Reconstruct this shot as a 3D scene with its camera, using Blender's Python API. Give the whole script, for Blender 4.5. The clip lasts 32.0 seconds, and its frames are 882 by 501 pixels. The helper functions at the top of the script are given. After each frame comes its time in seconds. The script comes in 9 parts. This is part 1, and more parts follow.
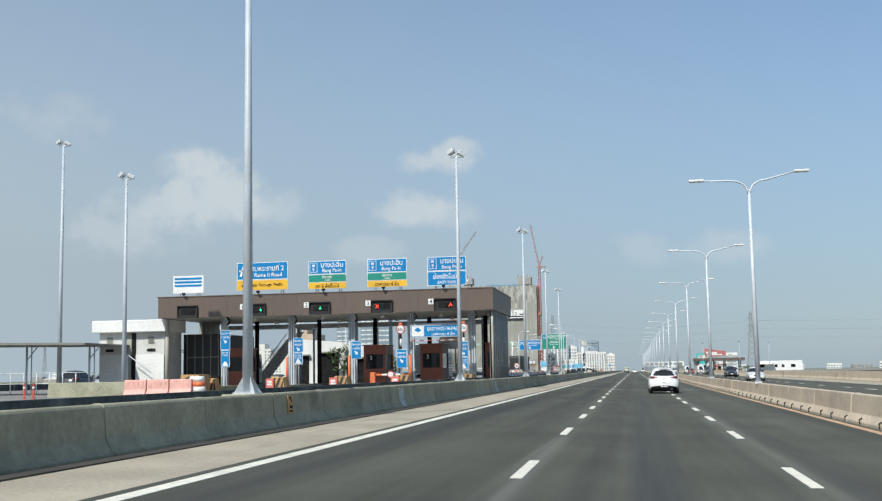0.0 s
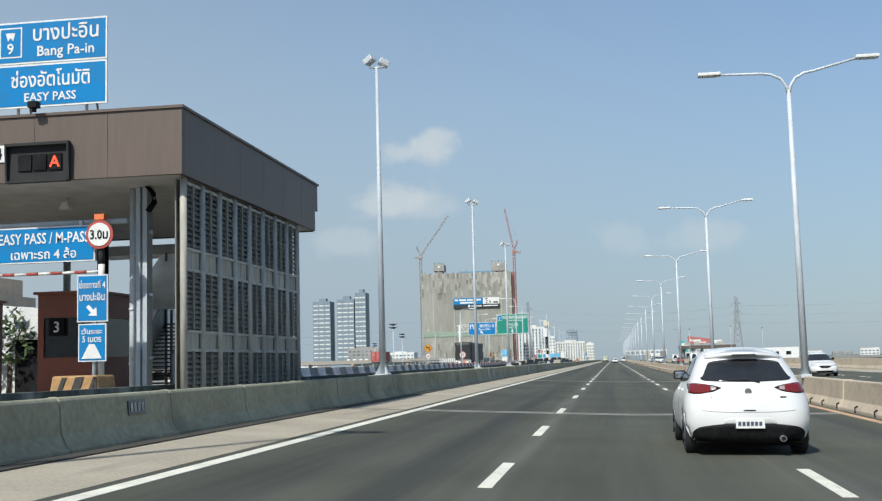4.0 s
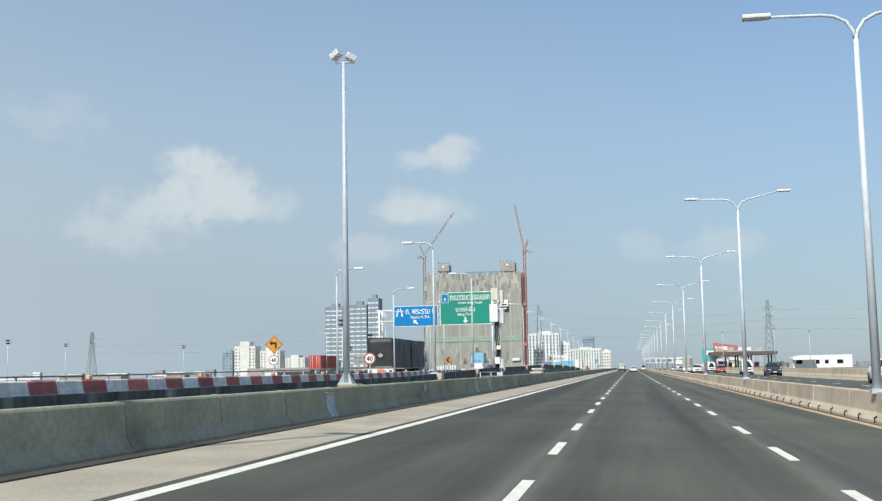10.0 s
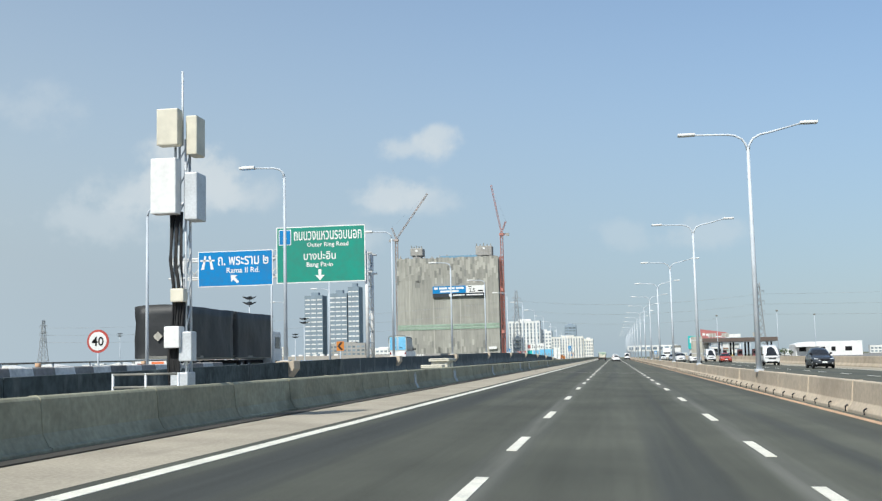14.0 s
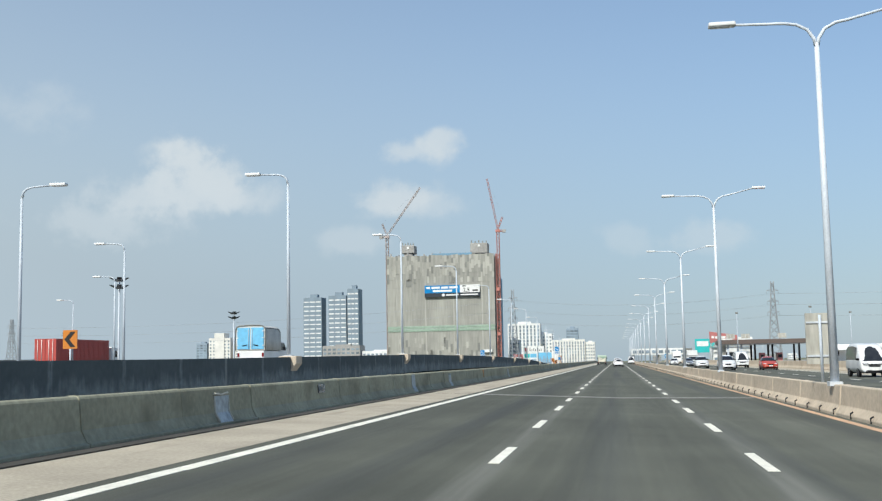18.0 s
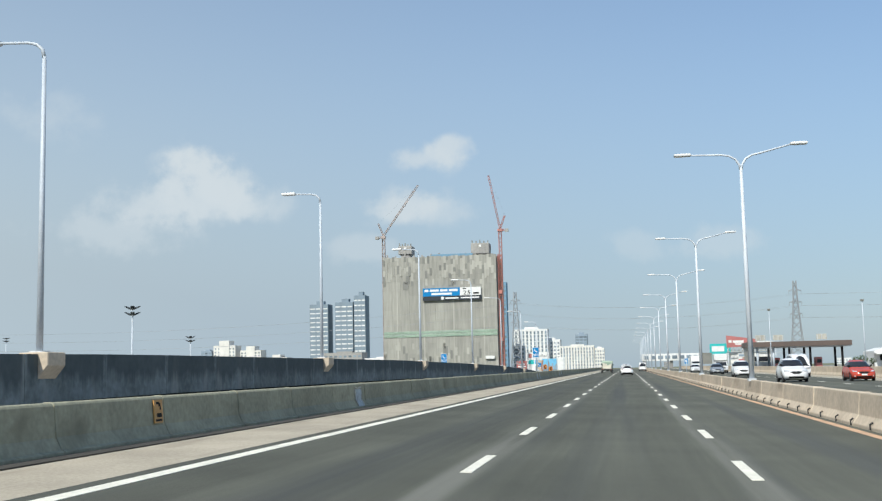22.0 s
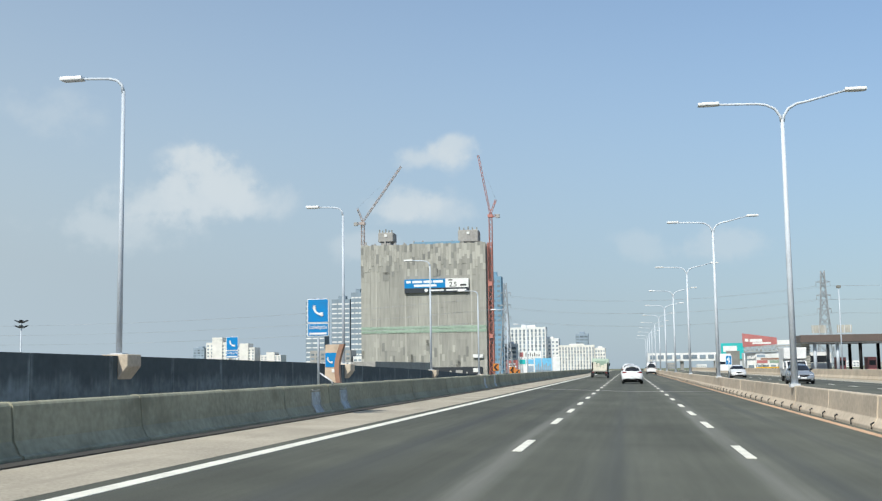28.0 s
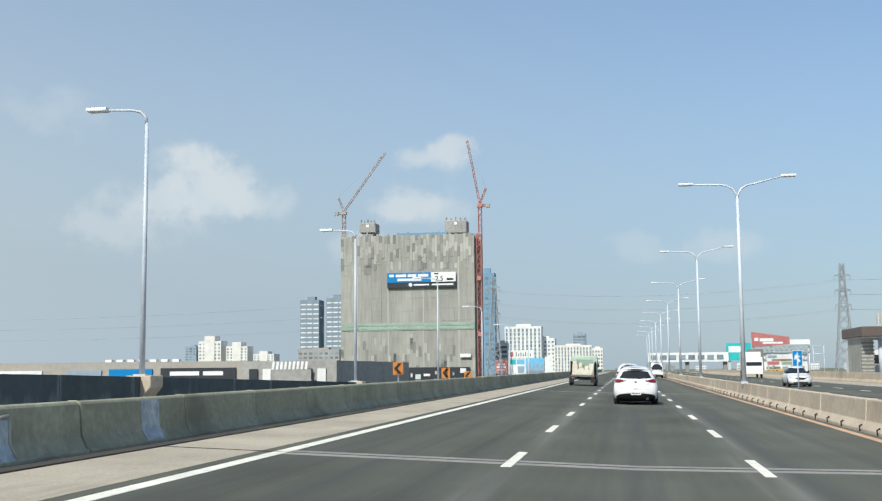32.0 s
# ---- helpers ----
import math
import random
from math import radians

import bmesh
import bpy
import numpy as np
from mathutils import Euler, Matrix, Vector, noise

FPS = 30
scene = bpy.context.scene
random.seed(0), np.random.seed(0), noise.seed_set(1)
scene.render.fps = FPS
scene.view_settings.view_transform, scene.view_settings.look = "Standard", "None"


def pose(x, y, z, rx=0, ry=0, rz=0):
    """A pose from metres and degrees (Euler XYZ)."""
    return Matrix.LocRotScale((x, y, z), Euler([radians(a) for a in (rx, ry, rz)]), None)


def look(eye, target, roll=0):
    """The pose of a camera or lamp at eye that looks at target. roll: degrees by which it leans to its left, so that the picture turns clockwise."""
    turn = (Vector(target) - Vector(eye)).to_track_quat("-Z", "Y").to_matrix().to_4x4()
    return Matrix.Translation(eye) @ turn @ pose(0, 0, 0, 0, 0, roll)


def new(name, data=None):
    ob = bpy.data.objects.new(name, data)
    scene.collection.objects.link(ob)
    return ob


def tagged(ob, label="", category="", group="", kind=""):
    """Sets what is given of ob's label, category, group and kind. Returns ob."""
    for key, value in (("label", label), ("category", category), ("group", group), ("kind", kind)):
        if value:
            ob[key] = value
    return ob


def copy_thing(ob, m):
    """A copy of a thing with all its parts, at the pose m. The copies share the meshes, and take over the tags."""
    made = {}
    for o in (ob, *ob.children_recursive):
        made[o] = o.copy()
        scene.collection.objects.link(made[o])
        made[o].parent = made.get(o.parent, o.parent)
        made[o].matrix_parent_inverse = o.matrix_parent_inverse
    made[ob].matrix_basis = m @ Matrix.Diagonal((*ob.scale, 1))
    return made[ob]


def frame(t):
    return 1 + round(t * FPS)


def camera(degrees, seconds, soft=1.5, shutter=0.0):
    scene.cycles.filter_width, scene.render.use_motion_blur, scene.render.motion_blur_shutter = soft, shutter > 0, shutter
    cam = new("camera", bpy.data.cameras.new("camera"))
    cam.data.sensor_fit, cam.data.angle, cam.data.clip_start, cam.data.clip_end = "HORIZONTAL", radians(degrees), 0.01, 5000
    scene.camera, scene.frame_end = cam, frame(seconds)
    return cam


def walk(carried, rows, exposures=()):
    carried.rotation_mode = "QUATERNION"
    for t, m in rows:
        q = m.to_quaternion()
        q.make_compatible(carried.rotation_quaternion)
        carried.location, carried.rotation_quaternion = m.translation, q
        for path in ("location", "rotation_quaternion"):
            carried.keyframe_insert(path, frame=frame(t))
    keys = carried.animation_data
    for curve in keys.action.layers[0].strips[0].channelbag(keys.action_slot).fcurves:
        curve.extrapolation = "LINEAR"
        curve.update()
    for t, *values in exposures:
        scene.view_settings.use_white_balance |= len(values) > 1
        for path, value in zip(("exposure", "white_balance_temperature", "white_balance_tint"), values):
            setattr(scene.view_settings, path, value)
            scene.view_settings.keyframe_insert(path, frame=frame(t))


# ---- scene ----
cam = camera(43.5, 32.0, 1.3)
PATH = [
    (0, (1.487, -24.481, 1.386), (1.151, -22.522, 1.606), -1.0),
    (0.5, (1.707, -18.128, 1.37), (1.361, -16.171, 1.596), -0.7),
    (1, (1.654, -11.696, 1.365), (1.301, -9.74, 1.595), -0.8),
    (1.5, (1.515, -5.119, 1.379), (1.155, -3.166, 1.616), -0.8),
    (2, (1.446, 1.78, 1.387), (1.079, 3.731, 1.629), -1.1),
    (2.5, (1.415, 7.648, 1.391), (1.062, 9.603, 1.625), -1.3),
    (3, (1.42, 13.047, 1.348), (1.096, 15.009, 1.564), -1.6),
    (3.5, (1.414, 18.714, 1.367), (1.111, 20.681, 1.569), -1.6),
    (4, (1.357, 24.791, 1.354), (1.057, 26.758, 1.557), -1.5),
    (4.5, (1.325, 30.512, 1.367), (0.996, 32.473, 1.58), -1.2),
    (6.5, (1.224, 53.65, 1.39), (0.918, 55.616, 1.599), -2.1),
    (7, (1.232, 59.251, 1.369), (0.928, 61.216, 1.579), -1.2),
    (7.5, (1.341, 64.824, 1.39), (1.034, 66.789, 1.604), -1.9),
    (8, (1.471, 70.83, 1.388), (1.164, 72.794, 1.601), -1.2),
    (8.5, (1.267, 77.282, 1.387), (0.958, 79.247, 1.599), -1.2),
    (9, (1.21, 83.492, 1.392), (0.898, 85.456, 1.603), -0.9),
    (9.5, (1.276, 88.931, 1.394), (0.954, 90.894, 1.606), -0.7),
    (10, (1.238, 94.326, 1.381), (0.907, 96.286, 1.597), -1.1),
    (10.5, (1.199, 99.724, 1.382), (0.862, 101.683, 1.601), -1.2),
    (11, (1.396, 105.646, 1.385), (1.06, 107.606, 1.602), -1.5),
    (11.5, (1.457, 111.738, 1.371), (1.123, 113.698, 1.587), -1.8),
    (12, (1.319, 117.673, 1.383), (0.993, 119.635, 1.594), -1.5),
    (12.5, (1.436, 123.507, 1.379), (1.115, 125.47, 1.586), -1.6),
    (13, (1.52, 128.714, 1.371), (1.202, 130.678, 1.574), -1.5),
    (13.5, (1.424, 134.344, 1.38), (1.111, 136.309, 1.58), -1.6),
    (14, (1.491, 140.373, 1.389), (1.189, 142.34, 1.585), -1.3),
    (14.5, (1.775, 146.063, 1.4), (1.471, 148.03, 1.594), -0.2),
    (16.5, (1.709, 168.054, 1.382), (1.374, 170.014, 1.599), -1.3),
    (17, (1.738, 174.294, 1.367), (1.41, 176.255, 1.58), -1.5),
    (17.5, (1.692, 181.018, 1.387), (1.376, 182.982, 1.593), -1.4),
    (18, (1.647, 187.447, 1.407), (1.34, 189.413, 1.609), -1.1),
    (18.5, (1.634, 193.713, 1.393), (1.338, 195.681, 1.589), -1.1),
    (19, (1.62, 199.719, 1.421), (1.331, 201.689, 1.615), -0.8),
    (19.5, (1.664, 205.199, 1.391), (1.372, 207.168, 1.588), -1.0),
    (20, (1.708, 210.484, 1.4), (1.41, 212.452, 1.6), -0.7),
    (20.5, (1.776, 215.659, 1.392), (1.472, 217.625, 1.596), -1.1),
    (21, (1.844, 221.088, 1.388), (1.534, 223.052, 1.595), -1.0),
    (21.5, (2.044, 226.667, 1.385), (1.726, 228.631, 1.594), -1.2),
    (22, (2.062, 232.339, 1.367), (1.738, 234.301, 1.582), -1.3),
    (22.5, (2.037, 238.069, 1.385), (1.708, 240.03, 1.6), -1.4),
    (23, (2.057, 243.994, 1.379), (1.727, 245.954, 1.595), -1.3),
    (23.5, (2.002, 249.952, 1.386), (1.673, 251.913, 1.602), -1.2),
    (24, (1.991, 256.773, 1.353), (1.662, 258.734, 1.569), -1.3),
    (24.5, (1.954, 263.031, 1.379), (1.625, 264.992, 1.595), -1.2),
    (25, (1.917, 268.936, 1.371), (1.586, 270.896, 1.587), -1.1),
    (25.5, (1.949, 274.776, 1.385), (1.618, 276.736, 1.601), -1.1),
    (27.5, (1.743, 298.402, 1.38), (1.413, 300.363, 1.595), -0.9),
    (28, (1.775, 304.635, 1.367), (1.446, 306.597, 1.581), -0.8),
    (28.5, (1.712, 310.541, 1.395), (1.384, 312.502, 1.608), -0.7),
    (29, (1.733, 316.115, 1.397), (1.405, 318.077, 1.611), -0.5),
    (29.5, (1.757, 321.605, 1.391), (1.428, 323.566, 1.606), -0.7),
    (30, (1.731, 327.221, 1.399), (1.404, 329.182, 1.613), -0.9),
    (30.5, (1.738, 332.958, 1.386), (1.411, 334.919, 1.6), -0.6),
    (31, (1.754, 338.821, 1.38), (1.427, 340.782, 1.593), -0.4),
    (31.5, (1.776, 344.768, 1.39), (1.448, 346.729, 1.604), -0.4),
    (32, (1.706, 351.305, 1.429), (1.379, 353.267, 1.643), -0.5),
]
walk(cam, [(t, look(eye, target, roll)) for t, eye, target, roll in PATH], [(0, -0.14, 6320, 7), (4, -0.14, 6320, 7), (8, -0.04, 6320, 7), (32, 0.0, 6320, 7)])

# cloud centres as directions, their half sizes and how thick they are
CLOUDS = (
    ((-0.368, 0.912, 0.180), (0.040, 0.040, 0.028), 1.0),
    ((-0.345, 0.922, 0.168), (0.045, 0.045, 0.026), 0.90),
    ((-0.362, 0.918, 0.154), (0.065, 0.065, 0.028), 0.85),
    ((-0.405, 0.901, 0.150), (0.060, 0.060, 0.026), 0.70),
    ((-0.440, 0.890, 0.124), (0.080, 0.080, 0.028), 0.50),
    ((-0.318, 0.935, 0.152), (0.040, 0.040, 0.022), 0.40),
    ((-0.152, 0.968, 0.197), (0.032, 0.032, 0.016), 0.80),
    ((-0.172, 0.967, 0.189), (0.042, 0.042, 0.016), 0.70),
    ((-0.196, 0.969, 0.149), (0.045, 0.045, 0.022), 0.85),
    ((-0.163, 0.976, 0.142), (0.040, 0.040, 0.016), 0.50),
    ((-0.230, 0.967, 0.110), (0.045, 0.045, 0.018), 0.42),
    ((0.086, 0.991, 0.106), (0.045, 0.045, 0.020), 0.40),
    ((0.013, 0.994, 0.109), (0.045, 0.045, 0.020), 0.30),
    ((-0.479, 0.850, 0.220), (0.050, 0.050, 0.030), 0.30),
)

# ---- daylight ----
SUN_DIR = Vector((-3.7, -10.5, 11.2)).normalized()
world = bpy.data.worlds.new("sky")
scene.world = world
world.use_nodes = True
wt = world.node_tree
for n in list(wt.nodes):
    wt.nodes.remove(n)
w_out = wt.nodes.new("ShaderNodeOutputWorld")
w_bg = wt.nodes.new("ShaderNodeBackground")
w_sky = wt.nodes.new("ShaderNodeTexSky")
w_sky.sky_type = "NISHITA"
w_sky.sun_disc = False
w_sky.sun_elevation = math.asin(SUN_DIR.z)
w_sky.sun_rotation = math.atan2(SUN_DIR.x, SUN_DIR.y)
w_sky.air_density, w_sky.dust_density, w_sky.ozone_density = 1.0, 0.6, 2.5
w_bg.inputs["Strength"].default_value = 0.15
w_dir = wt.nodes.new("ShaderNodeTexCoord")
w_sep = wt.nodes.new("ShaderNodeSeparateXYZ")
wt.links.new(w_dir.outputs["Generated"], w_sep.inputs[0])


def w_math(op, a, b, clamp=False):
    n = wt.nodes.new("ShaderNodeMath")
    n.operation, n.use_clamp = op, clamp
    for i, v in enumerate((a, b)):
        if isinstance(v, (int, float)):
            n.inputs[i].default_value = v
        else:
            wt.links.new(v, n.inputs[i])
    return n.outputs[0]


def w_mix(fac, a, colour):
    n = wt.nodes.new("ShaderNodeMix")
    n.data_type = "RGBA"
    wt.links.new(fac, n.inputs[0])
    wt.links.new(a, n.inputs[6])
    n.inputs[7].default_value = (*colour, 1)
    return n.outputs[2]


# hot-season haze: the sky pales towards the horizon, more so on the sunward side
w_rng = wt.nodes.new("ShaderNodeMapRange")
w_rng.interpolation_type = "SMOOTHSTEP"
w_rng.inputs["From Min"].default_value, w_rng.inputs["From Max"].default_value = -0.02, 0.42
w_rng.inputs["To Min"].default_value, w_rng.inputs["To Max"].default_value = 0.92, 0.25
wt.links.new(w_sep.outputs[2], w_rng.inputs["Value"])
w_side = wt.nodes.new("ShaderNodeMapRange")
w_side.inputs["From Min"].default_value, w_side.inputs["From Max"].default_value = -0.55, 0.25
w_side.inputs["To Min"].default_value, w_side.inputs["To Max"].default_value = 0.22, -0.12
wt.links.new(w_sep.outputs[0], w_side.inputs["Value"])
w_even = wt.nodes.new("ShaderNodeMapRange")
w_even.inputs["From Min"].default_value, w_even.inputs["From Max"].default_value = -0.55, 0.25
wt.links.new(w_sep.outputs[0], w_even.inputs["Value"])
w_haze = wt.nodes.new("ShaderNodeMix")
w_haze.data_type = "RGBA"
w_haze.inputs[6].default_value, w_haze.inputs[7].default_value = (3.12, 3.66, 4.05, 1), (2.24, 2.88, 3.50, 1)
wt.links.new(w_even.outputs[0], w_haze.inputs[0])
w_air = wt.nodes.new("ShaderNodeMix")
w_air.data_type = "RGBA"
wt.links.new(w_math("ADD", w_rng.outputs[0], w_side.outputs[0], True), w_air.inputs[0])
wt.links.new(w_sky.outputs[0], w_air.inputs[6])
wt.links.new(w_haze.outputs[2], w_air.inputs[7])
w_col = w_air.outputs[2]

# fair-weather cumulus low over the horizon
w_noise = wt.nodes.new("ShaderNodeTexNoise")
w_noise.inputs["Scale"].default_value, w_noise.inputs["Detail"].default_value, w_noise.inputs["Roughness"].default_value = 30.0, 9.0, 0.55
wt.links.new(w_dir.outputs["Generated"], w_noise.inputs["Vector"])
for centre, size, amount in CLOUDS:
    off = wt.nodes.new("ShaderNodeVectorMath")
    off.operation = "SUBTRACT"
    wt.links.new(w_dir.outputs["Generated"], off.inputs[0])
    off.inputs[1].default_value = centre
    div = wt.nodes.new("ShaderNodeVectorMath")
    div.operation = "DIVIDE"
    wt.links.new(off.outputs[0], div.inputs[0])
    div.inputs[1].default_value = size
    ln = wt.nodes.new("ShaderNodeVectorMath")
    ln.operation = "LENGTH"
    wt.links.new(div.outputs[0], ln.inputs[0])
    body = w_math("SUBTRACT", 1.0, ln.outputs["Value"])
    rough = w_math("MULTIPLY", w_math("SUBTRACT", w_noise.outputs["Fac"], 0.5), 2.5)
    soft = wt.nodes.new("ShaderNodeMapRange")
    soft.interpolation_type = "SMOOTHSTEP"
    soft.inputs["From Min"].default_value, soft.inputs["From Max"].default_value = 0.0, 0.85
    soft.inputs["To Max"].default_value = amount
    wt.links.new(w_math("ADD", body, rough), soft.inputs["Value"])
    near = w_math("MULTIPLY", soft.outputs[0], w_math("MULTIPLY", w_math("ADD", body, 0.35), 1.5, True), True)
    w_col = w_mix(near, w_col, (4.35, 4.7, 4.95))
wt.links.new(w_col, w_bg.inputs[0])
wt.links.new(w_bg.outputs[0], w_out.inputs[0])

sun = new("sun", bpy.data.lights.new("sun", "SUN"))
sun.data.energy, sun.data.angle, sun.data.color = 5.0, radians(0.9), (1.0, 0.95, 0.86)
sun.matrix_world = look(SUN_DIR * 200, (0, 0, 0))

# ---- building kit ----
def box(bm, x0, x1, y0, y1, z0, z1):
    v = [bm.verts.new(p) for p in ((x0, y0, z0), (x1, y0, z0), (x1, y1, z0), (x0, y1, z0), (x0, y0, z1), (x1, y0, z1), (x1, y1, z1), (x0, y1, z1))]
    for f in ((3, 2, 1, 0), (4, 5, 6, 7), (0, 1, 5, 4), (1, 2, 6, 5), (2, 3, 7, 6), (3, 0, 4, 7)):
        bm.faces.new([v[i] for i in f])
    return v


def ring(bm, centre, axis, r, seg, up=Vector((0, 0, 1))):
    axis = Vector(axis).normalized()
    side = axis.cross(up)
    if side.length < 1e-4:
        side = axis.cross(Vector((1, 0, 0)))
    side.normalize()
    top = side.cross(axis)
    return [bm.verts.new(Vector(centre) + r * (math.cos(a) * side + math.sin(a) * top)) for a in (2 * math.pi * i / seg for i in range(seg))]


def tube(bm, pts, radii, seg=10, caps=True):
    pts = [Vector(p) for p in pts]
    if not isinstance(radii, (list, tuple)):
        radii = [radii] * len(pts)
    rings = []
    for i, p in enumerate(pts):
        axis = pts[min(i + 1, len(pts) - 1)] - pts[max(i - 1, 0)]
        rings.append(ring(bm, p, axis, radii[i], seg))
    for a, b in zip(rings, rings[1:]):
        for i in range(seg):
            f = bm.faces.new((a[i], a[(i + 1) % seg], b[(i + 1) % seg], b[i]))
            f.smooth = True
    if caps:
        bm.faces.new(rings[0][::-1])
        bm.faces.new(rings[-1])
    return rings


def sweep_y(bm, profile, ys, shift=None, lift=None):
    """A closed profile of (x, z), anticlockwise seen from behind, drawn along y."""
    rows = []
    for y in ys:
        dx, dz = (shift(y) if shift else 0.0), (lift(y) if lift else 0.0)
        rows.append([bm.verts.new((x + dx, y, z + dz)) for x, z in profile])
    n = len(profile)
    for a, b in zip(rows, rows[1:]):
        for i in range(n):
            bm.faces.new((a[i], a[(i + 1) % n], b[(i + 1) % n], b[i]))
    bm.faces.new(rows[0])
    bm.faces.new(rows[-1][::-1])


def prism(bm, pts, axis, lo, hi):
    """A flat outline drawn out along an axis: pts are the other two coordinates in order."""
    def at(p, q):
        return {"x": (q, p[0], p[1]), "y": (p[0], q, p[1]), "z": (p[0], p[1], q)}[axis]
    a = [bm.verts.new(at(p, lo)) for p in pts]
    b = [bm.verts.new(at(p, hi)) for p in pts]
    n = len(pts)
    bm.faces.new(a)
    bm.faces.new(b[::-1])
    for i in range(n):
        bm.faces.new((a[i], b[i], b[(i + 1) % n], a[(i + 1) % n]))


def bevel(bm, width, segs=2, angle=30):
    bm.normal_update()
    edges = [e for e in bm.edges if len(e.link_faces) == 2 and e.calc_face_angle(0) > radians(angle)]
    bmesh.ops.bevel(bm, geom=edges, offset=width, segments=segs, affect="EDGES", profile=0.6)


def finish(bm):
    bmesh.ops.recalc_face_normals(bm, faces=bm.faces)
    return bm


def part(name, bm, material, parent=None, label="", m=None):
    me = bpy.data.meshes.new(name)
    finish(bm)
    bm.to_mesh(me)
    bm.free()
    me.materials.append(material)
    ob = new(name, me)
    if parent is not None:
        ob.parent = parent
    if m is not None:
        ob.matrix_basis = m
    if label:
        ob["label"] = label
    return ob


def again(name, ob, m, parent):
    """One more piece that shares the mesh of ob."""
    o = new(name, ob.data)
    o.parent = parent
    o.matrix_basis = m
    return o


def thing(name, label, category, group="", kind="", at=(0, 0, 0), turn=0.0):
    e = new(name)
    e.matrix_basis = pose(*at, 0, 0, turn)
    e.empty_display_size = 0.2
    return tagged(e, label, category, group, kind)


def B():
    return bmesh.new()


# ---- materials ----
def mat(name, base, rough=0.6, metal=0.0, vary=0.12, grain=6.0, big=0.35, bump=0.0, tint=None, spec=0.5, piece=0.0, streak=0.0, stain=None, bump_scale=None):
    m = bpy.data.materials.new(name)
    m.use_nodes = True
    nt = m.node_tree
    bs = nt.nodes["Principled BSDF"]
    bs.inputs["Roughness"].default_value = rough
    bs.inputs["Metallic"].default_value = metal
    bs.inputs["Specular IOR Level"].default_value = spec
    base = tuple(base)
    tint = tint or tuple(min(1, c * 0.8 + 0.02) for c in base)
    geo = nt.nodes.new("ShaderNodeNewGeometry")
    n1 = nt.nodes.new("ShaderNodeTexNoise")
    n1.inputs["Scale"].default_value, n1.inputs["Detail"].default_value = grain, 6
    n2 = nt.nodes.new("ShaderNodeTexNoise")
    n2.inputs["Scale"].default_value, n2.inputs["Detail"].default_value = big, 4
    if streak:
        mp = nt.nodes.new("ShaderNodeMapping")
        mp.inputs["Scale"].default_value = (1, 1, streak)
        nt.links.new(geo.outputs["Position"], mp.inputs["Vector"])
        src = mp.outputs["Vector"]
    else:
        src = geo.outputs["Position"]
    nt.links.new(src, n1.inputs["Vector"])
    nt.links.new(src, n2.inputs["Vector"])
    add = nt.nodes.new("ShaderNodeMath")
    add.operation = "ADD"
    nt.links.new(n1.outputs["Fac"], add.inputs[0])
    nt.links.new(n2.outputs["Fac"], add.inputs[1])
    rng = nt.nodes.new("ShaderNodeMapRange")
    rng.inputs["From Min"].default_value, rng.inputs["From Max"].default_value = 0.7, 1.3
    nt.links.new(add.outputs[0], rng.inputs["Value"])
    mix = nt.nodes.new("ShaderNodeMix")
    mix.data_type = "RGBA"
    a = tuple(min(1, c * (1 + vary)) for c in base)
    b = tuple(c * (1 - vary) + t * 0 for c, t in zip(tint, base))
    mix.inputs[6].default_value, mix.inputs[7].default_value = (*a, 1), (*b, 1)
    nt.links.new(rng.outputs[0], mix.inputs[0])
    colour = mix.outputs[2]
    if piece:
        info = nt.nodes.new("ShaderNodeObjectInfo")
        r2 = nt.nodes.new("ShaderNodeMapRange")
        r2.inputs["To Min"].default_value, r2.inputs["To Max"].default_value = 1 - piece, 1 + piece
        nt.links.new(info.outputs["Random"], r2.inputs["Value"])
        mul = nt.nodes.new("ShaderNodeMix")
        mul.data_type, mul.blend_type = "RGBA", "MULTIPLY"
        mul.inputs[0].default_value = 1
        nt.links.new(colour, mul.inputs[6])
        nt.links.new(r2.outputs[0], mul.inputs[7])
        colour = mul.outputs[2]
    if stain:
        n3 = nt.nodes.new("ShaderNodeTexNoise")
        n3.inputs["Scale"].default_value, n3.inputs["Detail"].default_value = stain[1], 7
        mp3 = nt.nodes.new("ShaderNodeMapping")
        mp3.inputs["Scale"].default_value = stain[2]
        nt.links.new(geo.outputs["Position"], mp3.inputs["Vector"])
        nt.links.new(mp3.outputs[0], n3.inputs["Vector"])
        r3 = nt.nodes.new("ShaderNodeMapRange")
        r3.inputs["From Min"].default_value, r3.inputs["From Max"].default_value = stain[3], stain[3] + 0.16
        nt.links.new(n3.outputs["Fac"], r3.inputs["Value"])
        st = nt.nodes.new("ShaderNodeMix")
        st.data_type = "RGBA"
        nt.links.new(r3.outputs[0], st.inputs[0])
        nt.links.new(colour, st.inputs[6])
        st.inputs[7].default_value = (*stain[0], 1)
        colour = st.outputs[2]
    nt.links.new(colour, bs.inputs["Base Color"])
    if bump:
        bp = nt.nodes.new("ShaderNodeBump")
        bp.inputs["Strength"].default_value, bp.inputs["Distance"].default_value = 0.6, bump
        if bump_scale:
            n4 = nt.nodes.new("ShaderNodeTexNoise")
            n4.inputs["Scale"].default_value, n4.inputs["Detail"].default_value = bump_scale, 5
            nt.links.new(geo.outputs["Position"], n4.inputs["Vector"])
            nt.links.new(n4.outputs["Fac"], bp.inputs["Height"])
        else:
            nt.links.new(n1.outputs["Fac"], bp.inputs["Height"])
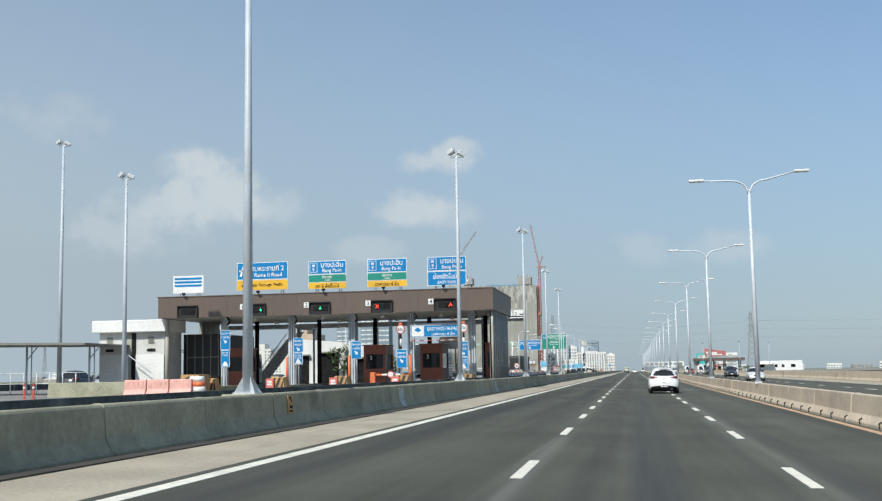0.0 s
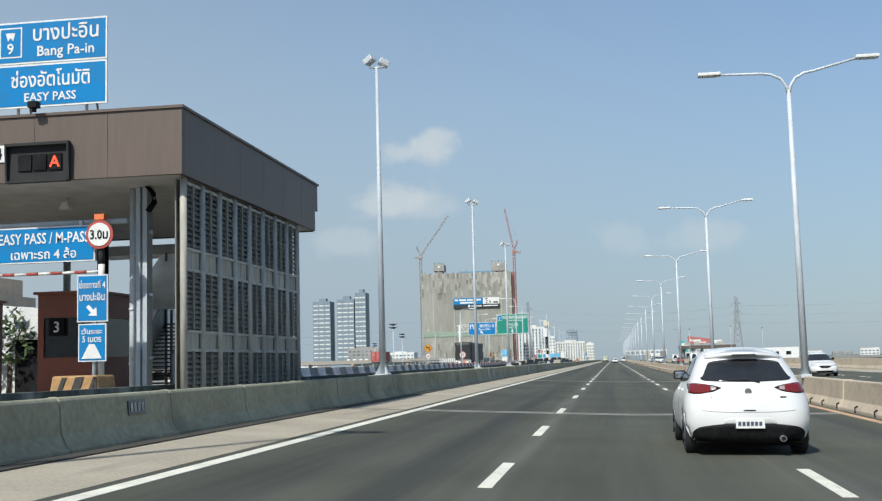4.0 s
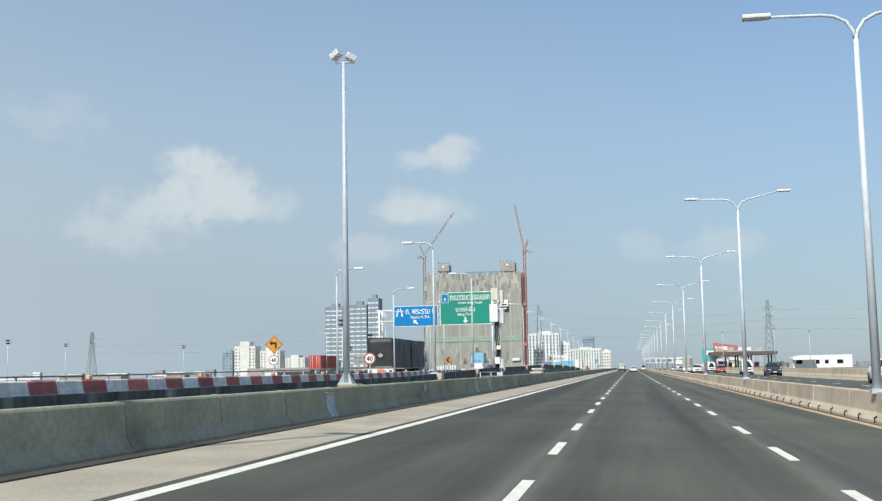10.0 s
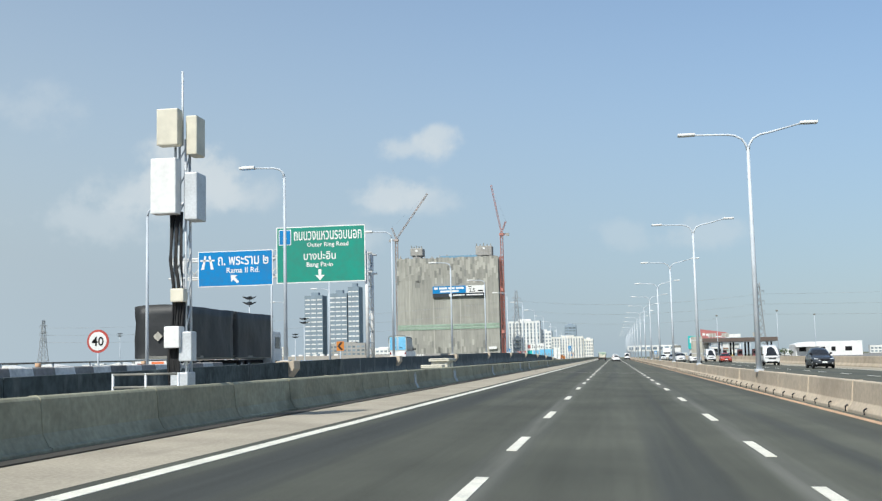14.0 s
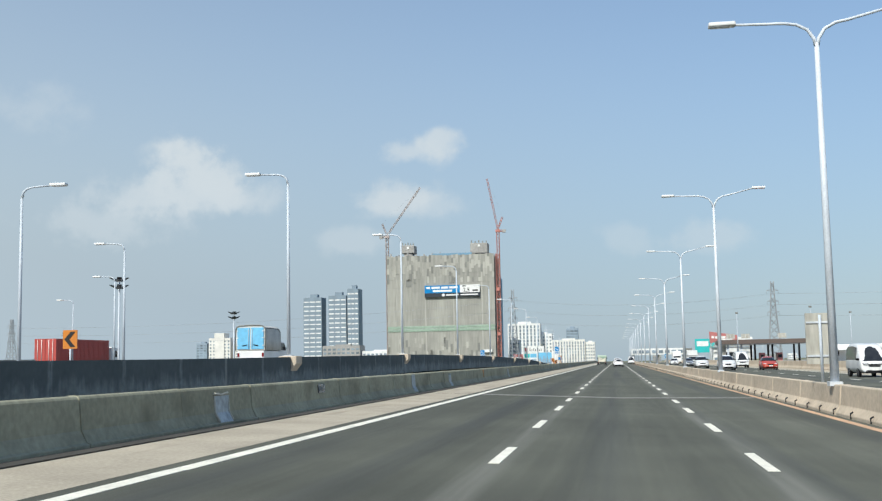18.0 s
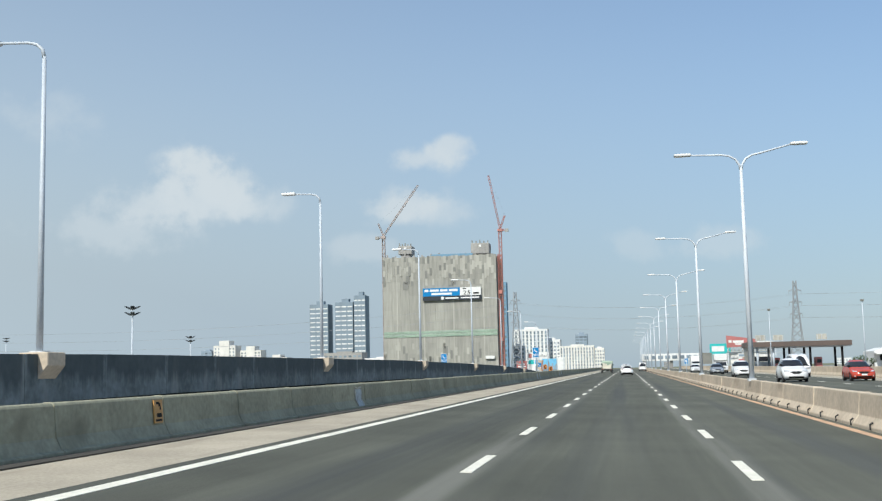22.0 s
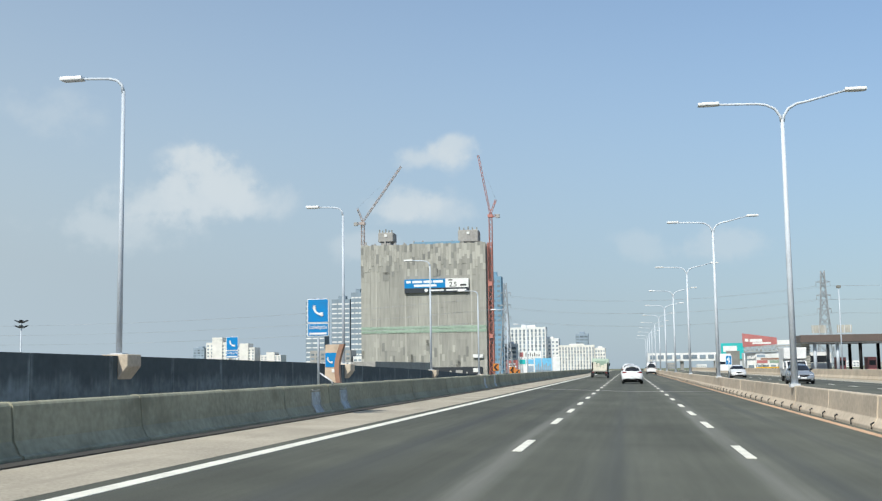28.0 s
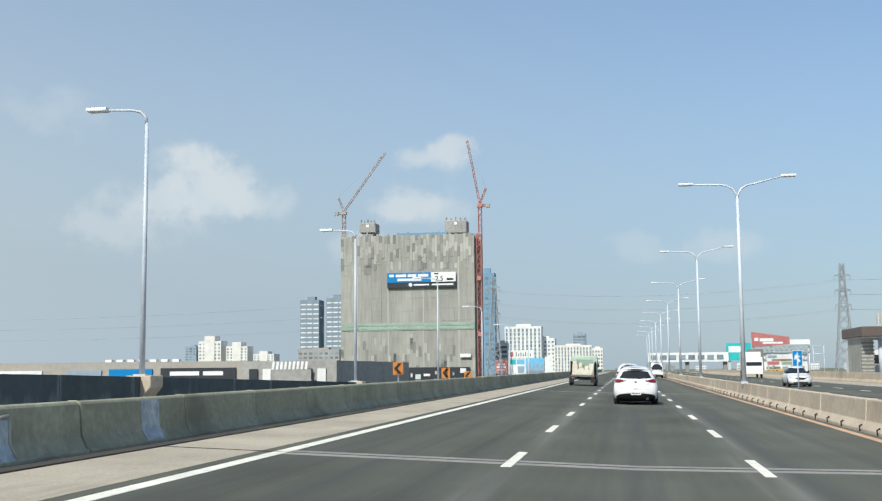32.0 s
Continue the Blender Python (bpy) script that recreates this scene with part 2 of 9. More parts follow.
        nt.links.new(bp.outputs[0], bs.inputs["Normal"])
    return m


def lamp_mat(name, colour, strength):
    m = bpy.data.materials.new(name)
    m.use_nodes = True
    bs = m.node_tree.nodes["Principled BSDF"]
    bs.inputs["Base Color"].default_value = (*[c * 0.3 for c in colour], 1)
    bs.inputs["Emission Color"].default_value = (*colour, 1)
    bs.inputs["Emission Strength"].default_value = strength
    return m

M_ASPHALT = mat("asphalt", (0.094, 0.096, 0.076), 0.88, vary=0.2, grain=60, big=0.25, bump=0.006, tint=(0.082, 0.084, 0.068), spec=0.22, stain=((0.063, 0.066, 0.060), 0.9, (1, 0.012, 1), 0.5))
M_SHOULDER = mat("shoulder_concrete", (0.40, 0.356, 0.281), 0.95, vary=0.18, grain=22, big=0.6, bump=0.008, tint=(0.38, 0.338, 0.266), spec=0.15, stain=((0.31, 0.276, 0.218), 2.2, (1, 0.12, 1), 0.58))
M_BARRIER = mat("barrier_concrete", (0.345, 0.335, 0.243), 0.92, vary=0.14, grain=9, big=0.9, bump=0.006, tint=(0.30, 0.295, 0.218), spec=0.15, piece=0.08, stain=((0.205, 0.20, 0.145), 1.3, (1, 0.5, 0.8), 0.56))
M_MEDIAN = mat("median_concrete", (0.54, 0.455, 0.35), 0.92, vary=0.1, grain=9, big=0.8, bump=0.005, spec=0.2, piece=0.05, stain=((0.38, 0.31, 0.235), 0.9, (1, 0.3, 0.8), 0.58))
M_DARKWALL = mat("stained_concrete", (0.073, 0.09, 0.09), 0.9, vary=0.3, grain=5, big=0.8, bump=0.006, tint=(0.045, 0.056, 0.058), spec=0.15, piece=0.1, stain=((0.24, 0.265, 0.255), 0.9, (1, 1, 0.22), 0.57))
M_WALLTOP = mat("algae_stained_concrete", (0.20, 0.232, 0.238), 0.9, vary=0.22, grain=5, big=0.8, bump=0.006, tint=(0.15, 0.172, 0.172), spec=0.15, piece=0.14, stain=((0.30, 0.315, 0.30), 1.6, (1, 1, 0.12), 0.6))
M_DECK = mat("deck_concrete", (0.28, 0.27, 0.25), 0.9, vary=0.15, grain=5, big=0.3, bump=0.01)
M_LINE = mat("road_paint", (0.80, 0.77, 0.655), 0.7, vary=0.08, grain=30, big=2, stain=((0.5, 0.5, 0.44), 6, (1, 0.3, 1), 0.62))
M_ORANGE_LINE = mat("yellow_road_paint", (0.58, 0.37, 0.23), 0.75, vary=0.15, grain=20, big=1)
M_STEEL = mat("galvanised_steel", (0.60, 0.63, 0.65), 0.45, 0.15, vary=0.08, grain=25, big=2)
M_WHITE = mat("white_paint", (0.78, 0.78, 0.76), 0.45, vary=0.04, grain=8, big=0.6)
M_BROWN = mat("brown_cladding", (0.115, 0.083, 0.066), 0.5, vary=0.14, grain=12, big=0.3, streak=0.1)
M_BLACK = mat("black_rubber", (0.011, 0.011, 0.012), 0.8, vary=0.2, grain=20, big=3)
M_BLUE = mat("blue_sign_sheet", (0.0, 0.20, 0.49), 0.5, vary=0.05, grain=5, big=0.6, spec=0.2)
M_GREEN = mat("green_sign_sheet", (0.0, 0.24, 0.17), 0.45, vary=0.05, grain=5, big=0.6)
M_YELLOW = mat("yellow_sign_sheet", (0.75, 0.42, 0.02), 0.45, vary=0.06, grain=5, big=0.6)
M_GROUND = mat("ground_scrub", (0.12, 0.14, 0.07), 0.95, vary=0.35, grain=0.4, big=0.02, tint=(0.19, 0.17, 0.12))
# tower netting, base lifted slightly to include the haze over the distance
M_NET = mat("grey_scaffold_net", (0.315, 0.31, 0.275), 0.85, vary=0.13, grain=0.6, big=0.06, piece=0.05, streak=0.12)
M_CONC = mat("raw_concrete", (0.33, 0.32, 0.3), 0.85, vary=0.15, grain=0.8, big=0.08)
# crane and hoist red, dulled in the colour to suggest distance haze
M_REDSTEEL = mat("red_lattice_steel", (0.48, 0.19, 0.15), 0.5, vary=0.1, grain=2, big=0.2)
M_BLDW = mat("pale_render", (0.74, 0.74, 0.72), 0.8, vary=0.06, grain=0.5, big=0.05)
M_BLDT = mat("blue_grey_facade", (0.26, 0.33, 0.40), 0.6, vary=0.08, grain=0.5, big=0.05)
M_JOINT = mat("joint_mortar", (0.27, 0.26, 0.235), 0.9, vary=0.15, grain=20, big=1.5)
M_GUTTER = mat("gutter_brown", (0.05, 0.045, 0.036), 0.95, vary=0.3, grain=15, big=1)
M_RAMP = mat("plaza_concrete", (0.24, 0.23, 0.21), 0.9, vary=0.15, grain=6, big=0.2)
M_BLOCKW = mat("worn_white_block", (0.72, 0.69, 0.65), 0.8, vary=0.15, grain=8, big=1, piece=0.12)
M_BLOCKR = mat("worn_red_block", (0.42, 0.13, 0.11), 0.8, vary=0.2, grain=8, big=1, piece=0.2)
M_BLOCKG = mat("worn_grey_block", (0.26, 0.235, 0.215), 0.8, vary=0.2, grain=8, big=1, piece=0.25)
M_POLE = mat("grey_painted_steel", (0.50, 0.55, 0.60), 0.5, 0.0, vary=0.05, grain=20, big=1.5)
M_POLEW = mat("pale_grey_painted_steel", (0.60, 0.645, 0.69), 0.55, vary=0.05, grain=20, big=1.5)
M_GLASS = mat("dark_car_glass", (0.014, 0.017, 0.022), 0.08, vary=0.05, grain=3, big=1, spec=0.35)
M_CARW = mat("white_car_paint", (0.80, 0.80, 0.79), 0.18, vary=0.015, grain=1, big=0.5, spec=0.6)
M_CARS = mat("silver_car_paint", (0.42, 0.45, 0.48), 0.25, 0.5, vary=0.03, grain=1, big=0.5)
M_CARD = mat("dark_grey_car_paint", (0.05, 0.056, 0.065), 0.22, 0.3, vary=0.03, grain=1, big=0.5)
M_CARR = mat("red_car_paint", (0.5, 0.06, 0.03), 0.22, vary=0.03, grain=1, big=0.5)
M_TAIL = mat("red_lamp_lens", (0.17, 0.008, 0.010), 0.15, vary=0.1, grain=20, big=4, spec=0.4)
M_LENS = mat("clear_lamp_lens", (0.62, 0.64, 0.66), 0.1, vary=0.05, grain=10, big=4, spec=0.8)
M_RIM = mat("alloy", (0.45, 0.46, 0.48), 0.3, 0.8, vary=0.05, grain=10, big=3)
M_SMOKE = mat("smoked_lamp_lens", (0.40, 0.30, 0.30), 0.12, vary=0.08, grain=12, big=4, spec=0.6)
M_SEAM = mat("shut_line", (0.10, 0.10, 0.10), 0.6, vary=0.05, grain=10, big=3)
# body white made greyer, the shade of the plate's recess as colour
M_WHITESHADE = mat("shaded_white_paint", (0.70, 0.70, 0.69), 0.3, vary=0.02, grain=2, big=1)
M_BLUEDK = mat("dark_blue_figures", (0.05, 0.07, 0.12), 0.5, vary=0.05, grain=10, big=3)
M_MIRROR = mat("mirror_glass", (0.75, 0.78, 0.80), 0.03, 1.0, vary=0.01, grain=3, big=1)
M_PLASTIC = mat("black_trim", (0.006, 0.006, 0.007), 0.6, vary=0.04, grain=20, big=3, spec=0.08)
M_CREAM = mat("cream_cabinet", (0.68, 0.64, 0.52), 0.5, vary=0.06, grain=5, big=1)
M_TARP = mat("black_tarpaulin", (0.012, 0.014, 0.016), 0.55, vary=0.25, grain=3, big=0.6, bump=0.06, bump_scale=1.6)
M_REDBOX = mat("red_container_paint", (0.42, 0.06, 0.045), 0.5, vary=0.12, grain=4, big=0.4)
M_CANVAS = mat("grey_canvas", (0.60, 0.595, 0.55), 0.85, vary=0.12, grain=10, big=1.2, bump=0.004)
M_BLUEBOX = mat("pale_blue_door", (0.16, 0.48, 0.72), 0.45, vary=0.08, grain=5, big=0.6)
M_BOOTH = mat("brick_red_booth", (0.30, 0.085, 0.05), 0.5, vary=0.1, grain=6, big=0.6)
M_LOUVRE = mat("grey_louvre_steel", (0.22, 0.218, 0.19), 0.5, 0.2, vary=0.14, grain=10, big=0.8)
M_SCREEN = mat("weathered_grey_frame", (0.42, 0.43, 0.40), 0.6, 0.1, vary=0.18, grain=12, big=1.2, streak=0.25)
M_SLAT = mat("dark_louvre_slat", (0.17, 0.168, 0.15), 0.55, 0.1, vary=0.18, grain=10, big=0.8)
M_LPANEL = mat("weathered_fibre_panel", (0.40, 0.385, 0.33), 0.7, vary=0.25, grain=8, big=1.2, streak=0.2)
M_CLEARROOF = mat("translucent_sheet", (0.66, 0.64, 0.57), 0.4, vary=0.1, grain=4, big=0.6)
M_CLEARROOF.node_tree.nodes["Principled BSDF"].inputs["Transmission Weight"].default_value = 0.75
M_SOFFIT = mat("pale_soffit", (0.62, 0.61, 0.58), 0.7, vary=0.08, grain=2, big=0.3)
M_ORANGE = mat("orange_plastic", (0.72, 0.17, 0.05), 0.5, vary=0.12, grain=6, big=1)
M_PINK = mat("faded_pink_plastic", (0.72, 0.40, 0.34), 0.6, vary=0.1, grain=6, big=1)
M_TANWALL = mat("grey_beige_render", (0.40, 0.385, 0.345), 0.85, vary=0.08, grain=4, big=0.5)
M_TAN = mat("tan_fibreglass", (0.52, 0.41, 0.30), 0.5, vary=0.08, grain=6, big=1)
M_TEAL = mat("teal_panel", (0.02, 0.45, 0.45), 0.5, vary=0.08, grain=2, big=0.3)
M_PICTURE = mat("brown_picture", (0.30, 0.17, 0.11), 0.6, vary=0.2, grain=2, big=0.3)
# red of the far panels, with the haze before them mixed into the colour
M_HAZERED = mat("haze_paled_red", (0.44, 0.15, 0.14), 0.5, vary=0.1, grain=2, big=0.3)
M_WIN = mat("blue_window_glass", (0.20, 0.25, 0.29), 0.2, vary=0.2, grain=0.3, big=0.05, piece=0.3, spec=0.6)
M_MORTAR = mat("pale_mortar", (0.44, 0.43, 0.37), 0.9, vary=0.15, grain=12, big=2)
M_PATCH = mat("blue_grey_steel_plate", (0.40, 0.45, 0.47), 0.6, 0.1, vary=0.25, grain=8, big=2)
M_GREENPALE = mat("faded_green_net", (0.31, 0.385, 0.315), 0.8, vary=0.14, grain=0.8, big=0.08)
M_PALEG = mat("pale_green_cab_paint", (0.42, 0.52, 0.42), 0.4, vary=0.08, grain=8, big=1.5)
M_GREENNET = mat("green_debris_net", (0.275, 0.375, 0.29), 0.8, vary=0.12, grain=0.6, big=0.1)
M_BLUENET = mat("blue_debris_net", (0.16, 0.30, 0.42), 0.8, vary=0.1, grain=1, big=0.1)
M_LITRED = lamp_mat("red_signal_leds", (1.0, 0.06, 0.02), 2.5)
M_LITGRN = lamp_mat("green_signal_leds", (0.05, 1.0, 0.45), 1.6)
M_TREE = mat("foliage", (0.06, 0.10, 0.03), 0.8, vary=0.35, grain=2, big=0.5)
M_OCHRE = mat("ochre_sign_sheet", (0.50, 0.26, 0.07), 0.5, vary=0.1, grain=6, big=1)
M_AMBER = mat("amber_sign_sheet", (0.62, 0.26, 0.02), 0.45, vary=0.05, grain=6, big=1)
M_ORANGE_SIGN = mat("orange_sign_sheet", (0.56, 0.19, 0.02), 0.4, vary=0.05, grain=5, big=0.6)
M_BLDT2 = mat("slate_blue_facade", (0.20, 0.26, 0.31), 0.6, vary=0.08, grain=0.5, big=0.05)
M_CREAMB = mat("cream_render", (0.72, 0.70, 0.65), 0.8, vary=0.06, grain=0.5, big=0.05)
M_MALL = mat("beige_cladding", (0.36, 0.33, 0.29), 0.7, vary=0.06, grain=1, big=0.05)
M_PYLON = mat("weathered_pylon_steel", (0.34, 0.36, 0.38), 0.6, 0.1, vary=0.1, grain=2, big=0.2)
M_TRUNK = mat("bark", (0.12, 0.09, 0.06), 0.9, vary=0.25, grain=12, big=2)
M_NETP = mat("pale_scaffold_net", (0.41, 0.40, 0.355), 0.85, vary=0.1, grain=0.5, big=0.05, piece=0.08, streak=0.12)
M_NETD = mat("dark_scaffold_net", (0.225, 0.225, 0.205), 0.85, vary=0.1, grain=0.5, big=0.05, piece=0.08, streak=0.12)
# crane steel greyed in its base colour to stand for aerial haze
M_CRANE = mat("haze_paled_crane_steel", (0.40, 0.33, 0.30), 0.5, vary=0.1, grain=2, big=0.2)
M_NOSE = mat("worn_yellow_block", (0.46, 0.27, 0.11), 0.8, vary=0.18, grain=9, big=2, piece=0.1)
M_STRIPE = mat("worn_black_stripe", (0.045, 0.042, 0.04), 0.8, vary=0.3, grain=12, big=3)


def algae(m, foot, low, high):
    """Black growth that hangs down from the top of a wall in ragged tongues; foot is the height share where it ends."""
    nt = m.node_tree
    bs = nt.nodes["Principled BSDF"]
    colour = bs.inputs["Base Color"].links[0].from_socket
    tc, geo, sep, mp = (nt.nodes.new("ShaderNode" + k) for k in ("TexCoord", "NewGeometry", "SeparateXYZ", "Mapping"))
    nt.links.new(tc.outputs["Generated"], sep.inputs[0])
    mp.inputs["Scale"].default_value = (1, 1, 0.1)
    nt.links.new(geo.outputs["Position"], mp.inputs["Vector"])
    total = sep.outputs[2]
    for scale, share in ((0.5, 0.6), (2.6, 0.7), (9.0, 0.3)):
        n = nt.nodes.new("ShaderNodeTexNoise")
        n.inputs["Scale"].default_value, n.inputs["Detail"].default_value = scale, 4
        nt.links.new(mp.outputs[0], n.inputs["Vector"])
        mul = nt.nodes.new("ShaderNodeMath")
        mul.operation = "MULTIPLY_ADD"
        nt.links.new(n.outputs["Fac"], mul.inputs[0])
        mul.inputs[1].default_value = share
        nt.links.new(total, mul.inputs[2])
        total = mul.outputs[0]
    rng = nt.nodes.new("ShaderNodeMapRange")
    for key, q in (("From Min", foot + 0.80 - 0.12), ("From Max", foot + 0.80 + 0.16), ("To Min", low), ("To Max", high)):
        rng.inputs[key].default_value = q
    nt.links.new(total, rng.inputs["Value"])
    # water runs out of the joints and washes them pale
    edge = sep.outputs[1]
    for op, q in (("SUBTRACT", 0.5), ("ABSOLUTE", 0.0)):
        n = nt.nodes.new("ShaderNodeMath")
        n.operation = op
        nt.links.new(edge, n.inputs[0])
        n.inputs[1].default_value = q
        edge = n.outputs[0]
    wash = nt.nodes.new("ShaderNodeMapRange")
    for key, q in (("From Min", 0.465), ("From Max", 0.49), ("To Min", 1.0), ("To Max", 0.2)):
        wash.inputs[key].default_value = q
    nt.links.new(edge, wash.inputs["Value"])
    both = nt.nodes.new("ShaderNodeMath")
    both.operation = "MULTIPLY"
    nt.links.new(rng.outputs[0], both.inputs[0])
    nt.links.new(wash.outputs[0], both.inputs[1])
    mix = nt.nodes.new("ShaderNodeMix")
    mix.data_type = "RGBA"
    nt.links.new(both.outputs[0], mix.inputs[0])
    nt.links.new(colour, mix.inputs[6])
    mix.inputs[7].default_value = (0.062, 0.076, 0.08, 1)
    nt.links.new(mix.outputs[2], bs.inputs["Base Color"])


algae(M_WALLTOP, 0.42, 0.22, 0.82)


# old paint and sealing ghosts along the lane lines, polished wheel tracks between them
def wear(m, lines, ghost):
    nt = m.node_tree
    bs = nt.nodes["Principled BSDF"]
    colour = bs.inputs["Base Color"].links[0].from_socket

    def calc(op, a, b=0.0):
        n = nt.nodes.new("ShaderNodeMath")
        n.operation = op
        for i, v in enumerate((a, b)):
            if isinstance(v, (int, float)):
                n.inputs[i].default_value = v
            else:
                nt.links.new(v, n.inputs[i])
        return n.outputs[0]

    def ramp(v, a, b, lo, hi):
        n = nt.nodes.new("ShaderNodeMapRange")
        for key, q in (("From Min", a), ("From Max", b), ("To Min", lo), ("To Max", hi)):
            n.inputs[key].default_value = q
        nt.links.new(v, n.inputs["Value"])
        return n.outputs[0]

    geo = nt.nodes.new("ShaderNodeNewGeometry")
    sep = nt.nodes.new("ShaderNodeSeparateXYZ")
    nt.links.new(geo.outputs["Position"], sep.inputs[0])
    mp = nt.nodes.new("ShaderNodeMapping")
    mp.inputs["Scale"].default_value = (1.4, 0.04, 1)
    nt.links.new(geo.outputs["Position"], mp.inputs["Vector"])
    noi = nt.nodes.new("ShaderNodeTexNoise")
    noi.inputs["Scale"].default_value, noi.inputs["Detail"].default_value = 1.6, 6
    nt.links.new(mp.outputs[0], noi.inputs["Vector"])
    x = calc("ADD", sep.outputs[0], calc("MULTIPLY", calc("SUBTRACT", noi.outputs["Fac"], 0.5), 0.35))
    away = None
    for line in lines:
        d = calc("ABSOLUTE", calc("SUBTRACT", x, line))
        away = d if away is None else calc("MINIMUM", away, d)
    fac = calc("MULTIPLY", ramp(away, 0.12, 0.3, 1.0, 0.0), ramp(noi.outputs["Fac"], 0.4, 0.62, 0.15, 0.8))
    mix = nt.nodes.new("ShaderNodeMix")
    mix.data_type = "RGBA"
    nt.links.new(fac, mix.inputs[0])
    nt.links.new(colour, mix.inputs[6])
    mix.inputs[7].default_value = (*ghost, 1)
    track = calc("SINE", calc("MULTIPLY", calc("ADD", x, 0.47), 2 * math.pi / 1.78))
    fine = nt.nodes.new("ShaderNodeTexNoise")
    fine.inputs["Scale"].default_value, fine.inputs["Detail"].default_value = 5.0, 8
    nt.links.new(mp.outputs[0], fine.inputs["Vector"])
    mottle = calc("ADD", calc("MULTIPLY", calc("SUBTRACT", noi.outputs["Fac"], 0.5), 0.32), calc("MULTIPLY", calc("SUBTRACT", fine.outputs["Fac"], 0.5), 0.34))
    lanes = calc("ADD", ramp(sep.outputs[0], -0.3, 0.3, 0.86, 0.92), ramp(sep.outputs[0], 3.3, 3.8, 0.0, 0.12))
    older = ramp(sep.outputs[1], 60.0, 240.0, 1.0, 1.17)
    gain = calc("MULTIPLY", calc("ADD", calc("ADD", calc("MULTIPLY", track, 0.06), mottle), lanes), older)
    mul = nt.nodes.new("ShaderNodeMix")
    mul.data_type, mul.blend_type = "RGBA", "MULTIPLY"
    mul.inputs[0].default_value = 1
    nt.links.new(mix.outputs[2], mul.inputs[6])
    nt.links.new(gain, mul.inputs[7])
    nt.links.new(mul.outputs[2], bs.inputs["Base Color"])


wear(M_ASPHALT, (0.0, 3.54), (0.15, 0.15, 0.13))
M_HOOD = mat("brown_hood", (0.30, 0.16, 0.10), 0.5, vary=0.08, grain=6, big=1)
M_WARN = mat("faded_red_board", (0.62, 0.15, 0.12), 0.6, vary=0.15, grain=8, big=2)

# ---- motorway ----
Y0, Y1 = -120.0, 700.0       # stretch of the viaduct
EDGE_L, EDGE_R = -5.64, 6.9  # feet of the barriers
DZ = -7.0                    # level of the land below


def steps(a, b, d):
    n = max(1, int(round((b - a) / d)))
    return [a + (b - a) * i / n for i in range(n + 1)]


def along(y, pts):
    if y <= pts[0][0]:
        return pts[0][1]
    for (a, va), (b, vb) in zip(pts, pts[1:]):
        if y <= b:
            return va + (vb - va) * (y - a) / (b - a)
    return pts[-1][1]


def road_z(x):
    """The carriageway leans: it climbs to its left edge and falls gently to the median."""
    return 0.04 * (1.8 - x) if x < 1.8 else -0.012 * (x - 1.8)


def slab(bm, xs, y0, y1, low, lift=0.0):
    top = [(x, road_z(x) + lift) for x in xs]
    prism(bm, [(xs[0], low)] + top + [(xs[-1], low)], "y", y0, y1)


bm = B()
box(bm, -6000, 6000, -3000, 9000, DZ - 0.3, DZ)
tagged(part("ground", bm, M_GROUND), "flat scrubby ground below the raised motorway", "ground", kind="structure")
bm = B()
slab(bm, [-3.82, 1.8, EDGE_R + 0.1], Y0, Y1, -0.35)
tagged(part("road", bm, M_ASPHALT), "dark grey asphalt carriageway with worn wheel tracks", "road", kind="structure")
bm = B()
slab(bm, [EDGE_L - 0.3, -3.82], Y0, Y1, -0.35, 0.003)
tagged(part("road_shoulder", bm, M_SHOULDER), "pale concrete hard shoulder with dirt streaks", "shoulder", kind="structure")
bm = B()
box(bm, 7.3, 19.9, Y0, Y1, -0.4, -0.07)
tagged(part("road_opposite", bm, M_ASPHALT), "asphalt carriageway of the opposite direction", "road", kind="structure")
bm = B()
box(bm, 19.9, 22.6, Y0, Y1, -0.4, -0.066)
tagged(part("shoulder_opposite", bm, M_SHOULDER), "pale concrete shoulder of the opposite carriageway", "shoulder", kind="structure")
bm = B()
box(bm, -6.6, 23.3, Y0, Y1, -1.7, -0.402)
tagged(part("viaduct_deck", bm, M_DECK), "concrete viaduct deck carrying both carriageways", "bridge deck", kind="structure")
pier_bm = B()
box(pier_bm, -1.3, 1.3, -0.9, 0.9, DZ, -1.702)
pier = tagged(part("viaduct_pier", pier_bm, M_DECK), "square concrete pier under the viaduct deck", "pier", kind="structure")
pier.location = (0, -100, 0)
for k in range(25):
    for x in (0.0, 16.0):
        if k or x:
            o = pier.copy()
            scene.collection.objects.link(o)
            o.location = (x, -100 + 32 * k, 0)

# solid and broken lines
bm = B()
for a in steps(Y0, Y1 - 20, 20):
    drift = along(a, ((-120, 0.0), (120, 0.0), (200, 0.065), (700, 0.065)))
    slab(bm, [-3.65 + drift, -3.44 + drift], a, a + 20, road_z(-3.6) - 0.03, 0.006)
tagged(part("edge_line", bm, M_LINE), "solid white edge line", "road marking", kind="structure")
bm = B()
slab(bm, [6.52, 6.71], Y0, Y1, -0.1, 0.006)
tagged(part("median_line", bm, M_ORANGE_LINE), "faded yellow line along the median", "road marking", kind="structure")
bm = B()
box(bm, 8.2, 8.34, Y0, Y1, -0.08, -0.063)
box(bm, 19.55, 19.69, Y0, Y1, -0.08, -0.061)
tagged(part("opposite_edge_lines", bm, M_LINE), "edge lines of the opposite carriageway", "road marking", kind="structure")

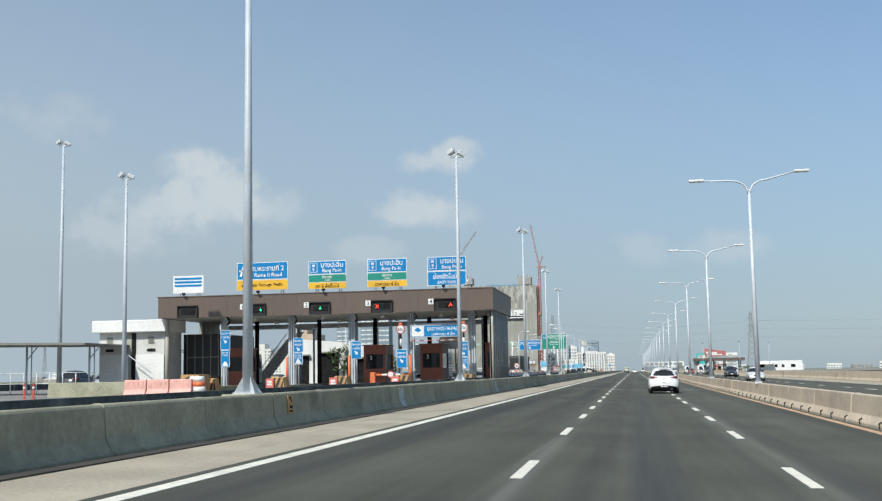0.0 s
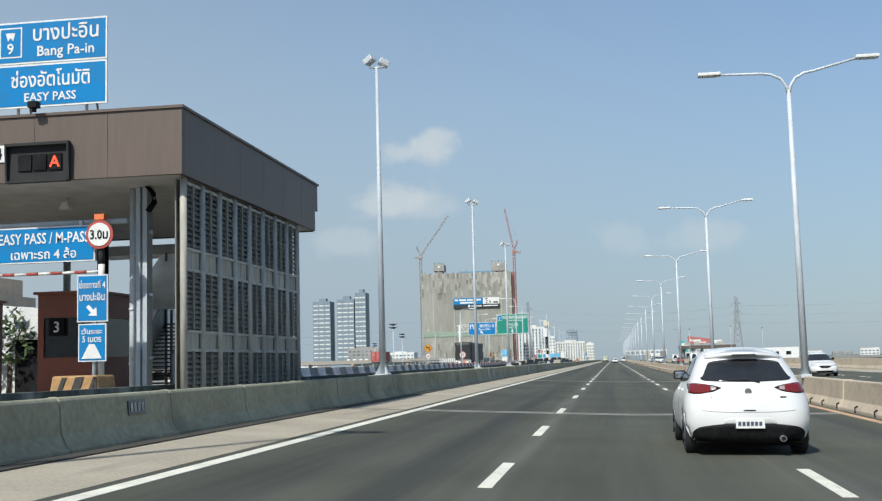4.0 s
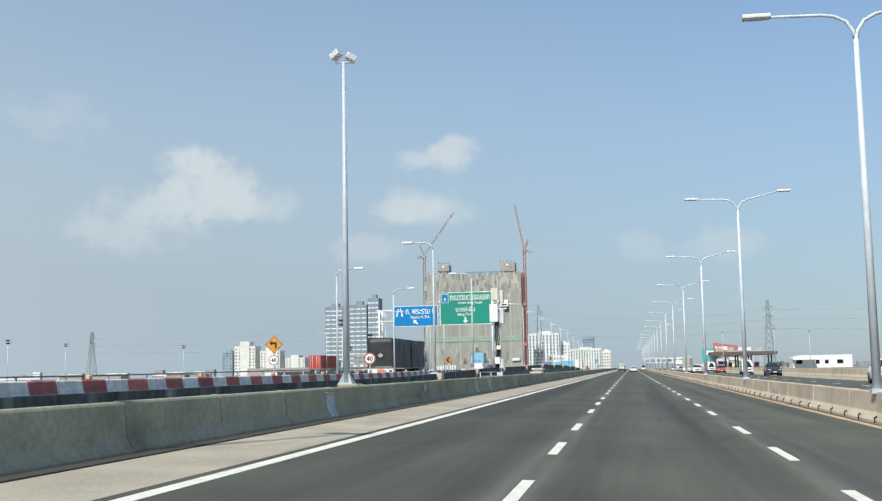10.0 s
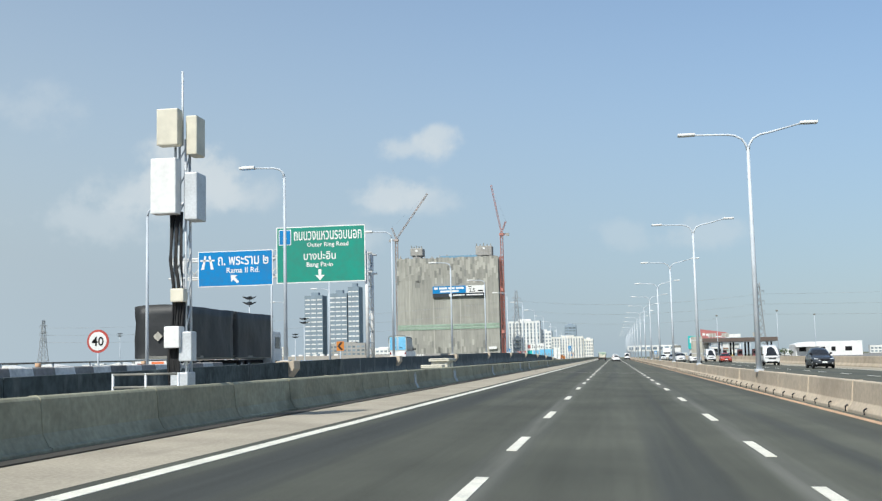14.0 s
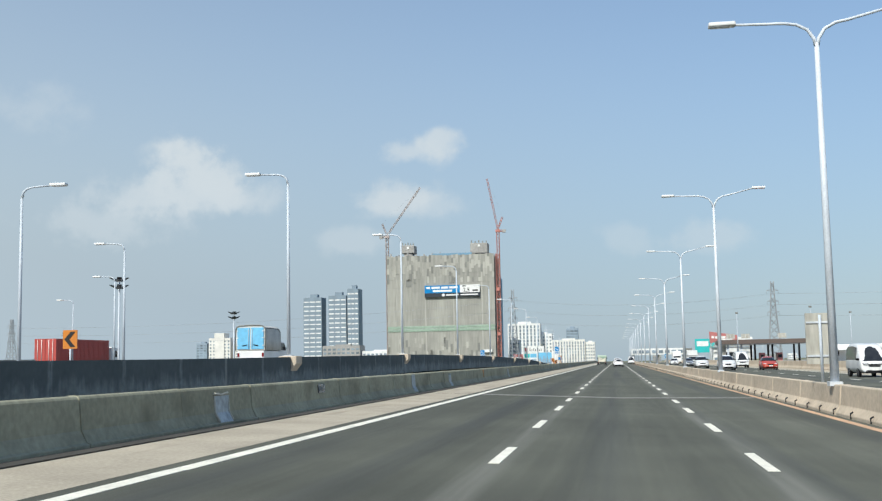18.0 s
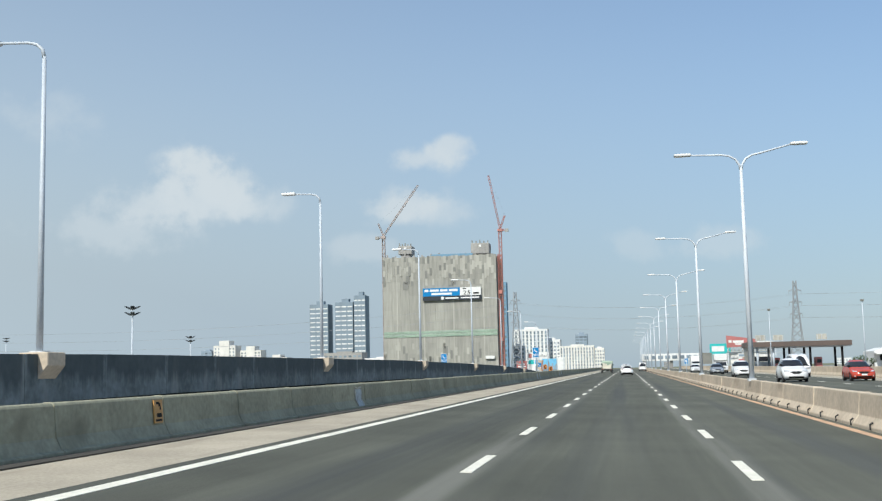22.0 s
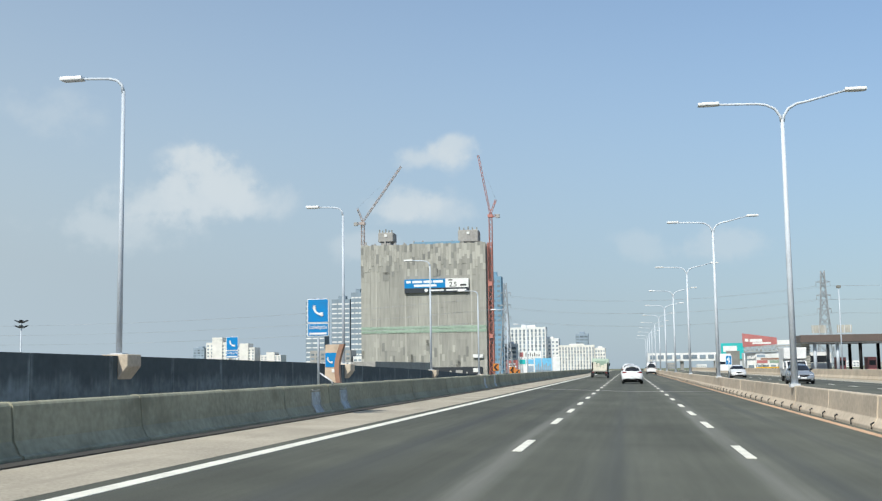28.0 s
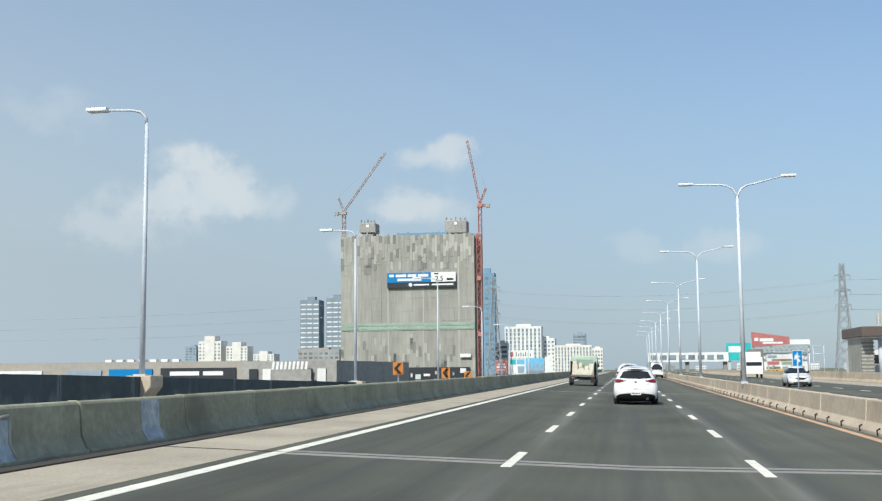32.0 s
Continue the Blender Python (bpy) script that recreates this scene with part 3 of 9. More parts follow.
# where the middles of the stripes lie along the road
STRIPE = [-9.27 - 8.9 * k for k in range(11, 0, -1)] + [-9.27, 0.11, 8, 15.4, 23.7, 30.2, 37.6, 45.4, 53.3, 63.8, 74.4, 83.2, 90.5, 97.8, 106.2, 112.9, 119.5, 128.5, 135.6, 142.6, 151.4, 157.6, 166, 176.2, 186.5, 195.4, 203.5, 211.2, 219, 225.6, 233.9, 240.6, 247.7, 255.5, 262.6, 270.5, 278.1, 286, 294.6, 304.2, 313.9, 323.5, 332, 338.6, 345.2, 352.9, 360.4, 368.2, 376.7, 384.9] + [384.9 + 8.7 * k for k in range(1, 36)]
stripes = tagged(new("lane_stripes"), "broken white lane lines of both carriageways", "road marking", kind="structure")
bm = B()
slab(bm, [-0.075, 0.075], -1.35, 1.35, 0.04, 0.007)
first_l = part("stripe", bm, M_LINE, stripes)
bm = B()
slab(bm, [3.465, 3.615], -1.35, 1.35, -0.05, 0.007)
first_r = part("stripe", bm, M_LINE, stripes)
bm = B()
box(bm, -0.075, 0.075, -1.35, 1.35, -0.08, -0.062)
first_o = part("stripe", bm, M_LINE, stripes)
first_l.location = first_r.location = (0, -110, 0)
first_o.location = (12.1, -110, 0)
for y in STRIPE:
    again("stripe", first_l, Matrix.Translation((0, y, 0)), stripes)
    again("stripe", first_r, Matrix.Translation((0, y - 0.25, 0)), stripes)
    for x in (12.1, 15.8):
        again("stripe", first_o, Matrix.Translation((x, y + 2, 0)), stripes)

# expansion joints across the carriageway: a pale band with a dark gap
for y in (-26.0, 52.1, 90.3, 228.8, 367.6, 414.0, 461.0, 508.0):
    j = tagged(new("expansion_joint"), "pale repaired expansion joint across the lanes", "road joint", kind="structure")
    bm = B()
    slab(bm, [-3.5, 1.8, 6.5], y - 0.34, y - 0.06, -0.1, 0.005)
    slab(bm, [-3.5, 1.8, 6.5], y + 0.06, y + 0.34, -0.1, 0.005)
    part("concrete_strip", bm, M_JOINT, j)
    bm = B()
    slab(bm, [-5.5, 1.8, 6.8], y - 0.05, y + 0.05, -0.1, 0.006)
    part("rubber_seal", bm, M_BLACK, j)

# left barrier: precast units
ZL, ZR = road_z(EDGE_L), road_z(EDGE_R)
NJ = [(-0.07, 0.0), (-0.07, 0.055), (-0.125, 0.075), (-0.215, 0.25), (-0.25, 0.688), (-0.272, 0.722), (-0.305, 0.738), (-0.405, 0.735), (-0.42, 0.72), (-0.5, 0.24), (-0.66, 0.06), (-0.66, -0.02)]
UNIT = 3.72
barrier_l = tagged(new("barrier_left"), "weathered grey concrete safety barrier of precast units beside the shoulder", "barrier", kind="structure")
bm = B()
sweep_y(bm, NJ, [0.014, UNIT - 0.014])
bevel(bm, 0.007, 1)
unit = part("barrier_unit", bm, M_BARRIER, barrier_l)
unit.matrix_basis = Matrix.Translation((EDGE_L, -110.25, ZL))
for k in range(1, 215):
    rnd = random.Random(k)
    again("barrier_unit", unit, Matrix.Translation((EDGE_L + rnd.uniform(-0.008, 0.008), -110.25 + UNIT * k, ZL + rnd.uniform(-0.004, 0.004))), barrier_l)
# dark brown gutter strip along the barrier's foot
bm = B()
box(bm, EDGE_L - 0.3, EDGE_L + 0.29, Y0, Y1, ZL - 0.05, ZL + 0.012)
part("gutter_strip", bm, M_GUTTER, barrier_l)

# median barrier
NM = [(0.0, -0.02), (0.0, 0.07), (0.13, 0.25), (0.17, 0.72), (0.185, 0.735), (0.385, 0.735), (0.4, 0.72), (0.44, 0.25), (0.57, 0.07), (0.57, -0.02)]
barrier_m = tagged(new("barrier_median"), "sunlit pale concrete median barrier with drain hooks at its foot", "barrier", kind="structure")
bm = B()
sweep_y(bm, NM, [0.015, 6.0 - 0.015])
bevel(bm, 0.012, 1)
unit = part("barrier_unit", bm, M_MEDIAN, barrier_m)
unit.matrix_basis = Matrix.Translation((EDGE_R, -114, ZR))
for k in range(1, 134):
    again("barrier_unit", unit, Matrix.Translation((EDGE_R + random.Random(k + 999).uniform(-0.012, 0.012), -114 + 6 * k, ZR)), barrier_m)
bm = B()
for k in range(330):
    y = -100 + 2.0 * k + random.Random(k).uniform(-0.15, 0.15)
    tube(bm, [(EDGE_R - 0.03, y, ZR + 0.02), (EDGE_R - 0.035, y, ZR + 0.13), (EDGE_R + 0.03, y, ZR + 0.17)], 0.022, 5)
tagged(part("drain_hooks", bm, M_BLACK, barrier_m), "rusty dark steel hooks", kind="stuff")
barrier_o = tagged(new("barrier_outer"), "pale concrete barrier on the outer edge of the opposite carriageway", "barrier", kind="structure")
bm = B()
sweep_y(bm, [(x, z * 1.25) for x, z in NM], [0.015, 12 - 0.015])
unit = part("barrier_unit", bm, M_MEDIAN, barrier_o)
unit.matrix_basis = Matrix.Translation((22.55, -114, -0.07))
for k in range(1, 67):
    again("barrier_unit", unit, Matrix.Translation((22.55, -114 + 12 * k, -0.07)), barrier_o)

# ---- toll plaza and exit ramp ----
WALL_X = ((-120, -8.0), (70, -8.0), (99, -8.3), (130, -8.9), (158, -9.9), (182, -11.0), (205, -11.6), (700, -11.8))
WALL_TOP = ((-120, 1.1), (60, 1.05), (147, 1.12), (170, 1.3), (196, 1.56), (222, 1.68), (262, 2.0), (300, 2.02), (327, 1.88), (350, 1.74), (376, 1.38), (402, 0.9), (434, 0.3), (560, -3.6), (640, -6.1), (700, -6.1))
RAMP_TOP = ((-120, 0.35), (140, 0.4), (170, 0.5), (196, 0.66), (222, 0.78), (262, 1.1), (300, 1.12), (327, 0.98), (350, 0.84), (376, 0.48), (402, 0.0), (434, -0.6), (560, -4.5), (640, -6.99), (700, -6.99))


def wall_x(y):
    return along(y, WALL_X)


def wall_top(y):
    return along(y, WALL_TOP)


def ramp_z(y):
    return along(y, RAMP_TOP)


ramp_wall = tagged(new("ramp_wall"), "dark water-stained concrete parapet of the exit ramp with lamp corbels", "parapet", kind="structure")
for a in [y for y in steps(-112, 632, 4.0)][:-1]:
    b = a + 4.0
    drop = 1.15 if 190 < a < 395 else 3.4
    bm = B()
    xa, xb, za, zb = wall_x(a), wall_x(b), wall_top(a), wall_top(b)
    rows = []
    for y, x, z in ((a + 0.012, xa, za), (b - 0.012, xb, zb)):
        rows.append([bm.verts.new((x, y, max(z - drop, DZ))), bm.verts.new((x, y, z)), bm.verts.new((x - 0.24, y, z)), bm.verts.new((x - 0.24, y, max(z - drop, DZ)))])
    for i in range(4):
        bm.faces.new((rows[0][i], rows[0][(i + 1) % 4], rows[1][(i + 1) % 4], rows[1][i]))
    bm.faces.new(rows[0])
    bm.faces.new(rows[1][::-1])
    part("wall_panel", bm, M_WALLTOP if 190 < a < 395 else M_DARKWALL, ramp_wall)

ys = steps(-112, 640, 8)
bm = B()
rows = []
for y in ys:
    far = along(y, ((-120, -58.0), (80, -58.0), (150, -36.0), (200, -31.0), (250, -33.0), (285, -62.0), (330, -62.0), (360, -30.0), (700, -30.0)))
    z = ramp_z(y)
    thick = along(y, ((190, 1.2), (206, 0.22), (384, 0.22), (400, 1.2)))
    rows.append([bm.verts.new((wall_x(y) - 0.24, y, z)), bm.verts.new((far, y, z)), bm.verts.new((far, y, z - thick)), bm.verts.new((wall_x(y) - 0.24, y, z - thick))])
for a, b in zip(rows, rows[1:]):
    for i in range(4):
        bm.faces.new((a[i], a[(i + 1) % 4], b[(i + 1) % 4], b[i]))
bm.faces.new(rows[0])
bm.faces.new(rows[-1][::-1])
tagged(part("ramp_road", bm, M_RAMP), "worn concrete pavement of the toll plaza and exit ramp", "road", kind="structure")
bm = B()
rows = []
for y in steps(-112, 632, 8):
    far = along(y, ((-120, -58.0), (80, -58.0), (150, -36.0), (200, -31.0), (250, -33.0), (285, -62.0), (330, -62.0), (360, -30.0), (700, -30.0)))
    z = ramp_z(y)
    rows.append([bm.verts.new(p) for p in ((far + 0.3, y, z), (far + 0.3, y, z + 0.6), (far, y, z + 0.6), (far, y, max(z - 4, DZ)))])
for a, b in zip(rows, rows[1:]):
    for i in range(4):
        bm.faces.new((a[i], a[(i + 1) % 4], b[(i + 1) % 4], b[i]))
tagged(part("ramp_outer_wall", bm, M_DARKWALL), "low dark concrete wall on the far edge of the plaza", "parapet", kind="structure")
bm = B()
for a in steps(-112, 622, 6)[:-1]:
    xa, xb = wall_x(a) + 0.002, wall_x(a + 6) + 0.002
    za = 0.26
    vs = [bm.verts.new(p) for p in ((xa, a, za), (EDGE_L - 0.66, a, za), (EDGE_L - 0.66, a + 6, za), (xb, a + 6, za), (xa, a, za - 0.4), (EDGE_L - 0.66, a, za - 0.4), (EDGE_L - 0.66, a + 6, za - 0.4), (xb, a + 6, za - 0.4))]
    for f in ((0, 1, 2, 3), (4, 5, 6, 7), (0, 1, 5, 4), (2, 3, 7, 6), (0, 3, 7, 4), (1, 2, 6, 5)):
        bm.faces.new([vs[i] for i in f])
tagged(part("service_strip", bm, M_DECK), "concrete strip between the barrier and the ramp wall", "pavement", kind="structure")

railing = thing("edge_railing", "dark steel railing with pale posts along the plaza edge", "railing")
FAR_EDGE = ((80, -58.0), (150, -36.0), (200, -31.0), (250, -33.0), (285, -62.0))
post_bm = B()
box(post_bm, -0.05, 0.05, -0.05, 0.05, 0.0, 0.42)
post0 = part("post", post_bm, M_POLEW, railing, "", Matrix.Translation((along(96, FAR_EDGE) + 0.15, 96, ramp_z(96) + 0.6)))
for y in range(101, 262, 5):
    again("post", post0, Matrix.Translation((along(y, FAR_EDGE) + 0.15, y, ramp_z(y) + 0.6)), railing)
bm = B()
tube(bm, [(along(y, FAR_EDGE) + 0.15, y, ramp_z(y) + 1.02) for y in range(96, 262, 5)], 0.06, 6)
part("rail", bm, M_LOUVRE, railing)

# painted blocks along the plaza's edge
block_bm = B()
prism(block_bm, [(-0.3, 0), (-0.28, 0.42), (-0.14, 0.68), (-0.1, 0.94), (0.1, 0.94), (0.14, 0.72), (0.3, 0.55), (0.3, 0)], "y", 0.006, 0.994)
bevel(block_bm, 0.02, 1)
blocks = tagged(new("striped_barrier"), "row of concrete blocks painted in faded red and white", "barrier", kind="structure")
white_block = part("block", block_bm, M_BLOCKW, blocks)
red_mesh = white_block.data.copy()
red_mesh.materials.clear()
red_mesh.materials.append(M_BLOCKR)
grey_mesh = white_block.data.copy()
grey_mesh.materials.clear()
grey_mesh.materials.append(M_BLOCKG)
white_block.matrix_basis = Matrix.Translation((wall_x(57.0) - 0.56, 57, ramp_z(57)))
for k in range(1, 118):
    y = 57.0 + k
    o = again("block", white_block, Matrix.Translation((wall_x(y) - 0.56, y, ramp_z(y))), blocks)
    if k % 2:
        o.data = red_mesh if 34 < k < 92 and random.Random(k).random() < 0.8 else grey_mesh
delineator_bm = B()
box(delineator_bm, -0.05, 0.05, -0.06, 0.06, 0.0, 0.09)
bevel(delineator_bm, 0.015, 1)
delineator = part("delineator", delineator_bm, M_ORANGE_LINE, blocks)
delineator.matrix_basis = Matrix.Translation((wall_x(60.5) - 0.56, 60.5, ramp_z(60.5) + 0.94))
for k in range(1, 19):
    y = 60.5 + 6 * k
    again("delineator", delineator, Matrix.Translation((wall_x(y) - 0.56, y, ramp_z(y) + 0.94)), blocks)

# ---- lettering ----
def lettering(text, height, material, parent, centre, max_width=None, depth=0.006, name="lettering"):
    """Built-in font, standing upright and facing back down the road."""
    c = bpy.data.curves.new("lettering", "FONT")
    c.body, c.size, c.align_x, c.align_y, c.extrude, c.resolution_u = text, 1.0, "CENTER", "CENTER", 0.003, 2
    c.offset = 0.012
    tmp = new("tmp", c)
    bpy.context.view_layer.update()
    me = bpy.data.meshes.new_from_object(tmp.evaluated_get(bpy.context.evaluated_depsgraph_get()))
    bpy.data.objects.remove(tmp)
    co = np.array([v.co for v in me.vertices])
    lo, hi = co.min(0), co.max(0)
    k = height / (hi[1] - lo[1])
    kx = min(k, max_width / (hi[0] - lo[0])) if max_width else k
    for v in me.vertices:
        v.co = ((v.co.x - (lo[0] + hi[0]) / 2) * kx, -v.co.z - 0.003, (v.co.y - (lo[1] + hi[1]) / 2) * k)
    me.materials.clear()
    me.materials.append(material)
    ob = new(name, me)
    ob.parent = parent
    ob.location = (centre[0], centre[1] - depth, centre[2])
    return ob


def panel(bm, x0, x1, y, z0, z1, t=0.03):
    box(bm, x0, x1, y, y + t, z0, z1)


def framed(parent, x0, x1, y, z0, z1, face, edge=0.05):
    """A sign sheet with its pale border."""
    bm = B()
    panel(bm, x0, x1, y, z0, z1, 0.04)
    part("border", bm, M_WHITE, parent)
    bm = B()
    panel(bm, x0 + edge, x1 - edge, y - 0.008, z0 + edge, z1 - edge, 0.02)
    part("sheet", bm, face, parent)


def bars(parent, x0, x1, y, z0, z1, material, n=1, gap=0.35):
    h = (z1 - z0) / (n + (n - 1) * gap)
    for i in range(n):
        a = z0 + i * h * (1 + gap)
        bm = B()
        panel(bm, x0, x1, y - 0.014, a, a + h, 0.006)
        part("text_bar", bm, material, parent)


def arrow(parent, x, y, z, size, angle, material):
    s = size
    pts = [(-0.13, -0.5), (0.13, -0.5), (0.13, 0.02), (0.42, 0.02), (0, 0.5), (-0.42, 0.02), (-0.13, 0.02)]
    ca, sa = math.cos(radians(angle)), math.sin(radians(angle))
    bm = B()
    prism(bm, [(x + s * (px * ca - pz * sa), z + s * (px * sa + pz * ca)) for px, pz in pts], "y", y - 0.016, y - 0.009)
    part("arrow", bm, material, parent)


# ---- street lights on the median ----
def median_light():
    e = thing("street_light", "twin-armed pale grey street light standing on the median barrier", "street lamp", "median street lights")
    bm = B()
    box(bm, -0.16, 0.16, -0.2, 0.2, -0.05, 0.06)
    part("base_plate", bm, M_STEEL, e)
    bm = B()
    tube(bm, [(0, 0, 0), (0, 0, 8.9)], [0.115, 0.062], 12)
    part("pole", bm, M_POLEW, e)
    for s in (-1, 1):
        rise = 0.06 if s < 0 else 0.42
        pts = [(0.02 * s, 0, 8.8), (0.06 * s, 0, 9.02), (0.22 * s, 0, 9.27), (0.5 * s, 0, 9.42), (0.8 * s, 0, 9.47), (2.1 * s, 0, 9.47 + rise * 0.75)]
        bm = B()
        tube(bm, pts, [0.05, 0.048, 0.046, 0.044, 0.042, 0.036], 8)
        part("arm", bm, M_POLEW, e)
        bm = B()
        z = 9.47 + rise * 0.75
        box(bm, min(2.05 * s, 2.75 * s), max(2.05 * s, 2.75 * s), -0.16, 0.16, z - 0.03, z + 0.075)
        bevel(bm, 0.03, 2)
        lamp = part("lamp_head", bm, M_WHITE, e)
        bm = B()
        box(bm, min(2.2 * s, 2.7 * s), max(2.2 * s, 2.7 * s), -0.12, 0.12, z - 0.042, z - 0.028)
        part("lens", bm, M_LENS, lamp)
    return e


first = median_light()
first.matrix_basis = pose(7.12, 60 - 31.4 * 4, ZR + 0.74)
for k in range(-3, 20):
    copy_thing(first, pose(7.12, 60 + 31.4 * k, ZR + 0.74))


# ---- floodlight masts along the plaza ----
def flood_mast(height, r=0.15, foot=True):
    e = thing("floodlight_mast", "tall galvanised mast with two tilted floodlights on a concrete plinth", "floodlight mast", "floodlight masts")
    if foot:
        bm = B()
        box(bm, -0.5, 0.5, -0.45, 0.45, 0.0, 0.72)
        bevel(bm, 0.04, 1)
        part("plinth", bm, M_BARRIER, e)
    b = 0.72 if foot else 0.0
    bm = B()
    box(bm, -0.27, 0.27, -0.27, 0.27, b, b + 0.04)
    for a in range(4):
        c, s = math.cos(a * math.pi / 2 + 0.785), math.sin(a * math.pi / 2 + 0.785)
        v = [bm.verts.new(p) for p in ((c * r * 0.9, s * r * 0.9, b + 0.04), (c * 0.34, s * 0.34, b + 0.04), (c * r * 0.9, s * r * 0.9, b + 0.4))]
        w = [bm.verts.new((p.co.x - s * 0.014, p.co.y + c * 0.014, p.co.z)) for p in v]
        bm.faces.new(v)
        bm.faces.new(w[::-1])
        for i in range(3):
            bm.faces.new((v[i], v[(i + 1) % 3], w[(i + 1) % 3], w[i]))
    part("base_plate", bm, M_STEEL, e)
    bm = B()
    tube(bm, [(0, 0, b), (0, 0, height)], [r, r * 0.45], 14)
    part("pole", bm, M_POLE, e)
    bm = B()
    tube(bm, [(-0.3, 0, height + 0.02), (0.3, 0, height + 0.02)], 0.04, 8)
    part("crossbar", bm, M_STEEL, e)
    for s in (-1, 1):
        bm = B()
        box(bm, -0.2, 0.2, -0.17, 0.17, -0.1, 0.12)
        bevel(bm, 0.03, 2)
        m = pose(0.26 * s, -0.05 if s < 0 else 0.08, height + (0.3 if s < 0 else 0.2), 0, 28 * s, 22 * s)
        head = part("floodlight", bm, M_STEEL, e, "", m)
        bm = B()
        box(bm, -0.17, 0.17, -0.14, 0.14, -0.115, -0.095)
        part("glass", bm, M_LENS, head)
    return e


mast = flood_mast(12.35, 0.128)
mast.matrix_basis = pose(-7.35, 0.2, 0.26)
for x, y in ((-7.3, 32.0), (-7.1, 65.2), (-8.2, 102.9), (-8.7, 132.6)):
    copy_thing(mast, pose(x, y, 0.26))
mast = flood_mast(17.0, 0.17, False)
tagged(mast, "tall grey mast with two floodlights on the toll plaza")
mast.matrix_basis = pose(-36.7, 45, 0.35)
mast = flood_mast(13.2, 0.16, False)
tagged(mast, "grey mast with two floodlights beside the toll canopy")
mast.matrix_basis = pose(-28.9, 38.5, 0.35)


# ---- single-armed lights on the ramp ----
def ramp_light(corbel=True, side=-1):
    e = thing("street_light", "single-armed pale grey street light on the ramp parapet", "street lamp", "ramp street lights")
    if corbel:
        bm = B()
        prism(bm, [(-0.3, 0.02), (0.45, 0.02), (0.45, -0.3), (0.0, -0.85), (-0.3, -0.85)], "y", -0.42, 0.42)
        bevel(bm, 0.02, 1)
        part("corbel", bm, M_MEDIAN, e)
    bm = B()
    box(bm, -0.18, 0.18, -0.18, 0.18, 0.022, 0.06)
    part("base_plate", bm, M_STEEL, e)
    bm = B()
    tube(bm, [(0, 0, 0.02), (0, 0, 7.3)], [0.082, 0.05], 12)
    part("pole", bm, M_POLE, e)
    bm = B()
    pts = [(0, 0, 7.25), (0.05 * side, 0, 7.48), (0.2 * side, 0, 7.62), (0.45 * side, 0, 7.68), (1.25 * side, 0, 7.72)]
    tube(bm, pts, [0.052, 0.046, 0.042, 0.038, 0.034], 8)
    part("arm", bm, M_POLE, e)
    bm = B()
    a, b = sorted((1.2 * side, 1.85 * side))
    box(bm, a, b, -0.15, 0.15, 7.68, 7.79)
    bevel(bm, 0.03, 2)
    lamp = part("lamp_head", bm, M_WHITE, e)
    bm = B()
    box(bm, a + 0.08, b - 0.05, -0.11, 0.11, 7.668, 7.682)
    part("lens", bm, M_LENS, lamp)
    return e


first = ramp_light()
first.matrix_basis = pose(-10.05, 158.3, wall_top(158.3) + 0.02)
copy_thing(first, pose(-11.2, 182.4, wall_top(182.4) + 0.02))
for y in (207.1, 232.1, 257.0, 282.0, 306.9, 332.8, 356.8, 380.9, 405.9, 430.8, 455.8, 480.7, 505.7):
    copy_thing(first, pose(-11.82, y, wall_top(y) + 0.02))
far = ramp_light(False, 1)
tagged(far, "single-armed street light on the far side of the ramp", group="far ramp street lights")
far.matrix_basis = pose(-17.8, 165.3, ramp_z(165))
for x, y, turn in ((-18.3, 185.5, 0), (-19.2, 206, 0), (-21.0, 227, 0), (-26.5, 248, 180), (-38.0, 271, 180), (-55.5, 298, 180)):
    copy_thing(far, pose(x, y, ramp_z(y), 0, 0, turn))

# ---- toll station ----
TX0, TX1, TY0, TY1, TZ0, TZ1 = -30.25, -7.3, 46.3, 57.0, 5.4, 6.79
PZ = 0.35
station = thing("toll_canopy", "long brown-clad toll station canopy on steel columns over four lanes", "toll canopy", at=(0, 0, 0))
for k in range(14):
    a = TX0 + (TX1 - TX0) * k / 14
    bm = B()
    box(bm, a + 0.004, a + (TX1 - TX0) / 14 - 0.004, TY0, TY0 + 0.12, TZ0, TZ1)
    part("front_panel", bm, M_BROWN, station)
for k in range(6):
    a = TY0 + 0.122 + (TY1 - TY0 - 0.122) * k / 6
    bm = B()
    b = a + (TY1 - TY0 - 0.122) / 6
    low = TZ0 if k < 5 else TZ0 + 0.62
    prism(bm, [(a + 0.004, TZ0), (b - 0.3 if k == 5 else b - 0.004, TZ0), (b - 0.3 if k == 5 else b - 0.004, low), (b - 0.004, low), (b - 0.004, TZ1), (a + 0.004, TZ1)] if k == 5 else [(a + 0.004, TZ0), (b - 0.004, TZ0), (b - 0.004, TZ1), (a + 0.004, TZ1)], "x", TX1 - 0.12, TX1)
    part("side_panel", bm, M_BROWN, station)
bm = B()
box(bm, TX0, TX0 + 0.12, TY0 + 0.122, TY1, TZ0, TZ1)
box(bm, TX0 + 0.122, TX1 - 0.122, TY1 - 0.12, TY1, TZ0, TZ1)
part("back_panel", bm, M_BROWN, station)
bm = B()
box(bm, TX0 + 0.122, TX1 - 0.122, TY0 + 0.122, TY1 - 0.122, TZ0 + 0.03, TZ0 + 0.12)
part("soffit", bm, M_SOFFIT, station)
bm = B()
box(bm, TX0 - 0.04, TX1 + 0.04, TY0 - 0.04, TY1 + 0.04, TZ1 + 0.002, TZ1 + 0.06)
part("roof", bm, M_BROWN, station)
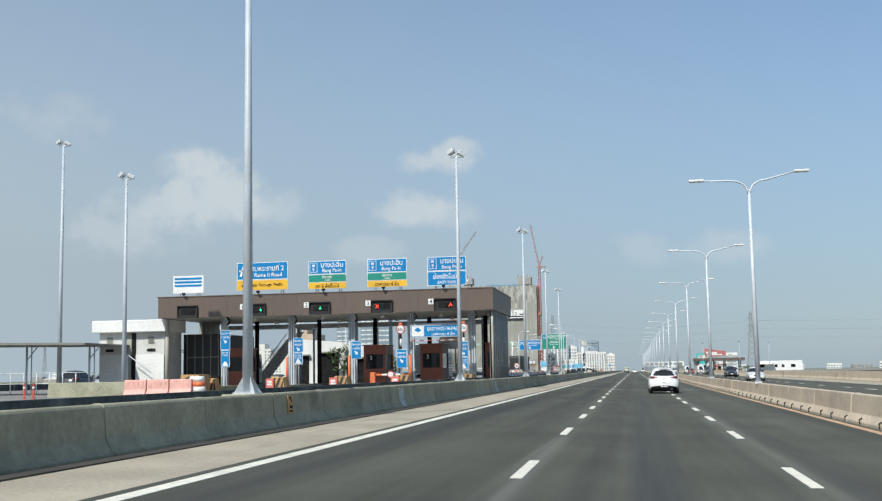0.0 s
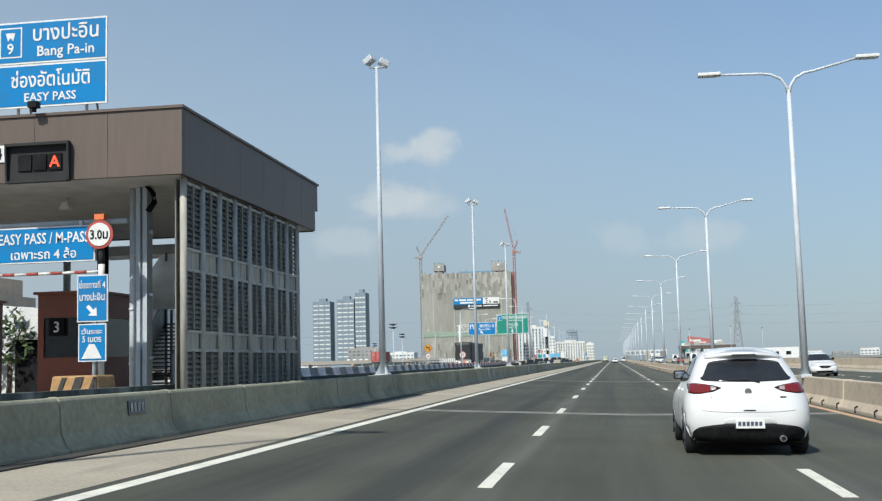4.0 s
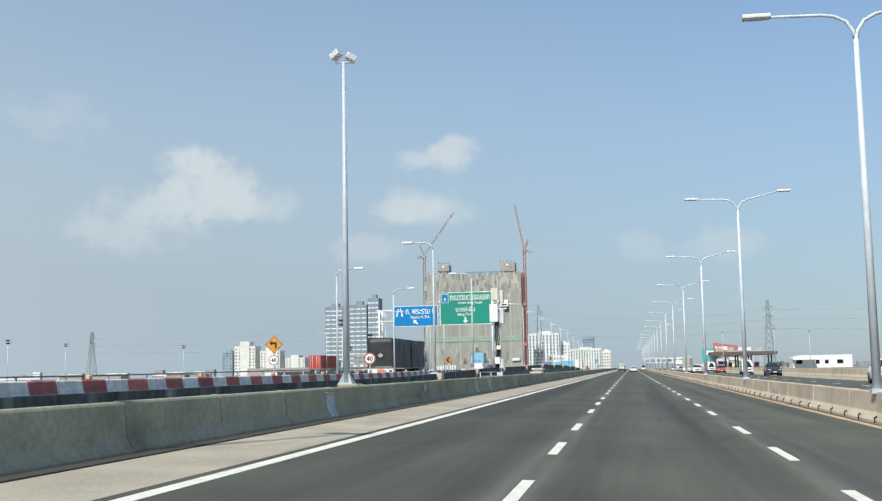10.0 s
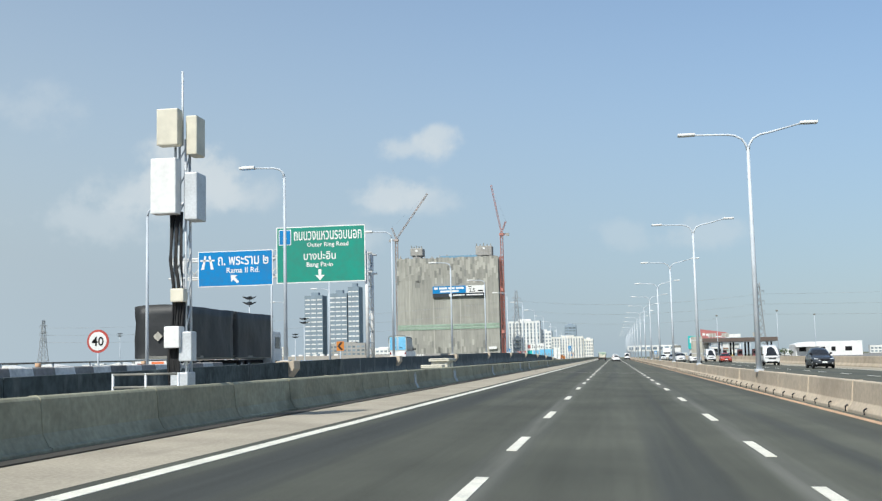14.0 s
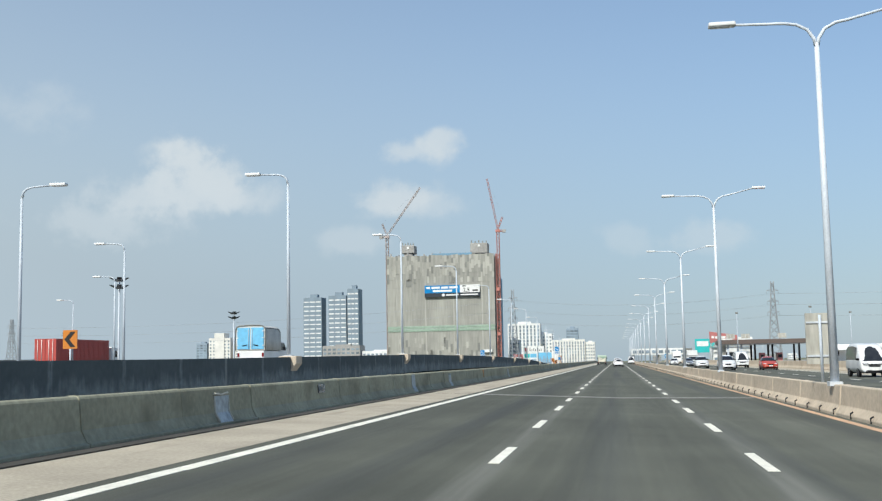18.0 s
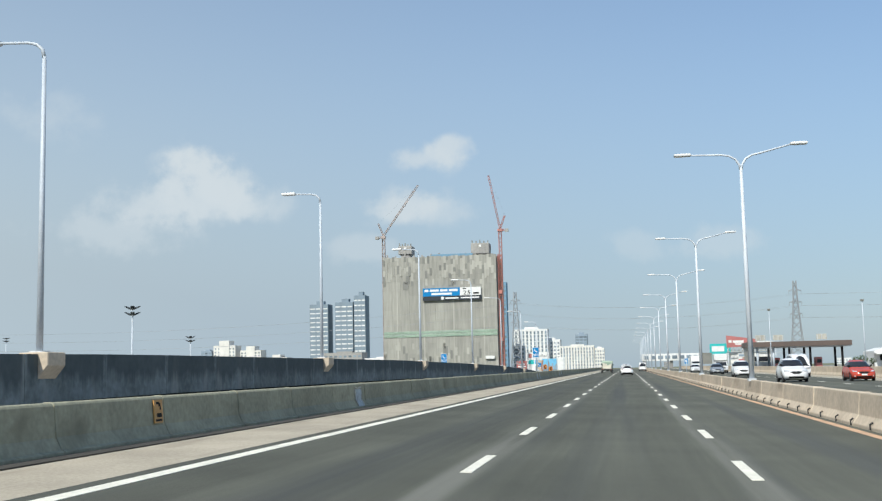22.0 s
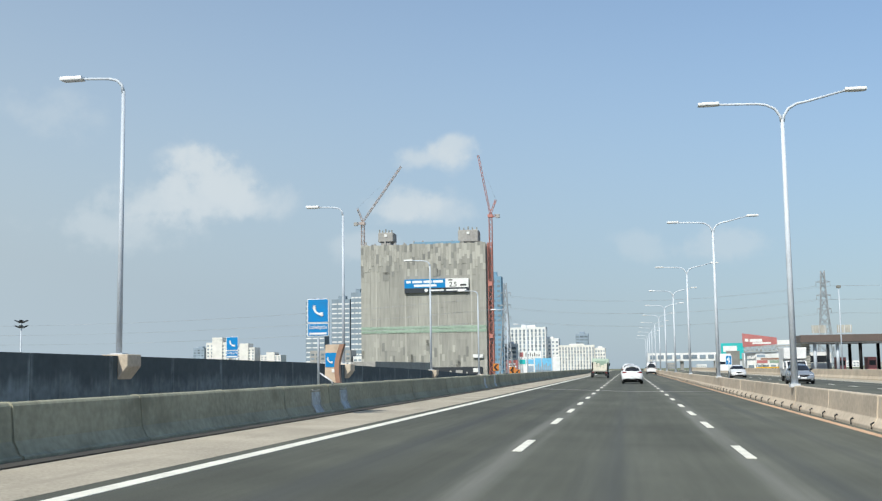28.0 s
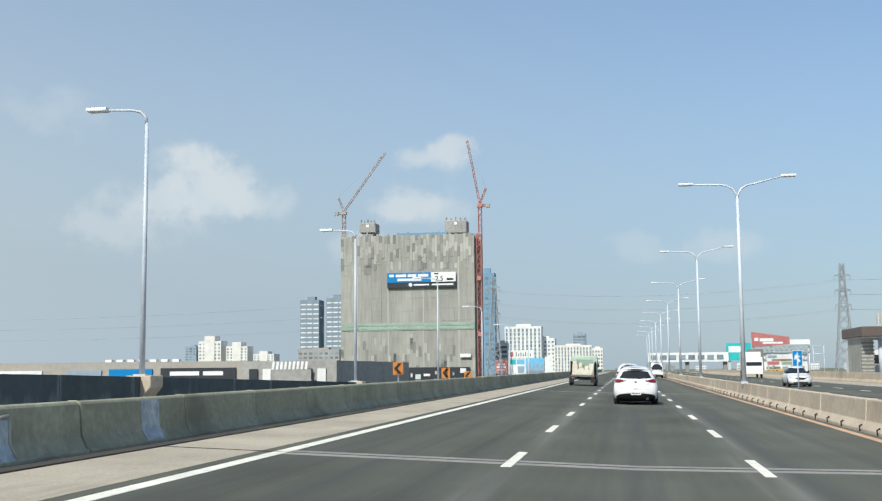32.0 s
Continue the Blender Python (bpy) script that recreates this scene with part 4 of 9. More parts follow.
for x in (-8.93, -13.03, -17.08, -21.3, -26.1):
    for y, dark in ((48.0, False), (54.6, True)):
        bm = B()
        if dark:
            tube(bm, [(x, y, PZ), (x, y, TZ0 + 0.03)], 0.16, 12)
        else:
            for dx in (-0.02, 0.14):
                box(bm, x + dx - 0.05, x + dx + 0.05, y - 0.15, y + 0.15, PZ, TZ0 + 0.03)
            box(bm, x + 0.02, x + 0.1, y - 0.03, y + 0.03, PZ, TZ0 + 0.03)
            box(bm, x - 0.28, x + 0.28, y - 0.2, y + 0.2, PZ, PZ + 0.25)
            for z in (1.6, 3.0, 4.4):
                box(bm, x - 0.27, x + 0.27, y - 0.03, y + 0.03, z, z + 0.07)
        part("column", bm, M_PLASTIC if dark else M_POLE, station)
        if not dark:
            bm = B()
            tube(bm, [(x - 0.2, y + 0.02, PZ), (x - 0.2, y + 0.02, TZ0 + 0.03)], 0.085, 12)
            for z in (1.5, 2.7, 3.9):
                tube(bm, [(x - 0.2, y + 0.02, z), (x - 0.2, y + 0.02, z + 0.05)], 0.1, 12)
            part("downpipe", bm, M_POLEW, station, "pale downpipe with clamps")
    bm = B()
    for q in range(3):
        tube(bm, [(x + 0.2, 47.75 + q * 0.09, TZ0 + 0.04), (x + 0.34, 47.75 + q * 0.09, TZ0 - 0.12), (x + 0.37, 47.75 + q * 0.09, TZ0 - 0.32), (x + 0.22, 47.75 + q * 0.09, TZ0 - 0.52)], 0.028, 6)
    part("cable", bm, M_PLASTIC, station)
    for y in (48.8, 53.5) if x < -9 else ():
        bm = B()
        tube(bm, [(x + 1.9, y, TZ0 + 0.04), (x + 1.9, y, TZ0 - 0.08)], 0.03, 6)
        prism(bm, [(x + 1.76, TZ0 - 0.24), (x + 2.04, TZ0 - 0.24), (x + 1.96, TZ0 - 0.08), (x + 1.84, TZ0 - 0.08)], "y", y - 0.13, y + 0.13)
        part("soffit_lamp", bm, M_WHITE, station)

bm = B()
tube(bm, [(-30.05, 47.4, PZ), (-30.05, 47.4, TZ0 + 0.03)], 0.14, 12)
part("end_column", bm, M_LPANEL, station)
bm = B()
box(bm, -30.2, -29.95, 53.5, 57.0, PZ, TZ0 + 0.028)
part("end_wall", bm, M_LPANEL, station)

# louvred screen at the end of the canopy
screen = thing("louvre_screen", "grey steel louvre screen with weathered panels closing the canopy's end", "louvre wall")
SX, SY0, SY1, SZ0, SZ1, BAYS = -7.5, 46.75, 55.2, 0.35, 5.38, 8
bw = (SY1 - SY0) / BAYS
for k in range(BAYS + 1):
    y = SY0 + bw * k
    bm = B()
    tube(bm, [(SX + 0.05, y, SZ0), (SX + 0.05, y, SZ1)], 0.075, 10)
    box(bm, SX - 0.07, SX + 0.17, y - 0.1, y + 0.1, SZ0, SZ0 + 0.5)
    part("post", bm, M_LPANEL if k == 0 else M_SCREEN, screen)
LEV = [(0.45, 1.75), (2.2, 3.45), (3.95, 5.3)]
for z in (0.4, 1.77, 2.16, 3.47, 3.91, 5.31):
    bm = B()
    box(bm, SX - 0.02, SX + 0.06, SY0, SY1, z - 0.03, z + 0.03)
    part("rail", bm, M_SCREEN, screen)
bm = B()
prism(bm, [(-0.03, -0.05), (0.05, -0.075), (0.055, -0.065), (-0.025, 0.05)], "y", 0.1, bw - 0.1)
slat = part("slat", bm, M_SLAT, screen)
slat.matrix_basis = Matrix.Translation((SX, SY0, LEV[0][0] + 0.1))
for k in range(BAYS):
    for i, (a, b) in enumerate(LEV):
        n = 11
        for s in range(n):
            if k or i or s:
                again("slat", slat, Matrix.Translation((SX, SY0 + bw * k, a + 0.1 + (b - a - 0.16) * s / (n - 1))), screen)
    for a, b in LEV:
        bm = B()
        box(bm, SX + 0.03, SX + 0.075, SY0 + bw * (k + 0.5) - 0.03, SY0 + bw * (k + 0.5) + 0.03, a, b)
        part("mullion", bm, M_LOUVRE, screen)
    for a, b in ((1.8, 2.13), (3.5, 3.88)):
        for h in (0, 1):
            bm = B()
            y = SY0 + bw * k + 0.1 + h * (bw - 0.2) / 2
            box(bm, SX - 0.02, SX + 0.02, y + 0.01, y + (bw - 0.2) / 2 - 0.01, a, b)
            part("panel", bm, M_LPANEL, screen)
bm = B()
box(bm, SX - 0.14, SX - 0.11, SY0, SY1, SZ0, SZ1)
part("backing", bm, M_LOUVRE, screen)

# signs on the canopy roof
SIGNY = 46.5


def roof_sign(x0, x1, z0, z1, label):
    e = thing("roof_sign", label, "road sign", "signs on the canopy roof")
    for x in (x0 + 0.5, x1 - 0.5):
        bm = B()
        tube(bm, [(x, SIGNY + 0.09, TZ1 + 0.055), (x, SIGNY + 0.09, z1 - 0.3)], 0.035, 8)
        tube(bm, [(x, SIGNY + 0.7, TZ1 + 0.055), (x, SIGNY + 0.09, z1 - 0.5)], 0.025, 8)
        part("strut", bm, M_STEEL, e)
    bm = B()
    x = (x0 + x1) / 2 - 0.15
    tube(bm, [(x, SIGNY - 0.4, TZ1 + 0.055), (x, SIGNY - 0.4, TZ1 + 0.16)], 0.05, 8)
    box(bm, x - 0.1, x + 0.1, SIGNY - 0.5, SIGNY - 0.32, TZ1 + 0.14, TZ1 + 0.27)
    part("spotlight", bm, M_PLASTIC, e)
    return e


def shield(e, x0, x1, z0, z1):
    """Route marker: a white box with a blue inset, a small mark and a 9."""
    bm = B()
    panel(bm, x0, x1, SIGNY - 0.014, z0, z1, 0.005)
    part("route_border", bm, M_WHITE, e)
    bm = B()
    panel(bm, x0 + 0.03, x1 - 0.03, SIGNY - 0.018, z0 + 0.03, z1 - 0.03, 0.004)
    part("route_field", bm, M_BLUE, e)
    lettering("9", (z1 - z0) * 0.36, M_WHITE, e, ((x0 + x1) / 2, SIGNY - 0.016, z0 + (z1 - z0) * 0.3))
    bm = B()
    c = (x0 + x1) / 2
    prism(bm, [(c - 0.11, z1 - 0.12), (c + 0.11, z1 - 0.12), (c + 0.06, z1 - 0.3), (c, z1 - 0.22), (c - 0.06, z1 - 0.3)], "y", SIGNY - 0.026, SIGNY - 0.02)
    part("route_mark", bm, M_WHITE, e)


for x0, x1, lower in ((-11.62, -9.05, 0), (-15.66, -13.0, 1), (-19.7, -17.1, 2)):
    e = roof_sign(x0, x1, 7.05, 8.95, ("blue toll lane sign for Bang Pa-in with an automatic lane panel", "blue, green and yellow toll lane sign for four-wheeled cars", "blue, green and yellow toll lane sign for large vehicles")[lower])
    zs = 8.02 if lower == 0 else 8.05
    framed(e, x0, x1, SIGNY, zs, 8.95, M_BLUE, 0.04)
    shield(e, x0 + 0.1, x0 + 0.62, zs + 0.14, 8.83)
    lettering("บางปะอิน", 0.36, M_WHITE, e, (x0 + 1.63, SIGNY - 0.008, 8.68), 1.5)
    lettering("Bang Pa-in", 0.3, M_WHITE, e, (x0 + 1.63, SIGNY - 0.008, zs + 0.22), 1.5)
    if lower == 0:
        framed(e, x0, x1, SIGNY, 7.05, 8.0, M_BLUE, 0.04)
        lettering("ช่องอัตโนมัติ", 0.38, M_WHITE, e, ((x0 + x1) / 2, SIGNY - 0.008, 7.68), 1.8)
        lettering("EASY PASS", 0.19, M_WHITE, e, ((x0 + x1) / 2, SIGNY - 0.008, 7.27), 1.65)
    else:
        framed(e, x0, x1, SIGNY, 7.53, 8.03, M_GREEN, 0.02)
        lettering("เงินสด", 0.2, M_WHITE, e, ((x0 + x1) / 2, SIGNY - 0.008, 7.86), 0.7)
        lettering("(CASH)", 0.12, M_WHITE, e, ((x0 + x1) / 2, SIGNY - 0.008, 7.64), 0.5)
        framed(e, x0, x1, SIGNY, 7.08, 7.51, M_YELLOW, 0.015)
        lettering("เฉพาะรถ 4 ล้อ" if lower == 1 else "รถ 6 ล้อขึ้นไป", 0.28, M_PLASTIC, e, ((x0 + x1) / 2, SIGNY - 0.008, 7.29), 1.6)
x0, x1 = -24.7, -21.13
e = roof_sign(x0, x1, 7.1, 9.0, "blue and yellow sign for through traffic to Rama II Road")
framed(e, x0, x1, SIGNY, 7.83, 9.0, M_BLUE, 0.04)
bm = B()
for a, b in (((-0.36, 0), (-0.14, 0.62)), ((0.36, 0), (0.14, 0.62))):
    v = [(x0 + 0.55 + a[0], 8.05), (x0 + 0.55 + a[0] * 0.55, 8.05), (x0 + 0.55 + b[0] * 0.4, 8.75), (x0 + 0.55 + b[0], 8.75)]
    prism(bm, v, "y", SIGNY - 0.018, SIGNY - 0.01)
box(bm, x0 + 0.15, x0 + 0.95, SIGNY - 0.018, SIGNY - 0.01, 8.4, 8.48)
part("motorway_mark", bm, M_WHITE, e)
lettering("ถ.พระรามที่ 2", 0.42, M_WHITE, e, (x0 + 2.2, SIGNY - 0.008, 8.62), 2.2)
lettering("Rama II Road", 0.26, M_WHITE, e, (x0 + 2.2, SIGNY - 0.008, 8.14), 2.2)
framed(e, x0, x1, SIGNY, 7.12, 7.81, M_YELLOW, 0.02)
lettering("ผ่านตลอด Through Traffic", 0.3, M_PLASTIC, e, ((x0 + x1) / 2, SIGNY - 0.008, 7.46), 3.2)
e = roof_sign(-29.26, -27.07, 7.05, 8.25, "white notice board with blue writing bands")
framed(e, -29.26, -27.07, SIGNY, 7.05, 8.25, M_WHITE, 0.04)
bars(e, -29.15, -27.2, SIGNY, 7.5, 8.12, M_BLUE, 3, 0.6)

# lane signals on the fascia
for x, n, lit in ((-10.45, "4", (None, None, "R")), (-14.65, "3", ("R", None, None)), (-18.85, "2", (None, "G", None)), (-23.3, "1", (None, None, "G")), (-28.1, "", (None, None, None))):
    e = thing("lane_signal", "black lane signal box with three lamps on the canopy front", "traffic signal", "lane signals")
    bm = B()
    y = TY0
    box(bm, x - 0.7, x + 0.7, y - 0.05, y - 0.002, 5.36, 6.2)
    box(bm, x - 0.7, x + 0.7, y - 0.18, y - 0.05, 6.14, 6.2)
    for s in (-1, 1):
        prism(bm, [(y - 0.18, 6.2), (y - 0.05, 6.2), (y - 0.05, 5.36), (y - 0.12, 5.36)], "x", x + s * 0.7 - 0.02, x + s * 0.7 + 0.02)
    box(bm, x - 0.7, x + 0.7, y - 0.16, y - 0.05, 5.36, 5.4)
    part("housing", bm, M_BLACK, e)
    for i, l in enumerate(lit):
        cx = x - 0.3 + 0.34 * i
        bm = B()
        box(bm, cx - 0.15, cx + 0.15, y - 0.09, y - 0.052, 5.62, 5.96)
        part("lamp_face", bm, M_PLASTIC, e)
        if l:
            lettering({"R": "A" if n == "4" else "X", "G": "↓", "r": "•"}[l], 0.24, M_LITGRN if l == "G" else M_LITRED, e, (cx, y - 0.09, 5.79), 0.24, name="lit_symbol")
    if n:
        bm = B()
        panel(bm, x - 1.1, x - 0.76, y - 0.03, 5.84, 6.2, 0.026)
        plate = part("number_plate", bm, M_WHITE, e)
        lettering(n, 0.24, M_PLASTIC, e, (x - 0.93, y - 0.03, 6.02))

# islands with striped noses, booths, posts and guide signs
for i, x in enumerate((-8.93, -13.03, -17.08, -21.3, -26.1)):
    e = thing("toll_island", "raised concrete toll island with a black and yellow striped nose", "toll island", "toll islands")
    bm = B()
    box(bm, x - 0.62, x + 0.62, 45.7, 60.0, PZ, PZ + 0.42)
    bevel(bm, 0.05, 2)
    part("kerb", bm, M_BARRIER, e)
    bm = B()
    prism(bm, [(x - 0.62, PZ), (x + 0.62, PZ), (x + 0.46, PZ + 0.95), (x - 0.46, PZ + 0.95)], "y", 44.9, 45.69)
    bevel(bm, 0.05, 2)
    nose = part("nose_block", bm, M_NOSE, e)
    for q in range(4):
        bm = B()
        a = -0.66 + 0.36 * q
        lo, hi = max(a, -0.58), min(a + 0.17, 0.56)
        prism(bm, [(x + lo, PZ + 0.02), (x + hi, PZ + 0.02), (x + min(hi + 0.34, 0.45), PZ + 0.92), (x + min(lo + 0.34, 0.42), PZ + 0.92)], "y", 44.88, 44.898)
        part("stripe", bm, M_STRIPE, nose)
    if i in (1, 2, 3):
        bm = B()
        tube(bm, [(x + 0.3, 45.9, PZ + 0.42), (x + 0.3, 45.9, 2.6)], 0.09, 10)
        part("bollard", bm, M_ORANGE, e)
for i, x in enumerate((-12.27, -16.3, -26.58, -8.1)):
    e = thing("toll_booth", "brick-red toll booth with dark windows on its island", "toll booth", "toll booths")
    bm = B()
    w = 0.77 if i < 3 else 0.4
    box(bm, x - w, x + w, 51.0, 53.6, PZ + 0.42, 1.75)
    part("lower_wall", bm, M_BOOTH, e)
    bm = B()
    box(bm, x - w, x + w, 51.0, 53.6, 2.752, 3.35)
    part("upper_wall", bm, M_BOOTH, e)
    for dx, dy in ((-w, 51.0), (w - 0.16, 51.0), (-w, 53.44), (w - 0.16, 53.44)):
        bm = B()
        box(bm, x + dx, x + dx + 0.16, dy, dy + 0.16, 1.751, 2.751)
        part("corner_post", bm, M_BOOTH, e)
    bm = B()
    box(bm, x - w + 0.05, x + w - 0.05, 51.05, 53.55, 1.751, 2.749)
    part("window", bm, M_GLASS, e)
    bm = B()
    box(bm, x - w - 0.08, x + w + 0.08, 50.9, 53.7, 3.352, 3.42)
    part("roof", bm, M_BOOTH, e)
    if i in (0, 1):
        bm = B()
        panel(bm, x - 0.45, x - 0.03, 50.96, 2.3, 2.74, 0.03)
        part("number_plate", bm, M_PLASTIC, e)
        lettering("32"[i], 0.28, M_WHITE, e, (x - 0.24, 50.96, 2.52))
for x0, z0, z1, n in ((-9.69, 1.58, 3.39, 2), (-13.75, 1.75, 2.95, 1), (-16.8, 2.4, 3.56, 1), (-20.76, 2.1, 3.87, 2), (-25.85, 2.03, 4.49, 2)):
    e = thing("guide_sign", "small blue lane guide sign with white arrow on a post", "road sign", "lane guide signs")
    bm = B()
    tube(bm, [(x0 + 0.34, 46.6, PZ + 0.42), (x0 + 0.34, 46.6, z1 - 0.1)], 0.045, 8)
    part("post", bm, M_POLE, e)
    mid = (z0 + z1) / 2 - 0.1 if n == 2 else z0
    framed(e, x0, x0 + 0.68, 46.5, mid + (0.02 if n == 2 else 0), z1, M_BLUE, 0.025)
    lettering("ช่องทางที่ 4" if n == 2 else "ช่องทางที่", 0.17, M_WHITE, e, (x0 + 0.34, 46.49, z1 - 0.2), 0.58)
    lettering("บางปะอิน", 0.17, M_WHITE, e, (x0 + 0.34, 46.49, z1 - 0.46), 0.56)
    arrow(e, x0 + 0.34, 46.5, z1 - 0.76, 0.3, 225, M_WHITE)
    if n == 2:
        framed(e, x0 + 0.03, x0 + 0.65, 46.5, z0, mid - 0.02, M_BLUE, 0.025)
        lettering("เว้นระยะ", 0.13, M_WHITE, e, (x0 + 0.34, 46.49, mid - 0.17), 0.5)
        lettering("5 เมตร", 0.13, M_WHITE, e, (x0 + 0.34, 46.49, mid - 0.34), 0.42)
        bm = B()
        prism(bm, [(x0 + 0.12, z0 + 0.06), (x0 + 0.56, z0 + 0.06), (x0 + 0.4, z0 + 0.36), (x0 + 0.28, z0 + 0.36)], "y", 46.476, 46.488)
        part("lane_mark", bm, M_WHITE, e)

# banner beam over the automatic lane with height discs
e = thing("lane_banner", "blue banner over the automatic lane with a white card picture", "road sign")
framed(e, -12.91, -9.55, 47.0, 3.74, 4.52, M_BLUE, 0.03)
bm = B()
panel(bm, -12.82, -12.0, 46.98, 3.8, 4.46, 0.006)
part("picture_field", bm, M_WHITE, e)
bm = B()
prism(bm, [(-12.66, 4.2), (-12.42, 4.38), (-12.18, 4.2), (-12.36, 4.06)], "y", 46.968, 46.978)
part("picture_card", bm, M_BLUE, e)
lettering("EASY PASS / M-PASS", 0.24, M_WHITE, e, (-10.72, 46.99, 4.27), 2.1)
lettering("เฉพาะรถ 4 ล้อ", 0.24, M_WHITE, e, (-10.72, 46.99, 3.94), 1.6)
bm = B()
tube(bm, [(-13.1, 47.2, 4.6), (-8.9, 47.2, 4.6)], 0.06, 8)
part("carrier_beam", bm, M_POLE, e)
for x in (-12.6, -9.9):
    bm = B()
    box(bm, x - 0.03, x + 0.03, 47.042, 47.2, 4.35, 4.62)
    part("bracket", bm, M_STEEL, e)
for k in range(12):
    bm = B()
    tube(bm, [(-12.9 + 0.28 * k, 47.2, 3.52), (-12.9 + 0.28 * (k + 1), 47.2, 3.52)], 0.035, 8)
    part("height_bar", bm, M_WHITE if k % 2 else M_REDBOX, e)
for x in (-9.37, -13.55):
    e = thing("height_disc", "round white height limit disc with red rim on banded post", "road sign", "height limit discs")
    for q in range(7):
        bm = B()
        tube(bm, [(x, 46.95, 0.77 + q * 0.48), (x, 46.95, 0.77 + (q + 1) * 0.48)], 0.07, 10)
        part("post_band", bm, M_WHITE if q % 2 else M_BLACK, e)
    bm = B()
    tube(bm, [(x, 46.84, 4.28), (x, 46.87, 4.28)], 0.31, 24)
    part("rim", bm, M_REDBOX, e)
    bm = B()
    tube(bm, [(x, 46.825, 4.28), (x, 46.838, 4.28)], 0.25, 24)
    part("face", bm, M_WHITE, e)
    lettering("3.0ม", 0.2, M_PLASTIC, e, (x, 46.823, 4.28), 0.4)
    bm = B()
    box(bm, x - 0.12, x + 0.1, 46.83, 47.0, 4.6, 4.72)
    part("beacon", bm, M_ORANGE, e)


# footbridge stairs behind the canopy
def stair(x, y0, y1, z0, z1, roofed):
    e = thing("steel_stair", "grey steel stair with solid side panels behind the canopy", "stair", "footbridge stairs")
    for s in (-0.55, 0.55):
        bm = B()
        prism(bm, [(y0, z0 - 0.2), (y0, z0 + 0.9), (y1, z1 + 0.9), (y1, z1 - 0.2)], "x", x + s - 0.02, x + s + 0.02)
        part("side_panel", bm, M_SCREEN, e)
    n = 16
    for k in range(n):
        bm = B()
        a = k / n
        box(bm, x - 0.52, x + 0.52, y0 + (y1 - y0) * a - 0.02, y0 + (y1 - y0) * (a + 1 / n) + 0.02, z0 + (z1 - z0) * (a + 1 / n) - 0.05, z0 + (z1 - z0) * (a + 1 / n))
        part("tread", bm, M_LOUVRE, e)
    for y, z in ((y0 + 0.1, z0 + 0.9), (y1 - 0.1, z1 + 0.9)):
        bm = B()
        for s in (-0.5, 0.5):
            tube(bm, [(x + s, y, PZ), (x + s, y, z + 1.3 if roofed else z)], 0.045, 8)
        part("post", bm, M_LOUVRE, e)
    if roofed:
        bm = B()
        prism(bm, [(y0 - 0.3, z0 + 2.2), (y1 + 0.3, z1 + 2.2), (y1 + 0.3, z1 + 2.215), (y0 - 0.3, z0 + 2.215)], "x", x - 0.8, x + 0.8)
        part("roof", bm, M_CLEARROOF, e, "pale translucent roof sheet")
    return e


def cross_stair(y, x0, x1, z0, z1):
    e = thing("steel_stair", "pale steel stair rising sideways to the service bridge", "stair", "footbridge stairs")
    for s in (-0.5, 0.5):
        bm = B()
        prism(bm, [(x0, z0 - 0.25), (x0, z0 + 0.5), (x1, z1 + 0.5), (x1, z1 - 0.25)], "y", y + s - 0.03, y + s + 0.03)
        part("stringer", bm, M_SOFFIT, e)
        for lift in (0.55, 1.05):
            bm = B()
            tube(bm, [(x0, y + s, z0 + lift), (x1, y + s, z1 + lift)], 0.03, 6)
            part("handrail", bm, M_SOFFIT, e)
        for k in range(7):
            u = k / 6
            x, z = x0 + (x1 - x0) * u, z0 + (z1 - z0) * u
            bm = B()
            tube(bm, [(x, y + s, z), (x, y + s, z + 1.05)], 0.025, 6)
            part("baluster", bm, M_SOFFIT, e)
    for k in range(18):
        u = k / 18
        bm = B()
        box(bm, x0 + (x1 - x0) * u, x0 + (x1 - x0) * (u + 0.07), y - 0.46, y + 0.46, z0 + (z1 - z0) * u, z0 + (z1 - z0) * u + 0.04)
        part("tread", bm, M_LOUVRE, e)
    for x in (x1 - 0.1, x1 + 1.0):
        bm = B()
        tube(bm, [(x, y, PZ), (x, y, z1)], 0.09, 8)
        part("post", bm, M_POLE, e)
    bm = B()
    box(bm, x1, x1 + 1.2, 58.9, y + 0.6, z1 - 0.05, z1 + 0.05)
    part("landing", bm, M_SOFFIT, e)


stair(-11.75, 55.2, 57.4, 0.9, 2.8, True)
cross_stair(60.0, -27.9, -24.3, 0.4, 5.0)
bridge = thing("service_bridge", "pale steel service bridge behind the toll canopy", "footbridge")
bm = B()
box(bm, -31, -9.2, 57.6, 58.9, 5.0, 5.3)
part("deck", bm, M_SOFFIT, bridge)
for x in (-30.5, -24, -16, -9.6):
    bm = B()
    tube(bm, [(x, 58.2, PZ), (x, 58.2, 5.0)], 0.12, 8)
    part("post", bm, M_POLE, bridge)

# pale service building, car shelter and clutter at the plaza's far side
e = thing("service_building", "cream and white service block with a deep white parapet", "building")
bm = B()
box(bm, -35.02, -30.24, 47.4, 50.3, PZ, 4.54)
part("wall", bm, M_SOFFIT, e)
bm = B()
box(bm, -35.37, -29.99, 46.9, 50.5, 4.54, 5.37)
bevel(bm, 0.05, 2)
part("parapet", bm, M_WHITE, e)
for x0, x1 in ((-34.97, -32.87), (-32.32, -30.26)):
    bm = B()
    box(bm, x0, x1, 47.35, 47.396, PZ, 3.01)
    part("pale_band", bm, M_WHITE, e)
bm = B()
box(bm, -32.61, -32.32, 47.33, 47.396, PZ, 4.48)
part("door", bm, M_PLASTIC, e)
bm = B()
box(bm, -33.07, -32.64, 47.36, 47.396, PZ, 4.48)
